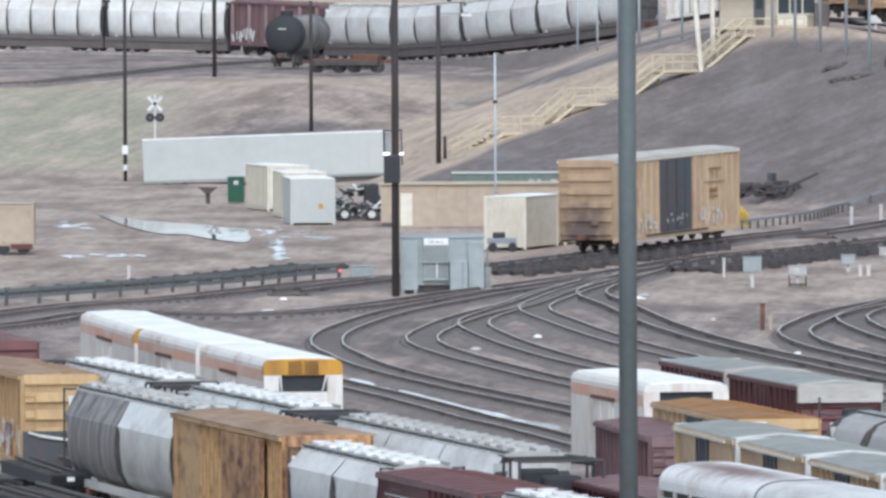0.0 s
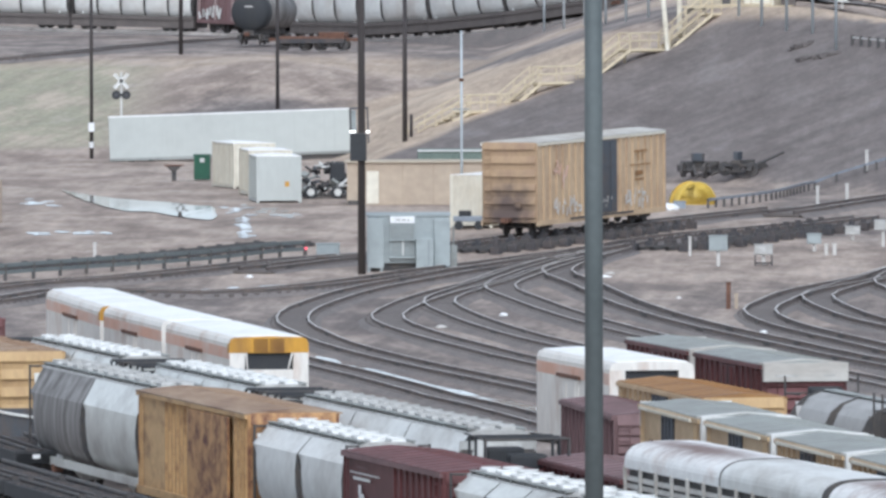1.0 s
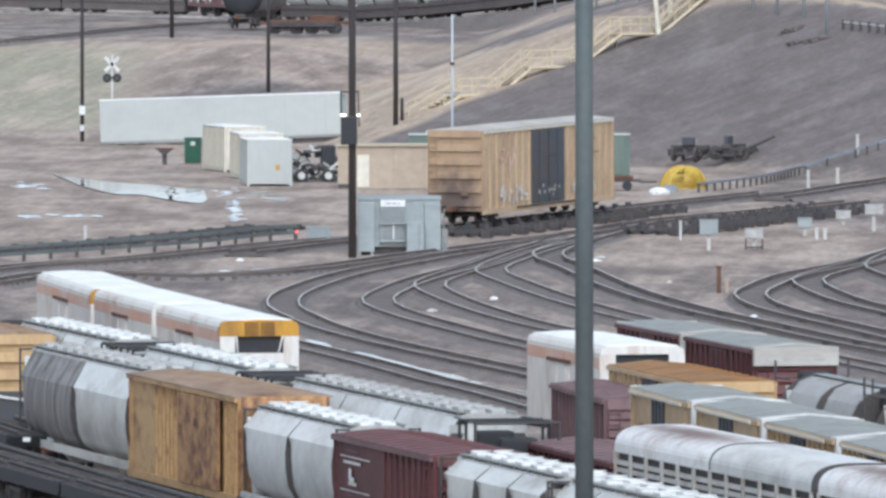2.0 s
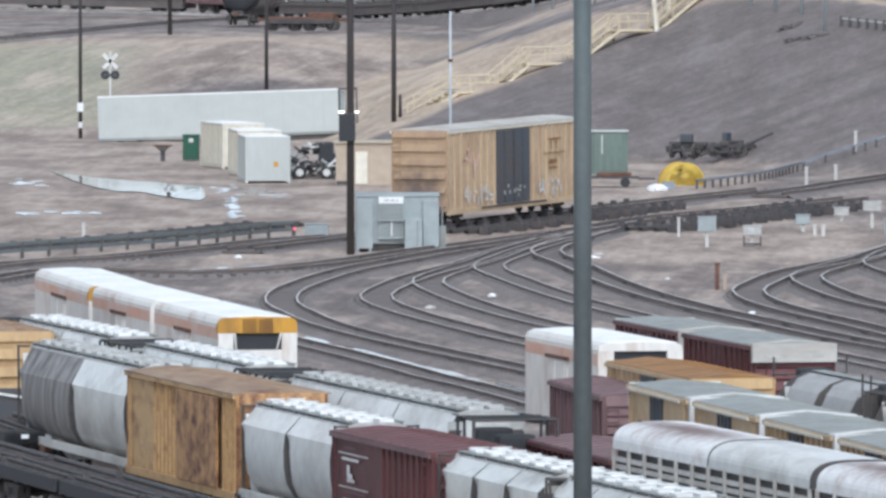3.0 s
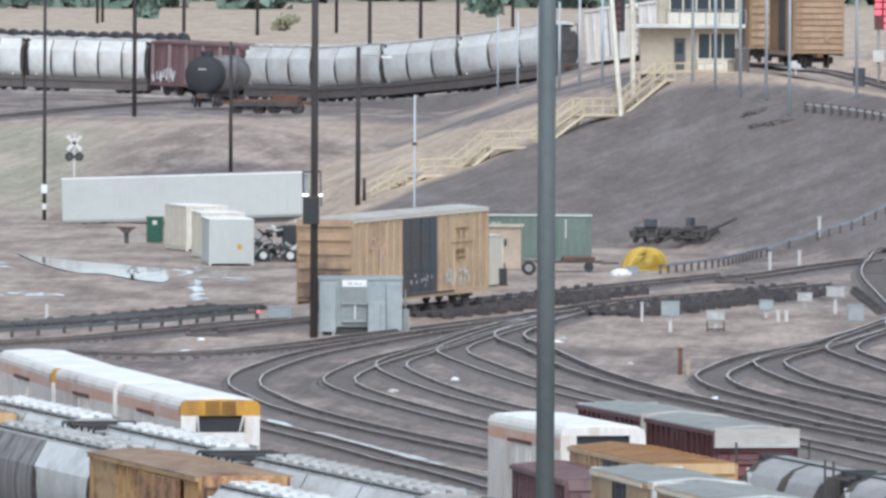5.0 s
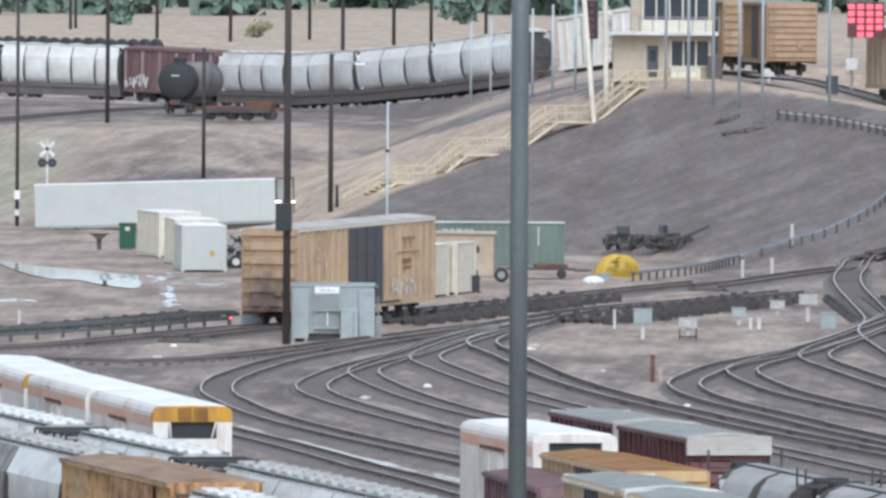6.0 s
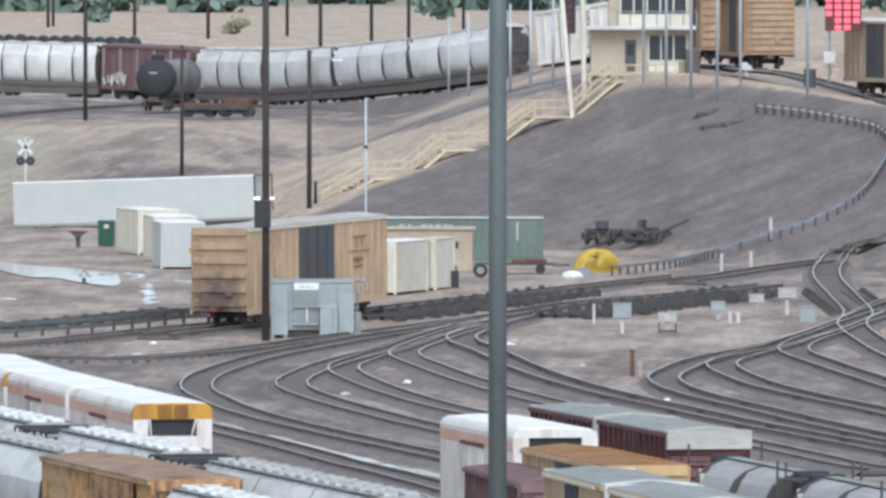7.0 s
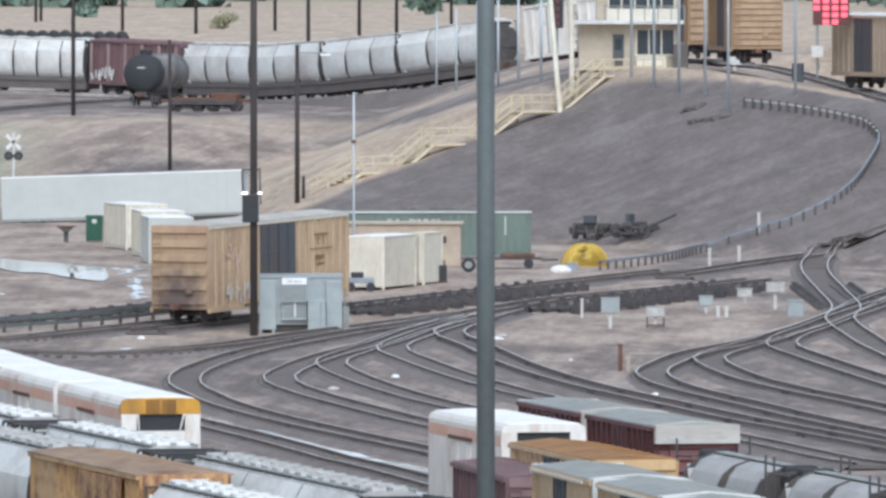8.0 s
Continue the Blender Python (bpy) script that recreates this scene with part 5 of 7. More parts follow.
# tan shed
shed = thing("shed", "long tan flat-roofed work shed with a pale door", "shed", pose(*(-5.40, 692.0, 3.89), 0, 0, -1.0))
shed.location.z = land(shed.location.x, shed.location.y)
part("wall", box(-6.45, 6.45, -1.5, 1.5, 0.0, 2.45, 0.02), M_CREAMTAN, shed)
part("roof", box(-6.6, 6.6, -1.65, 1.65, 2.45, 2.57, 0.02), M_CREAM, shed)
part("door", box(-5.3, -4.6, -1.56, -1.5, 0.05, 1.95, 0.01), M_CREAMLIGHT, shed, "pale door")
win = part("window", box(5.2, 5.62, -1.54, -1.5, 1.35, 1.75), M_BLACK, shed)
part("window_frame", box(5.14, 5.68, -1.55, -1.53, 1.28, 1.34), M_CREAM, win)
for x in (-3.2, -1.4, 0.4, 2.2, 4.0):
    part("wall_seam", box(x - 0.03, x + 0.03, -1.53, -1.5, 0.05, 2.4), M_CREAMTAN, shed)
part("step", box(-6.4, -5.7, -1.9, -1.5, 0, 0.25), M_DARK, shed)

# left wagon body by the road
lw = container("tan wooden shed body on small wheels", pose(*(-31.74, 652.5), land(*(-31.74, 652.5)) + 0.45), 2.9, 2.4, 2.35, M_CREAMTAN, M_CREAM, doors=False, name="tool_wagon", ribs=False)
for x in (-0.2, 0.9):
    part("wheel", rod(bmesh.new(), (x, -1.2, -0.1), (x, -1.05, -0.1), 0.35, sides=16), M_BLACK, lw)
part("hitch", box(0.2, 1.4, -1.3, -1.15, -0.15, 0.15), M_MAROON, lw, "red hitch frame")


# grey equipment hut
hut = thing("equipment_hut", "grey sheet-metal equipment hut with projecting vented door", "hut", pose(*(-7.29, 607.5), land(*(-7.29, 607.5)) + 0.12, 0, 0, 2))
part("wall", box(-2.1, 2.1, -0.1, 2.4, 0.3, 2.72, 0.03), M_HUT, hut)
part("roof", prism(bmesh.new(), [(-0.16, 2.72), (2.46, 2.72), (2.46, 2.78), (1.1, 2.9), (-0.16, 2.8)], -2.16, 2.16), M_HUT, hut)
part("wing", box(-2.12, -1.27, -0.36, -0.1, 0.06, 2.6, 0.03), M_HUT, hut)
for x in (-2.05, -1.4):
    part("wing_foot", box(x - 0.06, x + 0.06, -0.34, -0.2, -0.16, 0.08), M_HUT, hut)
bay = part("door_bay", box(-0.98, 0.32, -0.24, -0.1, 0.5, 2.72, 0.02), M_HUT, hut)
part("sign", box(-0.96, 0.3, -0.3, -0.24, 2.36, 2.7, 0.01), M_SIGNWHITE, bay, "white sign plate")
for x, w in ((-0.55, 0.22), (-0.25, 0.2), (-0.02, 0.12)):
    part("sign_text", box(x - w / 2, x + w / 2, -0.306, -0.301, 2.48, 2.57), M_GREYHATCH, bay)
part("upper_louvre", box(-0.9, 0.24, -0.28, -0.24, 1.55, 2.3), M_ZINC, bay, "grey louvred panel")
for k in range(8):
    part("louvre_slat", box(-0.86, 0.2, -0.31, -0.28, 1.6 + k * 0.09, 1.64 + k * 0.09), M_HUT, bay)
part("louvre_shelf", box(-1.0, 0.34, -0.44, -0.1, 1.46, 1.54, 0.01), M_HUT, bay)
for x in (-0.84, -0.28):
    part("lower_louvre", box(x, x + 0.5, -0.27, -0.24, 0.72, 1.44), M_ZINC, bay, "grey louvred panel")
    for k in range(8):
        part("louvre_slat", box(x + 0.03, x + 0.47, -0.3, -0.27, 0.75 + k * 0.085, 0.79 + k * 0.085), M_HUT, bay)
part("centre_post", box(-0.34, -0.26, -0.38, -0.24, 0.7, 1.46), M_PALE, bay)
part("door_sill", box(-0.98, 0.32, -0.4, -0.1, 0.56, 0.66, 0.01), M_HUT, bay)
cab = part("front_cabinet", box(0.36, 1.26, -0.75, -0.1, -0.08, 1.56, 0.03), M_HUT, hut)
part("cabinet_seam", box(1.0, 1.02, -0.757, -0.75, 0.0, 1.5), M_DARK, cab)
for x in (0.45, 1.15):
    part("cabinet_foot", box(x - 0.07, x + 0.07, -0.72, -0.5, -0.22, -0.06), M_HUT, cab)
part("wing", box(1.3, 2.12, -0.3, -0.1, 0.12, 2.5, 0.03), M_HUT, hut)
# Solid dark block painted in for the shade in the gap beneath the hut.
part("sub_floor", box(-1.9, 1.95, 0.1, 2.2, -0.15, 0.3), M_DARK, hut, "dark block for the shaded gap under the floor")
part("meter_box", box(2.16, 2.5, 0.2, 0.7, 0.0, 1.2, 0.03), M_ZINC, hut)
part("conduit", rod(bmesh.new(), (2.3, 0.4, 1.2), (2.3, 0.4, 2.2), 0.05, sides=8), M_ZINC, hut)


# ---- guard rails and fences ----
def guard_rail(points, label, spacing, height, post_mat, rail_mat, post_w=0.09, rail=0.07, rails=(1.0,), group=""):
    ob = thing("guard_rail", label, "railing", kind="structure")
    xy, d = spline(points, spacing)
    first = None
    for (x, y) in xy:
        mm = pose(x, y, land(x, y))
        if first is None:
            first = part("post", box(-post_w, post_w, -post_w, post_w, -0.2, height), post_mat, ob)
            first.matrix_basis = mm
        else:
            again(first, mm)
    for k in rails:
        v, f = strip(xy, d, (-rail, -rail, rail, rail), [height * k + q for q in (-rail * 1.3, rail * 1.3, rail * 1.3, -rail * 1.3)])
        raw("beam", v, f, rail_mat, ob)
    return ob


guard_rail([(-31.21, 598.0), (-28.15, 599.5), (-22.97, 606.0), (-17.98, 613.0), (-14.65, 620.5), (-12.93, 623.0)], "dark blue-grey guard rail with dark posts along the track", 2.05, 0.8, M_DARK, M_STEELGREY, 0.09, 0.07, (0.95, 0.5))
guard_rail([(9.02, 681.0), (11.02, 689.0), (13.19, 699.5), (15.47, 717.0), (16.67, 720.5), (17.86, 720.0), (19.05, 719.5)], "blue-grey pipe rail on dark posts along the ramp foot", 1.9, 0.52, M_DARK, M_BLUEPIPE, 0.07, 0.055)
guard_rail([(19.05, 719.5), (20.06, 719.0), (21.08, 718.5), (22.80, 719.0), (24.22, 720.5), (25.36, 723.5), (26.72, 730.5), (27.00, 734.5)], "blue-grey pipe rail on dark posts along the ramp", 0.75, 0.52, M_DARK, M_BLUEPIPE, 0.07, 0.055)
guard_rail([(27.00, 734.5), (26.32, 741.0), (24.45, 748.5), (22.19, 756.5), (19.45, 765.0)], "row of dark posts at the hump's edge", 1.6, 0.62, M_DARK, M_PALE, 0.11, 0.03, (0.75,))


# ---- rubble and ledges on the bank ----
def rubble(points, label, size, high, seed):
    """Low heap of dark lumps strewn along a line on the bank."""
    rr = random.Random(seed)
    xy, d = spline(points, size * 0.8)
    bm = bmesh.new()
    for x, y in xy:
        for _ in range(3):
            px, py = x + rr.gauss(0, size * 0.4), y + rr.gauss(0, size * 0.5)
            k = rr.uniform(0.5, 1.0)
            r = bmesh.ops.create_icosphere(bm, subdivisions=1, radius=size * k, matrix=Matrix.Translation((px, py, land(px, py))) @ Matrix.Diagonal((1.2, 1.0, high, 1)))
            for v in r["verts"]:
                v.co += Vector((0.25, 0.25, 0.12)) * size * noise.noise(v.co * 1.9)
    ob = part("rubble_heap", bm, M_TIE)
    return tagged(ob, label, "rubble", kind="stuff")


rubble([(-4.91, 758.0), (-3.03, 757.6), (-0.87, 756.9), (1.73, 755.1)], "dark rubble strewn along the foot of the bank", 0.55, 0.55, 2)
rubble([(15.78, 772.3), (16.86, 771.6)], "dark crumbling ledge of earth on the bank", 0.4, 0.4, 3)
rubble([(16.11, 767.3), (18.41, 764.0)], "dark crumbling ledge of earth on the bank", 0.45, 0.35, 4)


# ---- retarders ----
def retarder(points, label, width=1.2, step=2.2, tall=1.0):
    """Car retarder: brake beams along both rails with actuator blocks."""
    ob = thing("car_retarder", label, "retarder", kind="structure")
    xy, d = spline(points, step)
    for o in (-width, -0.45, 0.45, width):
        v, f = strip(xy, d, (o - 0.11, o - 0.11, o + 0.11, o + 0.11), (0.06, 0.24, 0.24, 0.06))
        raw("brake_beam", v, f, M_DARK, ob)
    first = None
    for (x, y), (dx, dy) in zip(xy, d):
        for o in (-width - 0.35, width + 0.35):
            mm = pose(x - dy * o, y + dx * o, land(x, y), 0, 0, math.degrees(math.atan2(dy, dx)))
            if first is None:
                bm = bmesh.new()
                slab(bm, -0.3, 0.3, -0.26, 0.26, 0.0, 0.42 * tall, 0.05)
                rod(bm, (0, 0, 0.42 * tall), (0, 0, 0.62 * tall), 0.17, sides=10)
                first = part("actuator", bm, M_RUSTDARK, ob)
                first.matrix_basis = mm
            else:
                again(first, mm)
    return ob


retarder([(-4.29, 625.0), (-0.72, 633.5), (2.94, 643.5), (6.25, 653.5)], "dark oily car retarder on the hump track")
retarder([(5.71, 627.5), (8.94, 634.0), (12.75, 643.5), (16.39, 654.5)], "dark car retarder on the group lead")
retarder([(21.01, 656.5), (21.36, 642.5), (21.69, 631.0)], "dark car retarder on the curving lead", tall=0.6)
retarder([(-31.02, 605.5), (-25.86, 613.0), (-20.31, 622.0), (-14.37, 634.5)], "dark rusty car retarder behind the guard rail", tall=0.45)


# ---- lineside boxes and posts ----
def cabinet(p, w, h, lift=0.0, label="pale grey lineside cabinet", mat=None, deep=0.5):
    ob = thing("lineside_cabinet", label, "cabinet", pose(*p, land(*p)))
    if lift:
        part("post", box(-0.09, 0.09, -0.09, 0.09, 0, lift), M_CONCRETE, ob, "pale post")
    part("case", box(-w / 2, w / 2, -deep / 2, deep / 2, lift, lift + h, 0.03), mat or M_HUT, ob)
    part("lid", box(-w / 2 - 0.03, w / 2 + 0.03, -deep / 2 - 0.04, deep / 2 + 0.04, lift + h, lift + h + 0.05, 0.01), mat or M_HUT, ob)
    part("door", box(-w / 2 + 0.06, w / 2 - 0.06, -deep / 2 - 0.02, -deep / 2, lift + 0.06, lift + h - 0.06), mat or M_HUT, ob)
    return ob


cabinet((8.63, 612.0), 0.95, 0.75, 0.8)
fb = cabinet((10.98, 613.0), 0.95, 0.5, 0.55, "rust-stained grey box on a frame", M_GREYHATCH)
for x in (-0.43, 0.43):
    part("frame_leg", box(x - 0.04, x + 0.04, -0.2, -0.12, 0, 0.56), M_RUSTDARK, fb)
part("frame_brace", box(-0.43, 0.43, -0.2, -0.12, 0.08, 0.16), M_RUSTDARK, fb)
cabinet((13.92, 627.5), 0.75, 0.5, 0.4, "grey point motor box on a stand")
cabinet((16.26, 639.5), 0.8, 0.42, 0.3, "grimy point motor box on a stand", M_GREYHATCH)
cabinet((18.53, 623.5), 0.85, 0.85)
cabinet((17.70, 632.0), 0.95, 0.5, 0.9, "grimy point motor box on a stand", M_GREYHATCH)
cabinet((-13.25, 738.0), 0.85, 1.25, 0, "dark slate tool chest among scrap", M_DOOR)
cabinet((-11.64, 619.0), 1.2, 0.85, 0, "grey lineside relay cabinet")
for q, hh, w, lab, mt in (((14.46, 623.5), 0.55, 0.09, "short pale marker post beside the points", M_CONCRETE), ((14.90, 623.5), 0.55, 0.1, "short pale marker post beside the points", M_CONCRETE), ((7.30, 623.0), 0.95, 0.07, "pale marker post beside the track", M_CONCRETE),
                          ((8.66, 579.0), 1.25, 0.11, "rusty steel marker post in bare soil", M_RUST), ((19.17, 720.0), 1.25, 0.09, "pale marker post beside the track", M_CONCRETE), ((15.35, 683.0), 1.2, 0.09, "pale concrete marker post by the ramp", M_CONCRETE), ((17.17, 688.0), 1.2, 0.09, "pale concrete marker post by the ramp", M_CONCRETE),
                          ((-23.89, 621.0), 0.8, 0.08, "pale marker post beside the track", M_CONCRETE), ((9.04, 579.0), 0.7, 0.09, "faded tan post in bare soil", M_CREAMTAN)):
    ob = thing("marker_post", lab, "post", pose(*q, land(*q)))
    part("stem", box(-w, w, -w, w, -0.1, hh, 0.02), mt, ob)
    part("cap", box(-w - 0.03, w + 0.03, -w - 0.03, w + 0.03, hh, hh + 0.06), mt, ob)


lamp_post = thing("marker_lamp", "small lit red lamp on a short post by the relay cabinet", "lamp", pose(-12.75, 617.0, land(-12.75, 617.0)))
part("stem", box(-0.05, 0.05, -0.05, 0.05, -0.1, 0.75), M_DARK, lamp_post)
part("lens", box(-0.06, 0.06, -0.1, -0.05, 0.66, 0.78, 0.02), M_REDLAMP, lamp_post, "glowing red lens")


# ---- clutter on the pad ----
reel = thing("yellow_hood", "bright yellow rounded steel hood with rim", "machine hood", pose(*(8.21, 690.0), land(*(8.21, 690.0)), 0, 0, 20))
bm = bmesh.new()
prism(bm, [(math.cos(a) * 1.12, max(0, math.sin(a) * 1.25)) for a in [k * math.pi / 16 for k in range(17)]], -0.9, 0.9)
bmesh.ops.transform(bm, matrix=pose(0, 0, 0, 0, 0, 90), verts=bm.verts)
part("shell", bm, M_BRIGHTYELLOW, reel, "", True)
for y in (-0.9, 0.35):
    bm = bmesh.new()
    prism(bm, [(math.cos(a) * 1.2, max(0, math.sin(a) * 1.34)) for a in [k * math.pi / 16 for k in range(17)]], y, y + 0.14)
    bmesh.ops.transform(bm, matrix=pose(0, 0, 0, 0, 0, 90), verts=bm.verts)
    part("rim", bm, M_BRIGHTYELLOW, reel)
bag = thing("tarpaulin_bundle", "white tarpaulin bundle on the ground", "tarpaulin", pose(*(6.72, 678.5), land(*(6.72, 678.5))))
bm = bmesh.new()
bmesh.ops.create_icosphere(bm, subdivisions=3, radius=1.0, matrix=Matrix.Translation((0, 0, 0.12)) @ Matrix.Diagonal((0.62, 0.6, 0.3, 1)))
for v in bm.verts:
    v.co += Vector((0.1, 0.1, 0.08)) * noise.noise(v.co * 3)
part("cloth", bm, M_SIGNWHITE, bag)
cr = thing("blue_crate", "blue steel tool crate", "crate", pose(*(7.39, 681.0), land(*(7.39, 681.0))))
part("case", box(-0.35, 0.35, -0.3, 0.3, 0, 0.4, 0.03), M_BLUEPIPE, cr)
part("lid", box(-0.38, 0.38, -0.33, 0.33, 0.4, 0.46, 0.02), M_BLUEPIPE, cr)
for q, turn in (((9.3, 740.0), 68), ((11.9, 734.5), -24)):
    sp = thing("spare_bogie", "spare dark wagon truck lying on the slope", "bogie", pose(*q, land(*q) + 0.05, 0, 0, turn), "spare trucks")
    bogie(sp, 0)
    part("bolster", box(-0.3, 0.3, -1.2, 1.2, 0.74, 1.0, 0.03), M_DARK, sp)
    part("spring_post", box(-0.5, -0.2, -0.4, 0.4, 1.0, 1.5, 0.04), M_DOOR, sp)
    part("loose_beam", rod(bmesh.new(), (-1.9, -0.5, 0.1), (-0.6, 0.2, 0.7), 0.1), M_DARK, sp)
part("drawbar", rod(bmesh.new(), (0.9, 0, 0.7), (2.6, 0.4, 1.5), 0.09), M_DARK, sp)
ft = thing("flat_trailer", "low dark flatbed trailer with old tyres", "trailer", pose(*(3.79, 686.5), land(*(3.79, 686.5)), 0, 0, 4))
part("bed", box(-1.9, 1.9, -0.8, 0.8, 0.5, 0.62), M_RUSTDARK, ft)
part("drawbar", box(1.9, 2.9, -0.08, 0.08, 0.42, 0.54), M_RUSTDARK, ft)
for x in (-1.3, 1.1):
    part("wheel", rod(bmesh.new(), (x, -0.95, 0.28), (x, -0.75, 0.28), 0.28, sides=18), M_BLACK, ft)
part("load", box(-0.4, 1.5, -0.5, 0.5, 0.62, 0.85, 0.05), M_RUST, ft, "rusty scrap load")
ty = thing("tyre", "old tyre with pale wheel leaning upright", "tyre", pose(*(1.46, 679.0), land(*(1.46, 679.0)) + 0.42))
bm = bmesh.new()
sec = [(0.3 + 0.11 * math.cos(a), 0.11 * math.sin(a)) for a in [k * math.pi / 4 for k in range(8)]]
rings = []
for k in range(24):
    a = k * math.pi / 12
    rings.append([bm.verts.new((r * math.cos(a), y, r * math.sin(a))) for r, y in sec])
for k in range(24):
    for j in range(8):
        bm.faces.new((rings[k][j], rings[k][(j + 1) % 8], rings[(k + 1) % 24][(j + 1) % 8], rings[(k + 1) % 24][j]))
bmesh.ops.recalc_face_normals(bm, faces=bm.faces)
part("tread", bm, M_BLACK, ty, "", True)
part("rim", rod(bmesh.new(), (0, -0.06, 0), (0, 0.06, 0), 0.22, sides=20), M_ZINC, ty, "grey steel rim")
gen = thing("generator", "small dark diesel generator", "generator", pose(*(-0.13, 664.0), land(*(-0.13, 664.0))))
part("case", box(-0.35, 0.35, -0.4, 0.4, 0.1, 1.0, 0.05), M_BLACK, gen)
part("skid", box(-0.4, 0.4, -0.45, 0.45, 0, 0.1), M_RUST, gen)
part("exhaust", rod(bmesh.new(), (0.2, 0, 1.0), (0.2, 0, 1.3), 0.05), M_RUST, gen)
ut = thing("utility_cart", "blue and dark utility cart beside the containers", "cart", pose(*(-4.48, 653.5), land(*(-4.48, 653.5))))
part("bed", box(-0.9, 0.7, -0.5, 0.5, 0.45, 0.75, 0.04), M_BLUEPIPE, ut)
part("seat", box(-0.6, 0.1, -0.4, 0.4, 0.75, 1.05, 0.06), M_BLACK, ut)
for x in (-0.6, 0.5):
    part("wheel", rod(bmesh.new(), (x, -0.6, 0.25), (x, -0.42, 0.25), 0.25, sides=16), M_BLACK, ut)
# machinery behind the containers
mc = thing("engine_parts", "heap of grey machine parts beside the containers", "machinery", pose(*(-13.32, 704.0), land(*(-13.32, 704.0))))
random.seed(5)
for k in range(70):
    x, y, z = random.uniform(-1.4, 1.3), random.uniform(-0.9, 0.9), random.uniform(0.15, 2.2)
    if k % 2:
        o = part("casting", slab(bmesh.new(), -0.22, 0.22, -0.2, 0.2, -0.1, 0.1, 0.03), random.choice((M_DARK, M_ZINC, M_DOOR, M_BLACK)), mc)
    else:
        o = part("cylinder", rod(bmesh.new(), (-0.45, 0, 0), (0.45, 0, 0), 0.07, sides=8), random.choice((M_ZINC, M_DARK, M_PALE, M_PALE)), mc)
    o.matrix_basis = pose(x, y, z * (1 - 0.25 * abs(x)), random.uniform(-40, 40), random.uniform(-40, 40), random.uniform(0, 180))
part("pallet", box(-1.4, 1.3, -0.9, 0.9, 0, 0.14), M_TIE, mc)
part("seat_block", box(0.2, 1.1, -0.7, 0.3, 1.0, 2.2, 0.15), M_BLACK, mc, "black padded seat")
for x in (-0.9, 0.7):
    w = part("wheel", rod(bmesh.new(), (x, -1.05, 0.4), (x, -0.85, 0.4), 0.4, sides=20), M_BLACK, mc)
    part("rim", rod(bmesh.new(), (x, -1.08, 0.4), (x, -1.04, 0.4), 0.22, sides=16), M_PALE, w, "pale wheel rim")


# ---- puddles ----
def puddle(points, wob=0.25, seed=1, flat=False):
    """Flat sheet of water with a ragged shore, a finger above the soil."""
    xy, d = spline(list(points) + [points[0]], 0.5)
    c = xy.mean(axis=0)
    out = []
    for x, y in xy[:-1]:
        k = 1 + wob * noise.noise((x * 0.9, y * 0.12, seed))
        out.append((c[0] + (x - c[0]) * k, c[1] + (y - c[1]) * k))
    z = sum(land(x, y) for x, y in out) / len(out) + 0.05
    me = bpy.data.meshes.new("puddle")
    me.from_pydata([(x, y, z if flat else land(x, y) + 0.06) for x, y in out], [], [list(range(len(out)))])
    me.materials.append(M_WATER)
    return tagged(new("puddle", me), "shallow rain puddle mirroring the pale sky", "puddle", kind="structure")


puddle([(-29.73, 721.4), (-27.17, 708.5), (-24.49, 699.5), (-22.16, 694.3), (-20.82, 688.3), (-19.4, 684.6), (-19.02, 667.0), (-20.39, 668.6), (-22.72, 676.4), (-24.42, 678.9), (-26.06, 687.9), (-27.99, 703.7)], 0.05, 1)
puddle([(-14.62, 595.0), (-12.65, 595.5), (-12.30, 592.5), (-13.97, 591.5)], 0.2, 5)


def wet_streaks(a, b, wide, count, seed):
    """Broken film of rainwater: thin ragged slivers strewn between two places."""
    rng = random.Random(seed)
    v, f = [], []
    for _ in range(2 * count):
        k = rng.random()
        cx = a[0] + (b[0] - a[0]) * k + rng.gauss(0, 0.15)
        cy = a[1] + (b[1] - a[1]) * k + rng.gauss(0, wide)
        rx, ry = rng.uniform(0.08, 0.42), rng.uniform(0.15, 0.6)
        n = len(v)
        z = land(cx, cy) + 0.05
        for q in range(14):
            w = q * math.tau / 14
            r = 1 + 0.45 * noise.noise((cx + math.cos(w), cy + math.sin(w), seed))
            v.append((cx + rx * r * math.cos(w), cy + ry * r * math.sin(w), z + 0.045 * ry * r * math.sin(w)))
        f.append(tuple(range(n, n + 14)))
    return tagged(raw("puddle", v, f, M_FILM), "broken film of rainwater on trodden soil", "puddle", kind="structure")


wet_streaks((-17.29, 669.5), (-16.63, 644.0), 2.0, 16, 1)
wet_streaks((-19.06, 683.5), (-14.45, 673.5), 4.0, 18, 2)
wet_streaks((-28.64, 650.0), (-24.12, 649.0), 1.2, 12, 3)
wet_streaks((-30.84, 696.0), (-28.66, 691.5), 2.5, 9, 4)
wet_streaks((-18.26, 590.0), (-14.93, 591.5), 1.2, 12, 5)
puddle([(-17.07, 591.5), (-15.69, 592.5), (-15.32, 589.0), (-16.70, 588.5)], 0.2, 6)


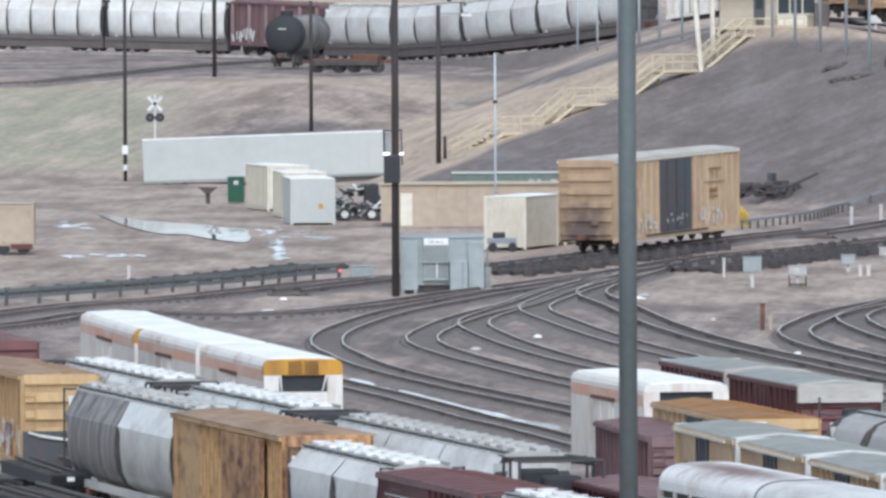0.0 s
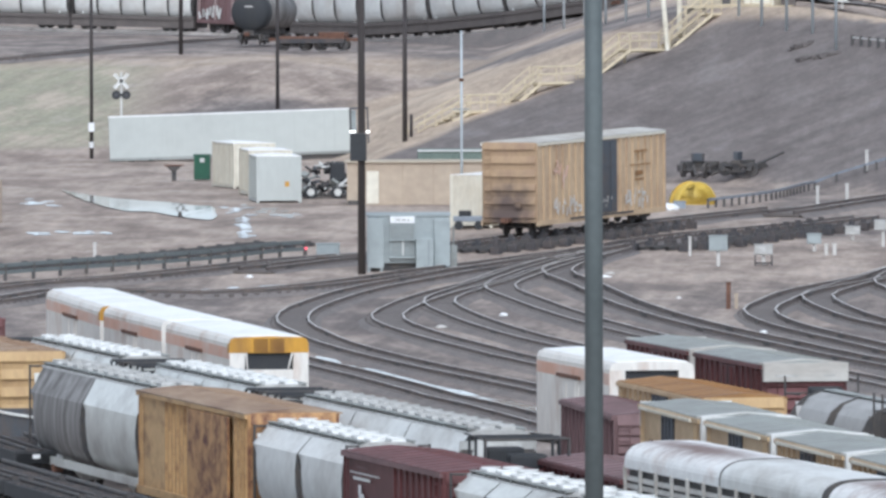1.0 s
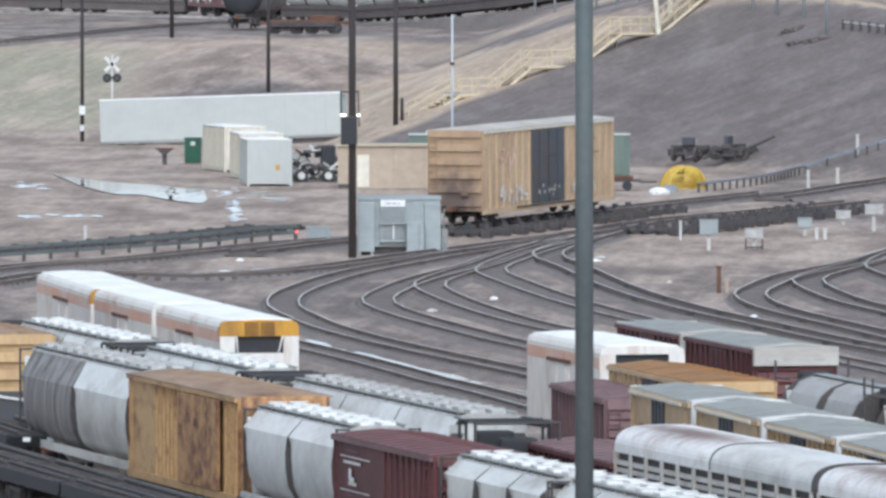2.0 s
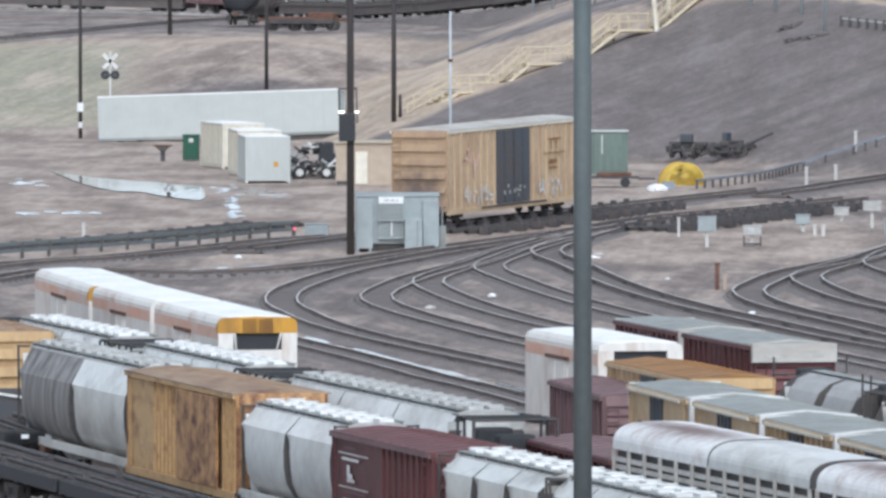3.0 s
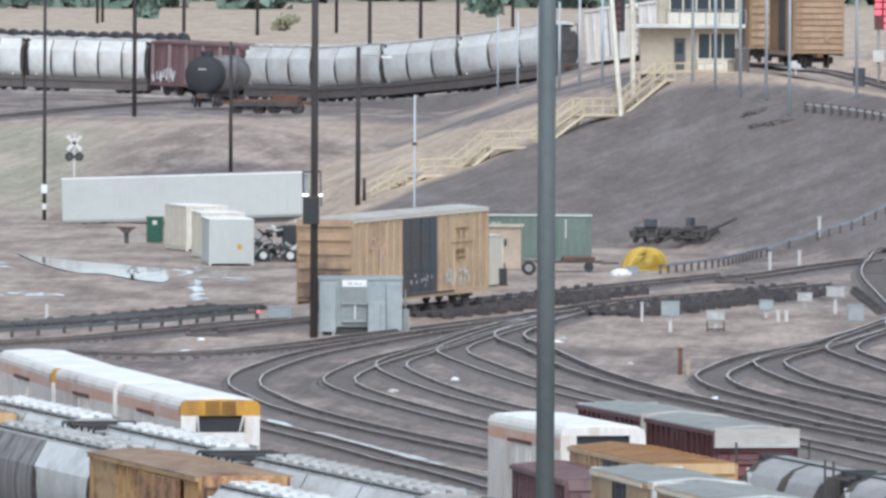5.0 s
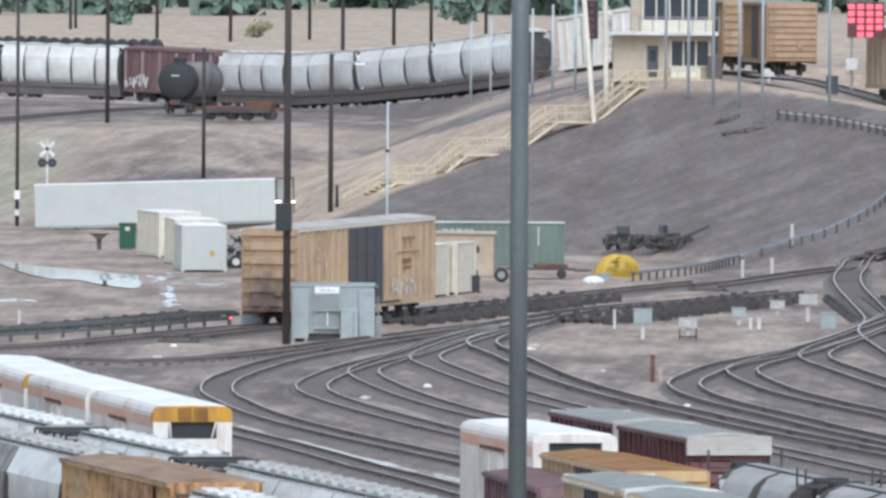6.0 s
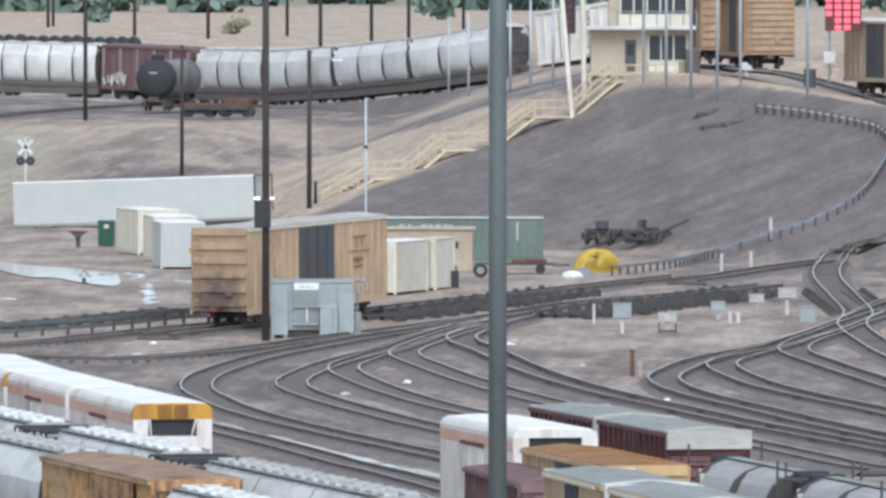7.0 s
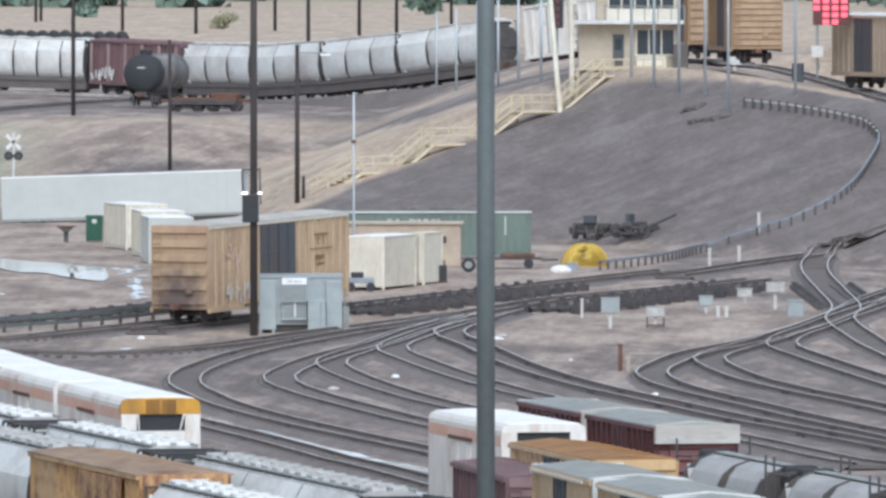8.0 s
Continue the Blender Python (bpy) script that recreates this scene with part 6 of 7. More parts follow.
def ditch_water(points, w, seed):
    """Strip of water of uneven width between two tracks."""
    xy, d = spline(points, 1.0)
    v = []
    for i, ((x, y), (dx, dy)) in enumerate(zip(xy, d)):
        k = w * (0.9 + 0.5 * noise.noise((i * 0.23, seed, 0))) * min(1.0, 0.25 + min(i, len(xy) - 1 - i) * 0.25)
        for o in (-k, k):
            v.append((x - dy * o, y + dx * o, land(x, y) + 0.2))
    f = [(2 * i, 2 * i + 1, 2 * i + 3, 2 * i + 2) for i in range(len(xy) - 1)]
    return tagged(raw("puddle", v, f, M_FILM), "long strip of rainwater between two tracks", "puddle", kind="structure")


ditch_water([(-10.85, 548.5), (-9.65, 544.2)], 0.4, 1.5)
ditch_water([(-9.3, 542.9), (-8.5, 540.3), (-5.83, 531.5), (-3.3, 524.1)], 0.5, 4.5)
ditch_water([(-3.15, 523.6), (-0.62, 513.1), (0.6, 507.5)], 0.5, 7.5)
ditch_water([(-2.4, 497.4), (-0.64, 489.5), (0.4, 484.5)], 0.5, 9.5)


# ---- stairs and tower on the hump ----
stair = thing("stairway", "long yellow timber stairway with handrails climbing the bank", "stairway", kind="structure")
STAIR = [(-9.09, 782.0, 5.98), (-5.68, 785.0, 7.82), (-3.14, 786.0, 7.88), (-1.01, 788.0, 9.64), (2.10, 789.0, 9.70), (4.94, 792.0, 11.80), (7.60, 794.0, 11.81), (10.47, 797.0, 14.12), (14.51, 800.0, 14.16)]
for k, (a, b) in enumerate(zip(STAIR, STAIR[1:])):
    a, b = Vector(a), Vector(b)
    u = (b - a)
    flat = u.normalized()
    side = Vector((-flat.y, flat.x, 0)).normalized() * 0.55
    for s in (-1, 1):
        part("stringer", rod(bmesh.new(), a + side * s - Vector((0, 0, 0.1)), b + side * s - Vector((0, 0, 0.1)), 0.12, sides=4), M_WOODTAN, stair)
        for hgt in (0.55, 1.05):
            part("handrail", rod(bmesh.new(), a + side * s + Vector((0, 0, hgt)), b + side * s + Vector((0, 0, hgt)), 0.045, sides=6), M_WOODTAN, stair)
        n = max(2, int(u.length / 1.5))
        for i in range(n + 1):
            q = a + u * i / n + side * s
            part("baluster", rod(bmesh.new(), q - Vector((0, 0, 0.1)), q + Vector((0, 0, 1.08)), 0.045, sides=6), M_WOODTAN, stair)
    n = max(3, int(abs(u.z) / 0.19)) if abs(u.z) > 0.5 else 4
    if abs(u.z) > 0.5:
        for i in range(n):
            q = a + u * (i + 0.5) / n
            o = part("tread", slab(bmesh.new(), -0.2, 0.2, -0.55, 0.55, -0.03, 0.03), M_WOODTAN, stair)
            o.matrix_basis = Matrix.Translation(q) @ pose(0, 0, 0, 0, 0, math.degrees(math.atan2(u.y, u.x)))
    else:
        c = (a + b) / 2
        o = part("landing", slab(bmesh.new(), -u.length / 2, u.length / 2, -0.6, 0.6, -0.1, 0.0), M_WOODTAN, stair)
        o.matrix_basis = Matrix.Translation(c) @ pose(0, 0, 0, 0, 0, math.degrees(math.atan2(u.y, u.x)))
    for q in (a, b):
        part("support_post", rod(bmesh.new(), (q.x, q.y, land(q.x, q.y) - 0.2), q, 0.1, sides=6), M_WOODTAN, stair)

tw = thing("hump_tower", "cream two-storey control tower with dark windows and balcony", "control tower", pose(*(12.74, 806.0, 14.56)))
tz = tw.location.z
part("base", box(-3.6, 3.6, 0.2, 5.0, -1.5, 0.0), M_CONCRETE, tw)
part("ground_floor", box(-3.5, 3.3, 0.3, 5.0, 0.0, 2.95, 0.02), M_CREAM, tw)
d = part("door", box(-1.2, -0.45, 0.22, 0.3, 0.05, 2.25, 0.01), M_DOOR, tw, "dark door")
part("glass", box(-1.05, -0.6, 0.19, 0.22, 1.2, 1.95), M_WINDOW, d)
wn1 = part("window", box(0.4, 3.0, 0.24, 0.3, 0.9, 2.55, 0.01), M_WINDOW, tw, "dark window")
for x in (0.4, 1.25, 2.1, 3.0):
    part("mullion", box(x - 0.05, x + 0.05, 0.2, 0.25, 0.85, 2.6), M_CREAMLIGHT, wn1)
part("sill", box(0.3, 3.1, 0.12, 0.24, 0.78, 0.88), M_CREAMLIGHT, wn1)
part("canopy", box(-3.9, 3.6, -0.9, 5.2, 2.95, 3.2, 0.03), M_PALE, tw, "pale balcony slab")
part("upper_floor", box(-2.3, 3.2, 0.8, 5.0, 3.2, 6.4, 0.02), M_CREAM, tw)
part("upper_parapet", box(-1.6, 3.2, 0.7, 0.8, 3.2, 4.0), M_CREAMLIGHT, tw)
wn2 = part("window", box(-1.5, 3.0, 0.68, 0.79, 4.05, 5.6), M_WINDOW, tw, "dark band window")
for x in (-1.5, -0.6, 0.3, 1.2, 2.1, 3.0):
    part("mullion", box(x - 0.05, x + 0.05, 0.62, 0.7, 4.0, 5.65), M_CREAMLIGHT, wn2)
part("roof", box(-2.7, 3.6, 0.2, 5.4, 6.4, 6.65, 0.03), M_PALE, tw)
part("deck", box(-3.9, 3.7, -1.0, 0.3, -0.16, 0.0), M_WOODTAN, tw)
for k in range(7):
    part("railing_post", box(-1.8 + k * 0.9, -1.72 + k * 0.9, -0.85, -0.78, 3.2, 4.2), M_ZINC, tw)
part("railing", box(-1.9, 3.6, -0.85, -0.78, 4.15, 4.22), M_ZINC, tw)
for x in (-3.6, -0.8, 2.0, 3.5):
    part("deck_post", box(x - 0.07, x + 0.07, -0.9, -0.76, -1.8, -0.1), M_WOODTAN, tw)
part("cupboard", box(0.4, 2.4, -0.7, 0.0, 0.0, 0.75, 0.03), M_CREAMLIGHT, tw)
part("ac_unit", box(2.9, 3.9, -0.6, 0.2, 0.0, 1.6, 0.05), M_TIE, tw)

for a, b in (((7.27, 795.0, 18.46), (7.85, 793.0, 11.97)), ((8.58, 797.0, 18.45), (8.68, 796.0, 12.54))):
    ob = thing("inclined_leg", "cream painted inclined steel leg beside the stairway", "support", pose(*b))
    part("leg", rod(bmesh.new(), (0, 0, -0.6), Vector(a) - Vector(b) + (Vector(a) - Vector(b)) * 0.3, 0.17, sides=8), M_CREAMLIGHT, ob)
    part("foot", box(-0.4, 0.4, -0.4, 0.4, -1.2, -0.5), M_CONCRETE, ob)
sg = thing("hump_signal", "dark red hump signal head on a slim post", "signal", pose(*(7.66, 796.0, 13.52)))
part("post", rod(bmesh.new(), (0, 0, -1.2), (0, 0, 6.5), 0.08), M_ZINC, sg)
part("head", box(-0.42, 0.42, -0.25, 0.1, 3.8, 6.4, 0.04), M_BLACK, sg)
for k in range(5):
    part("lens", rod(bmesh.new(), (0, -0.25, 4.1 + k * 0.5), (0, -0.3, 4.1 + k * 0.5), 0.17, sides=12), M_MAROON, sg)
led = thing("signal_board", "signal board of glowing red lamps on a post", "signal board", pose(*(26.13, 800.0, 15.00)))
part("post", rod(bmesh.new(), (-0.9, 0.1, -1.0), (-0.9, 0.1, 4.5), 0.09), M_ZINC, led)
part("board", box(-1.2, 1.25, -0.1, 0.05, 2.5, 4.9, 0.03), M_MAROON, led)
for i in range(4):
    for j in range(5):
        if (i, j) in ((0, 0), (0, 1), (3, 0)):
            continue
        part("lamp", box(-1.15 + i * 0.62, -0.74 + i * 0.62, -0.14, -0.1, 2.55 + j * 0.47, 2.86 + j * 0.47, 0.02), M_REDLAMP, led, "glowing red lamp")
part("cabinet", box(-1.3, -0.5, -0.3, 0.2, 0.3, 1.1, 0.03), M_PALE, led)

# tracks and wagons on the hump
track([(17.71, 843.5), (21.81, 887.5), (25.15, 886.0), (27.41, 839.0), (28.66, 775.5), (30.06, 737.5)], gap=1.5)
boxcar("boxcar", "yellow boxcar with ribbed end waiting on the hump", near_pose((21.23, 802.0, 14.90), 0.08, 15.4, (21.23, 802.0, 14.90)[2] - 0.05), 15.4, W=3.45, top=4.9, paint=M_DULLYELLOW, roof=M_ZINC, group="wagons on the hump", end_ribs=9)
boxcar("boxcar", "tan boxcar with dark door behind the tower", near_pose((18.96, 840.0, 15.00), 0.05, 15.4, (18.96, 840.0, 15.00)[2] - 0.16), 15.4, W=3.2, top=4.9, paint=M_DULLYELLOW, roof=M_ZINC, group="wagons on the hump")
boxcar("boxcar", "tan boxcar with dark slate door and pale roof edge", near_pose((32.95, 790.0, 13.22), 0.35, 15.4, (32.95, 790.0, 13.22)[2]), 15.4, W=3.2, top=4.9, paint=M_CREAMTAN, roof=M_PALE, group="wagons on the hump", doors=((-2.0, 3.2),))
cabinet((20.58, 837.5), 1.0, 0.6, 0.4, "white instrument box on the hump", M_PALE)


stack = thing("timber_stack", "weathered pale timber planks stacked behind the hump", "timber stack", pose(*(26.85, 822.0, 14.86)))
for k in range(4):
    part("plank", box(-1.3 + 0.1 * (k % 2), 1.3 - 0.15 * (k % 3), -0.5, 0.5, k * 0.26 - 0.1, k * 0.26 + 0.1, 0.02), M_CREAMTAN, stack)
for x in (-0.9, 0.9):
    part("bearer", box(x - 0.1, x + 0.1, -0.5, 0.5, -0.6, -0.1), M_TIE, stack)
drum = thing("oil_drum", "dark oil drum standing behind the hump", "drum", pose(*(24.58, 822.0, 15.48)[:2], land(*(24.58, 822.0, 15.48)[:2]) + 0.5))
part("barrel", rod(bmesh.new(), (0, 0, -0.5), (0, 0, 0.75), 0.42, sides=16), M_DOOR, drum)
part("rim", rod(bmesh.new(), (0, 0, 0.75), (0, 0, 0.8), 0.44, sides=16), M_DARK, drum)


# ---- far terrace: grain train, tank car, flat wagon ----
M_ROSEPOST = material("pale_rose_paint", (0.36, 0.27, 0.26), 0.65, 0, (0.27, 0.19, 0.185), 0.5, 0.8, UP, 6)
FAR = [(-56.49, 1010.0, 10.93), (-47.74, 1008.0, 10.77), (-40.41, 1005.0, 10.62), (-29.50, 1000.0, 10.38), (-20.95, 990.0, 10.09), (-13.20, 975.0, 10.15), (-6.61, 962.0, 10.73), (0.25, 950.0, 11.66), (9.17, 938.0, 13.20), (17.94, 930.0, 14.37)]
fxy, fd = spline(FAR, 0.5)
fz = np.interp(fxy[:, 0], [p[0] for p in FAR], [p[2] for p in FAR])
frun = np.concatenate([[0], np.cumsum(np.linalg.norm(np.diff(fxy, axis=0), axis=1))])
bed_v, bed_f = [], []
for (x, y), (dx, dy), z in zip(fxy[::6], fd[::6], fz[::6]):
    for o, h in ((-2.6, -1.6), (-1.6, 0.0), (1.6, 0.0), (2.6, -1.6)):
        bed_v.append((x - dy * o, y + dx * o, z - 0.2 + h))
for i in range(len(bed_v) // 4 - 1):
    for j in range(3):
        bed_f.append((i * 4 + j, i * 4 + j + 1, i * 4 + j + 5, i * 4 + j + 4))
bed = tagged(raw("far_track", bed_v, bed_f, M_BALLAST), "dark ballast bed of the far line", "railway track", kind="structure")
for side in (-0.75, 0.75):
    v, f = [], []
    for (x, y), (dx, dy), z in zip(fxy[::6], fd[::6], fz[::6]):
        for o, h in ((side - 0.05, -0.2), (side - 0.05, 0.0), (side + 0.05, 0.0), (side + 0.05, -0.2)):
            v.append((x - dy * o, y + dx * o, z + h))
    f = [(i * 4 + j, i * 4 + (j + 1) % 4, i * 4 + 4 + (j + 1) % 4, i * 4 + 4 + j) for i in range(len(v) // 4 - 1) for j in range(4)]
    raw("rail", v, f, M_RAIL, bed)


def far_pose(s):
    x, y = np.interp(s, frun, fxy[:, 0]), np.interp(s, frun, fxy[:, 1])
    x2, y2 = np.interp(s + 2, frun, fxy[:, 0]), np.interp(s + 2, frun, fxy[:, 1])
    z, z2 = float(np.interp(s - 4, frun, fz)), float(np.interp(s + 4, frun, fz))
    return pose(x, y, (z + z2) / 2, 0, -math.degrees(math.atan2(z2 - z, 8.0)), math.degrees(math.atan2(y2 - y, x2 - x)))


def at_x(x):
    return float(np.interp(x, fxy[:, 0], frun))


MAROON_S = (at_x((-29.50, 1000.0, 10.38)[0]) + at_x((-20.85, 990.0, 10.09)[0])) / 2
half = (at_x((-20.85, 990.0, 10.09)[0]) - at_x((-29.50, 1000.0, 10.38)[0])) / 2
mb = boxcar("boxcar", "faded maroon boxcar with pale posts in the far train", far_pose(MAROON_S), half * 2 - 1.0, W=3.0, top=4.5, paint=M_DUSTROSE, roof=M_DUSTROSE, doors=((0, 2.0),), door_paint=M_DUSTROSE, group="far train")
ml = half * 2 - 1.0
for k in range(6):
    part("pale_post", box(-ml / 2 + 0.25 + k * (ml - 0.5) / 5 - 0.16, -ml / 2 + 0.25 + k * (ml - 0.5) / 5 + 0.16, -1.6, -1.5, 1.1, 4.3), M_ROSEPOST, mb, "pale rose side post")
grng = random.Random(8)
for k in range(26):
    x = grng.choice((-1, 1)) * grng.uniform(0.22, 0.47) * ml
    part("graffiti_bar", slab(bmesh.new(), -0.13, 0.13, -0.012, 0.0, -0.3, 0.3), M_FARGREY, mb, "faded pale graffiti stroke").matrix_basis = pose(x, -1.605, grng.uniform(1.35, 2.1), 0, grng.choice((-25, 0, 15, 80)), 0)
HL = 13.2
proto = hopper("covered_hopper", "dusty grey covered hopper, paled for haze, in the far grain train", far_pose(MAROON_S + half + HL / 2 + 0.3), HL, W=3.1, top=4.5, paint=M_FARGREY, sections=3, group="far train", hatch=M_FARGREY, near=False, e=0.2)
s = MAROON_S + half + HL / 2 + 0.3 + HL + 0.12
END = at_x((4.96, 944.0, 12.57)[0])
while s < END:
    copy_thing(proto, far_pose(s))
    s += HL + 0.12
LL = 11.4
s2 = MAROON_S - half - LL / 2 - 0.3
left = hopper("covered_hopper", "dusty grey covered hopper, paled for haze, in the far grain train", far_pose(s2), LL, W=3.1, top=4.5, paint=M_FARGREY, sections=5, group="far train", hatch=M_FARGREY, near=False, e=0.2)
s2 -= LL + 0.12
while s2 > 6:
    copy_thing(left, far_pose(s2))
    s2 -= LL + 0.12
for k in range(2):
    boxcar("boxcar", "white boxcar at the end of the far train", far_pose(s + 0.5 + k * 6.0), 5.4, W=3.0, top=5.0, paint=M_WHITE, roof=M_PALE, doors=((0, 1.4),), door_paint=M_WHITE, group="far train")

track([(-47.18, 897.5), (-38.96, 905.0), (-33.33, 940.5), (-27.02, 971.0), (-19.79, 979.5)], gap=2.0)
TP = (-24.14, 949.0)
tank = thing("tank_car", "black tank car with pale grey rear standing on the terrace", "tank car", near_pose(TP, -0.17, 13.0, land(*TP) + 0.2))
part("tank_shell", rod(bmesh.new(), (-6.2, 0, 2.6), (6.0, 0, 2.6), 1.5, sides=28), M_STREAK, tank, "pale grey tank barrel", True)
bm = bmesh.new()
bmesh.ops.create_uvsphere(bm, u_segments=28, v_segments=14, radius=1.5, matrix=Matrix.Translation((6.0, 0, 2.6)) @ Matrix.Diagonal((0.35, 1.02, 1.02, 1)))
part("tank_head", bm, M_BLACK, tank, "black tank end", True)
part("band", rod(bmesh.new(), (4.2, 0, 2.6), (6.0, 0, 2.6), 1.52, sides=28), M_BLACK, tank, "", True)
part("dome", rod(bmesh.new(), (4.5, 0, 3.9), (4.5, 0, 4.5), 0.5, sides=16), M_BLACK, tank)
part("lettering", box(6.5, 6.56, -0.32, 0.32, 3.02, 3.11), M_FARGREY, tank)
part("sill", box(-6.6, 6.6, -0.4, 0.4, 0.8, 1.15), M_DARK, tank)
for s in (-1, 1):
    bogie(tank, s * 4.6)
    coupler(tank, s * 6.6, s)
flat = thing("flat_wagon", "rusty empty flat wagon on the terrace", "flat wagon", pose(*(-18.55, 928.5), land(*(-18.55, 928.5)) + 0.1, 0, 0, -8))
part("deck", box(-2.6, 2.6, -1.3, 1.3, 0.95, 1.12), M_RUST, flat)
part("sill", box(-2.6, 2.6, -1.34, -1.25, 0.6, 0.95), M_RUSTDARK, flat)
for s in (-1, 1):
    bogie(flat, s * 1.5)
    coupler(flat, s * 2.6, s)
part("end_block", box(0.6, 2.6, -1.2, 1.2, 1.12, 1.45, 0.04), M_RUST, flat)

# dark coal wagons beyond
CW = None
for k in range(5):
    q = (-45.48, 1130.0, 14.46)
    x = q[0] - 9 + k * 5.3
    m = pose(x, 1130 + k * 4.5, q[2] - 2.85 - k * 0.14, 0, 0, 40)
    if CW is None:
        CW = thing("coal_wagon", "dark open coal wagon heaped with coal", "coal wagon", m, "far coal train")
        part("tub", box(-3.6, 3.6, -1.4, 1.4, 0.8, 2.7, 0.05), M_DARK, CW)
        bm = bmesh.new()
        for i in range(5):
            bmesh.ops.create_icosphere(bm, subdivisions=2, radius=0.8, matrix=Matrix.Translation((-2.8 + i * 1.4, 0, 2.75)) @ Matrix.Diagonal((0.75, 1.2, 0.9, 1)))
        part("coal", bm, M_BLACK, CW)
        part("pale_edge", box(-3.6, 3.6, -1.44, 1.44, 2.62, 2.7), M_DARK, CW)
    else:
        copy_thing(CW, m)


# ---- trees and scrub far behind ----
def clump(bm, centre, size, count, rng, leaf):
    for _ in range(count):
        v = Vector((rng.gauss(0, 0.42), rng.gauss(0, 0.42), rng.gauss(0, 0.36)))
        if v.length > 1.05:
            continue
        p = Vector(centre) + Vector((v.x * size[0], v.y * size[1], v.z * size[2]))
        q = Euler((rng.uniform(0, 6.3), rng.uniform(0, 6.3), rng.uniform(0, 6.3))).to_matrix()
        s = leaf * rng.uniform(0.6, 1.4)
        vs = [bm.verts.new(p + q @ Vector(o)) for o in ((-s, -s * 0.6, 0), (s, -s * 0.5, 0.1 * s), (s * 0.8, s * 0.6, 0), (-s * 0.7, s * 0.7, 0.15 * s))]
        bm.faces.new(vs)


def tree(p, height, spread, label, rng, leaf=0.5, count=260, mat=None):
    ob = thing("tree", label, "tree", pose(p[0], p[1], land(p[0], p[1]) - 0.2), "far trees")
    bm = bmesh.new()
    rod(bm, (0, 0, 0), (0, 0, height * 0.55), 0.3, 0.16, 8)
    for k in range(5):
        a = k * 1.3
        rod(bm, (0, 0, height * (0.25 + 0.06 * k)), (math.cos(a) * spread * 0.5, math.sin(a) * spread * 0.5, height * (0.5 + 0.07 * k)), 0.12, 0.05, 6)
    part("trunk", bm, M_BARK, ob)
    bm = bmesh.new()
    for k in range(7):
        a = rng.uniform(0, 6.3)
        r = spread * rng.uniform(0.1, 0.65)
        clump(bm, (math.cos(a) * r, math.sin(a) * r, height * rng.uniform(0.15, 0.82)), (spread * 0.55, spread * 0.55, height * 0.26), count // 7, rng, leaf)
    part("crown", bm, mat or M_TREE, ob)
    return ob


rng = random.Random(11)
protos = [tree((-70 + k * 11, 2300, 0), 13 + k, 6.5 + k * 0.5, "leafy green tree in the distance", rng, 1.25, 620) for k in range(4)]
for k in range(110):
    x = -110 + k * 2.1 + rng.uniform(-1.5, 1.5)
    y = 2020 + rng.uniform(0, 420) + 160 * math.sin(k * 0.7)
    copy_thing(protos[k % 4], pose(x, y, land(x, y) - 0.4, 0, 0, rng.uniform(0, 360)))
tree((-25.99, 1399.0), 2.4, 2.0, "pale dusty shrub on dry grassland", rng, 0.22, 420, M_BUSH)
for q, hgt, sp in (((-48.54, 1630.0), 6.0, 2.6), ((-2.3, 1700.0), 7.0, 3.4)):
    tree(q, hgt, sp, "hazy green tree on dry grassland", rng, 0.5, 620)


# pale scraps beside the tracks
for k, q in enumerate(((-4.21, 593.5), (-6.58, 585.5), (-17.14, 606.0), (-16.07, 607.0), (2.99, 604.5), (2.75, 601.5), (16.02, 599.5), (15.66, 597.0), (18.83, 612.0), (-2.30, 575.0), (-5.24, 567.5), (4.31, 580.0), (6.31, 586.0), (-15.31, 602.0), (11.33, 586.0), (10.10, 564.0))):
    sc = thing("concrete_scrap", "pale broken concrete scrap lying by the track", "debris", pose(*q, land(*q), 0, 0, k * 37), "scraps beside the tracks")
    bm = bmesh.new()
    bmesh.ops.create_icosphere(bm, subdivisions=2, radius=0.2, matrix=Matrix.Diagonal((1.1 + 0.3 * (k % 3), 0.8, 0.6, 1)))
    for v in bm.verts:
        v.co *= 1 + 0.5 * noise.noise(v.co * 4 + Vector((k, 0, 0)))
    part("lump", bm, M_SIGNWHITE if k % 2 else M_CONCRETE, sc)


def roll_z(y):
    """Rail height under the rolling boxcar."""
    return float(np.interp(y, SLOPE_Y, SLOPE_Z)) + RAILTOP


ROLL_PITCH = 0.95
rolling = boxcar("boxcar", "yellow ribbed hi-cube boxcar with dark double doors on the hump track", pose(0, 0, 0), 18.8, top=5.0, paint=M_YELLOW, roof=M_PALEROOF, doors=((0.2, 4.6),), group="", end_paint=M_SOOTSHADE, sill=0.78, end_ribs=6, eave=M_CREAMLIGHT)

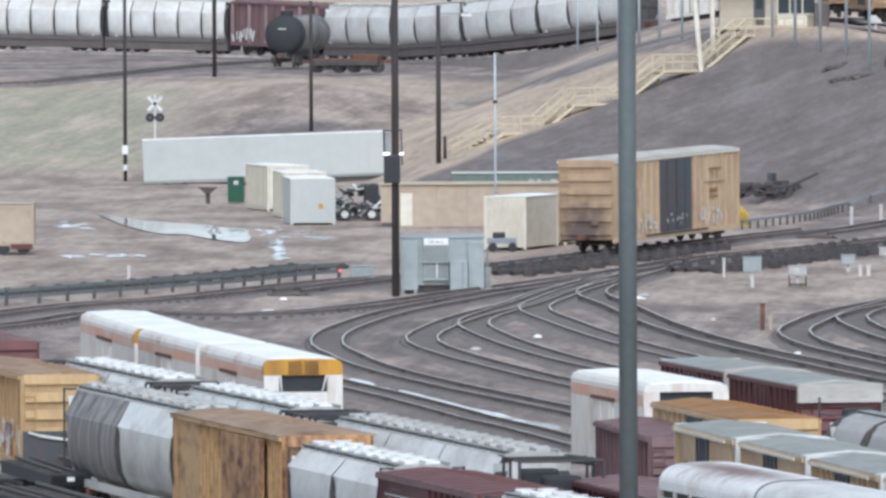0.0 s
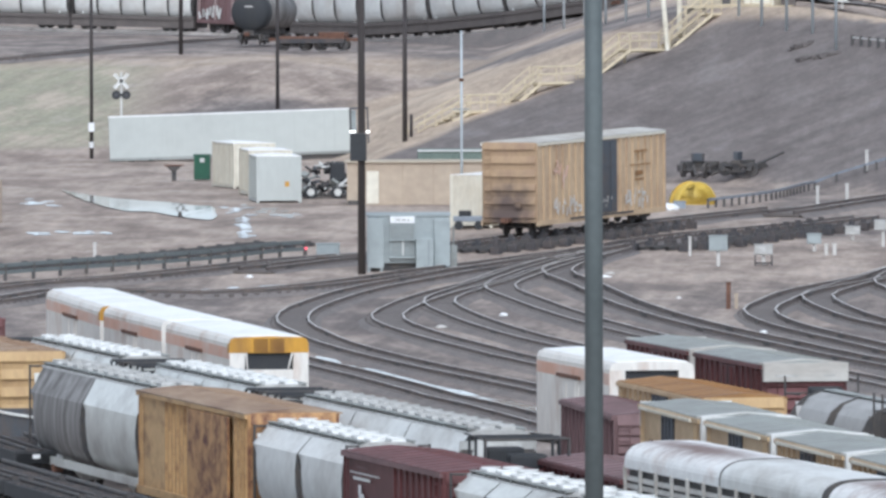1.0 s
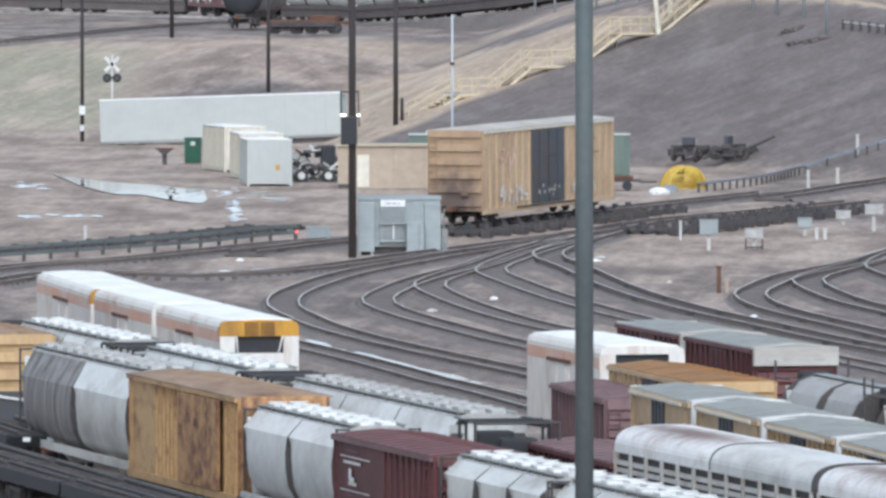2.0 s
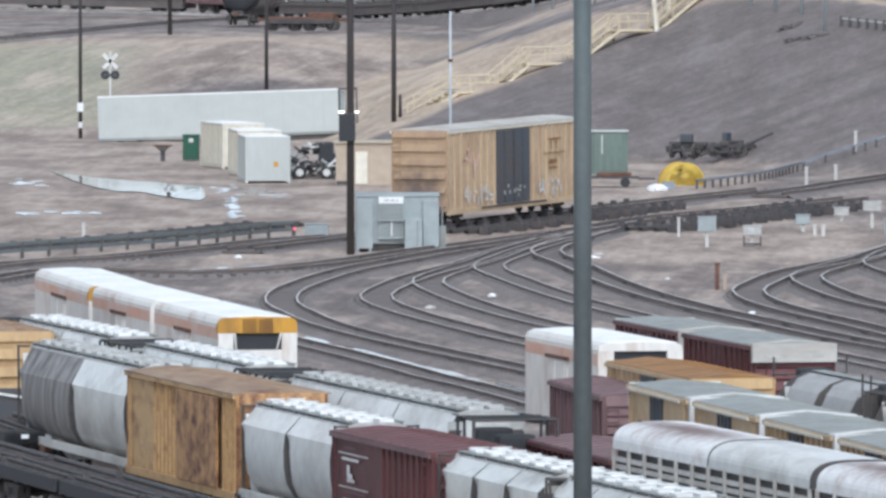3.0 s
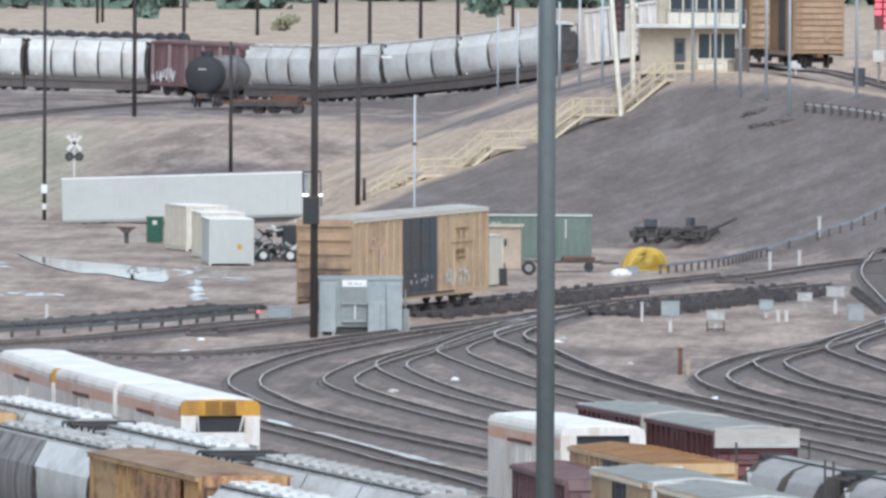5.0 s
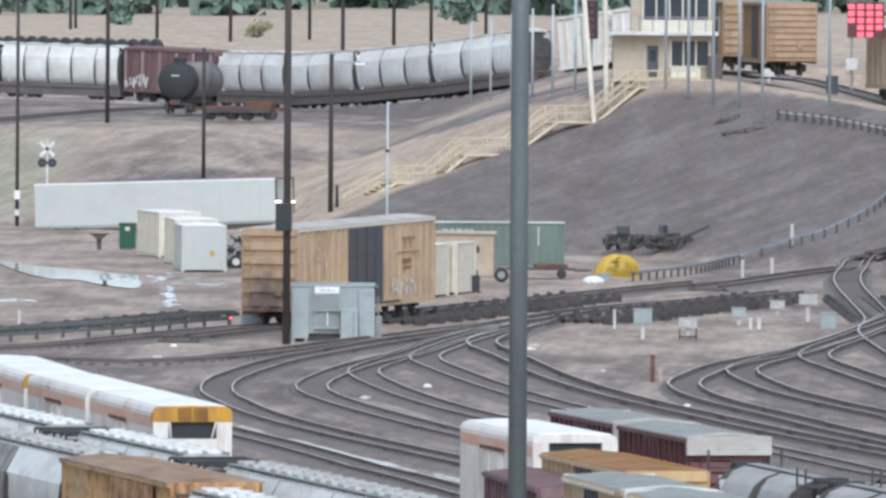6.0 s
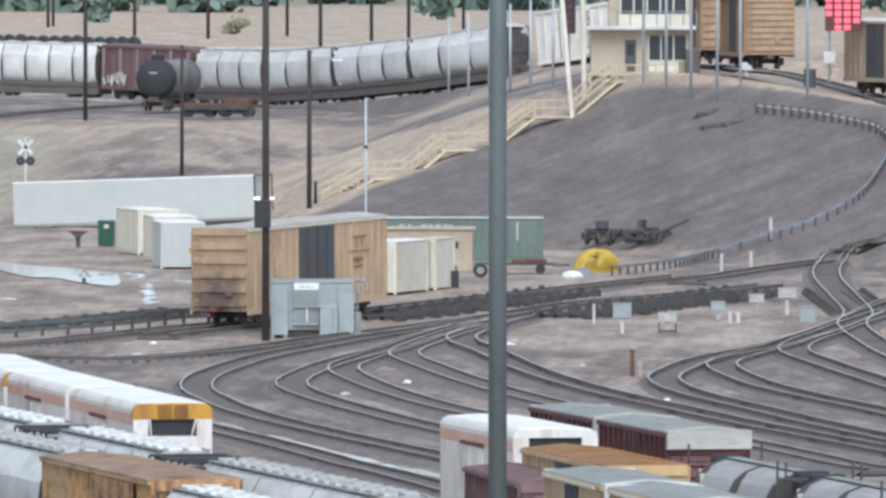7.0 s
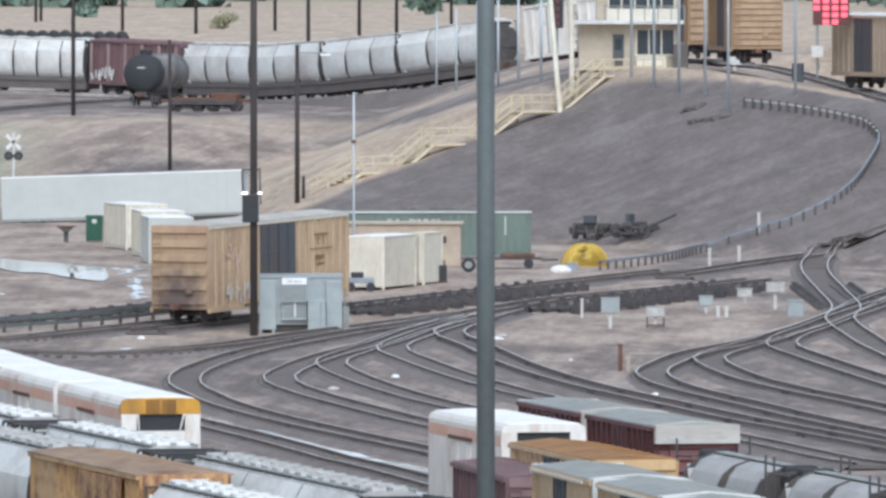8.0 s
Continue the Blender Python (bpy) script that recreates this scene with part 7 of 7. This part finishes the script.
rng = random.Random(4)
for x0, x1, n in ((-7.2, -3.2, 24), (3.2, 7.0, 24), (-1.7, 1.9, 12)):
    for k in range(n):
        a = rng.choice((-14, -6, 0, 5, 10, 78, 95))
        w, hh = rng.uniform(0.08, 0.16), rng.uniform(0.12, 0.25) if abs(x0) < 2 else rng.uniform(0.25, 0.55)
        part("graffiti_bar", slab(bmesh.new(), -w / 2, w / 2, 0.0, 0.012, -hh / 2, hh / 2), M_PALEROOF if abs(x0) < 2 else M_FARGREY, rolling, "faded pale graffiti stroke").matrix_basis = pose(rng.uniform(x0, x1), 1.66 if abs(x0) < 2 else 1.615, rng.uniform(1.15, 1.8), 0, a, 0)
for k in range(9):
    a = rng.choice((-30, -10, 15, 40, 80))
    part("graffiti_bar", slab(bmesh.new(), -0.06, 0.06, 0.0, 0.012, -0.35, 0.35), M_ORANGE, rolling, "faded red graffiti stroke").matrix_basis = pose(rng.uniform(5.0, 7.2), 1.615, rng.uniform(2.8, 3.7), 0, a, 0)
for x, z, w, hh in ((-5.6, 4.05, 1.9, 0.1), (-5.2, 3.75, 0.1, 0.5), (-5.9, 3.75, 0.1, 0.5), (-5.6, 3.3, 3.0, 0.07), (-5.4, 2.85, 1.1, 0.24), (-5.4, 2.5, 1.2, 0.12)):
    part("lettering", slab(bmesh.new(), -w / 2, w / 2, 0.0, 0.012, -hh / 2, hh / 2), M_BROWNROOF, rolling, "worn brown lettering bar").matrix_basis = pose(x, 1.617, z)


ROLL = [(0.0, 3.632, 651.933), (0.5, 2.559, 649.280), (1.0, 1.344, 646.274), (1.5, 0.049, 643.074), (3.0, -2.794, 636.045), (3.5, -3.698, 633.808), (4.0, -4.466, 631.909), (4.5, -5.115, 630.305), (6.0, -7.168, 625.229), (6.5, -7.873, 623.485), (7.0, -8.602, 621.683), (7.5, -9.272, 620.028), (8.0, -9.965, 618.314)]  # seconds, x, y of the rolling boxcar


def motions():
    walk(rolling, [(t, pose(x, y, roll_z(y), 0, ROLL_PITCH, -112.02)) for t, x, y in ROLL])
    gone = np.concatenate([[0], np.cumsum([math.dist(a[1:], b[1:]) for a, b in zip(ROLL, ROLL[1:])])])
    for truck in rolling.children:
        for wheel in truck.children:
            if not wheel.name.startswith("wheel"):
                continue
            q, y = wheel.matrix_basis.translation.x, wheel.matrix_basis.translation.y
            walk(wheel, [(t, pose(q, y, 0.46, 0, math.degrees(float(np.interp(t, [r[0] for r in ROLL], gone)) / 0.46), 0))
                         for t in np.linspace(0.0, 8.0, 81).tolist()])


motions()
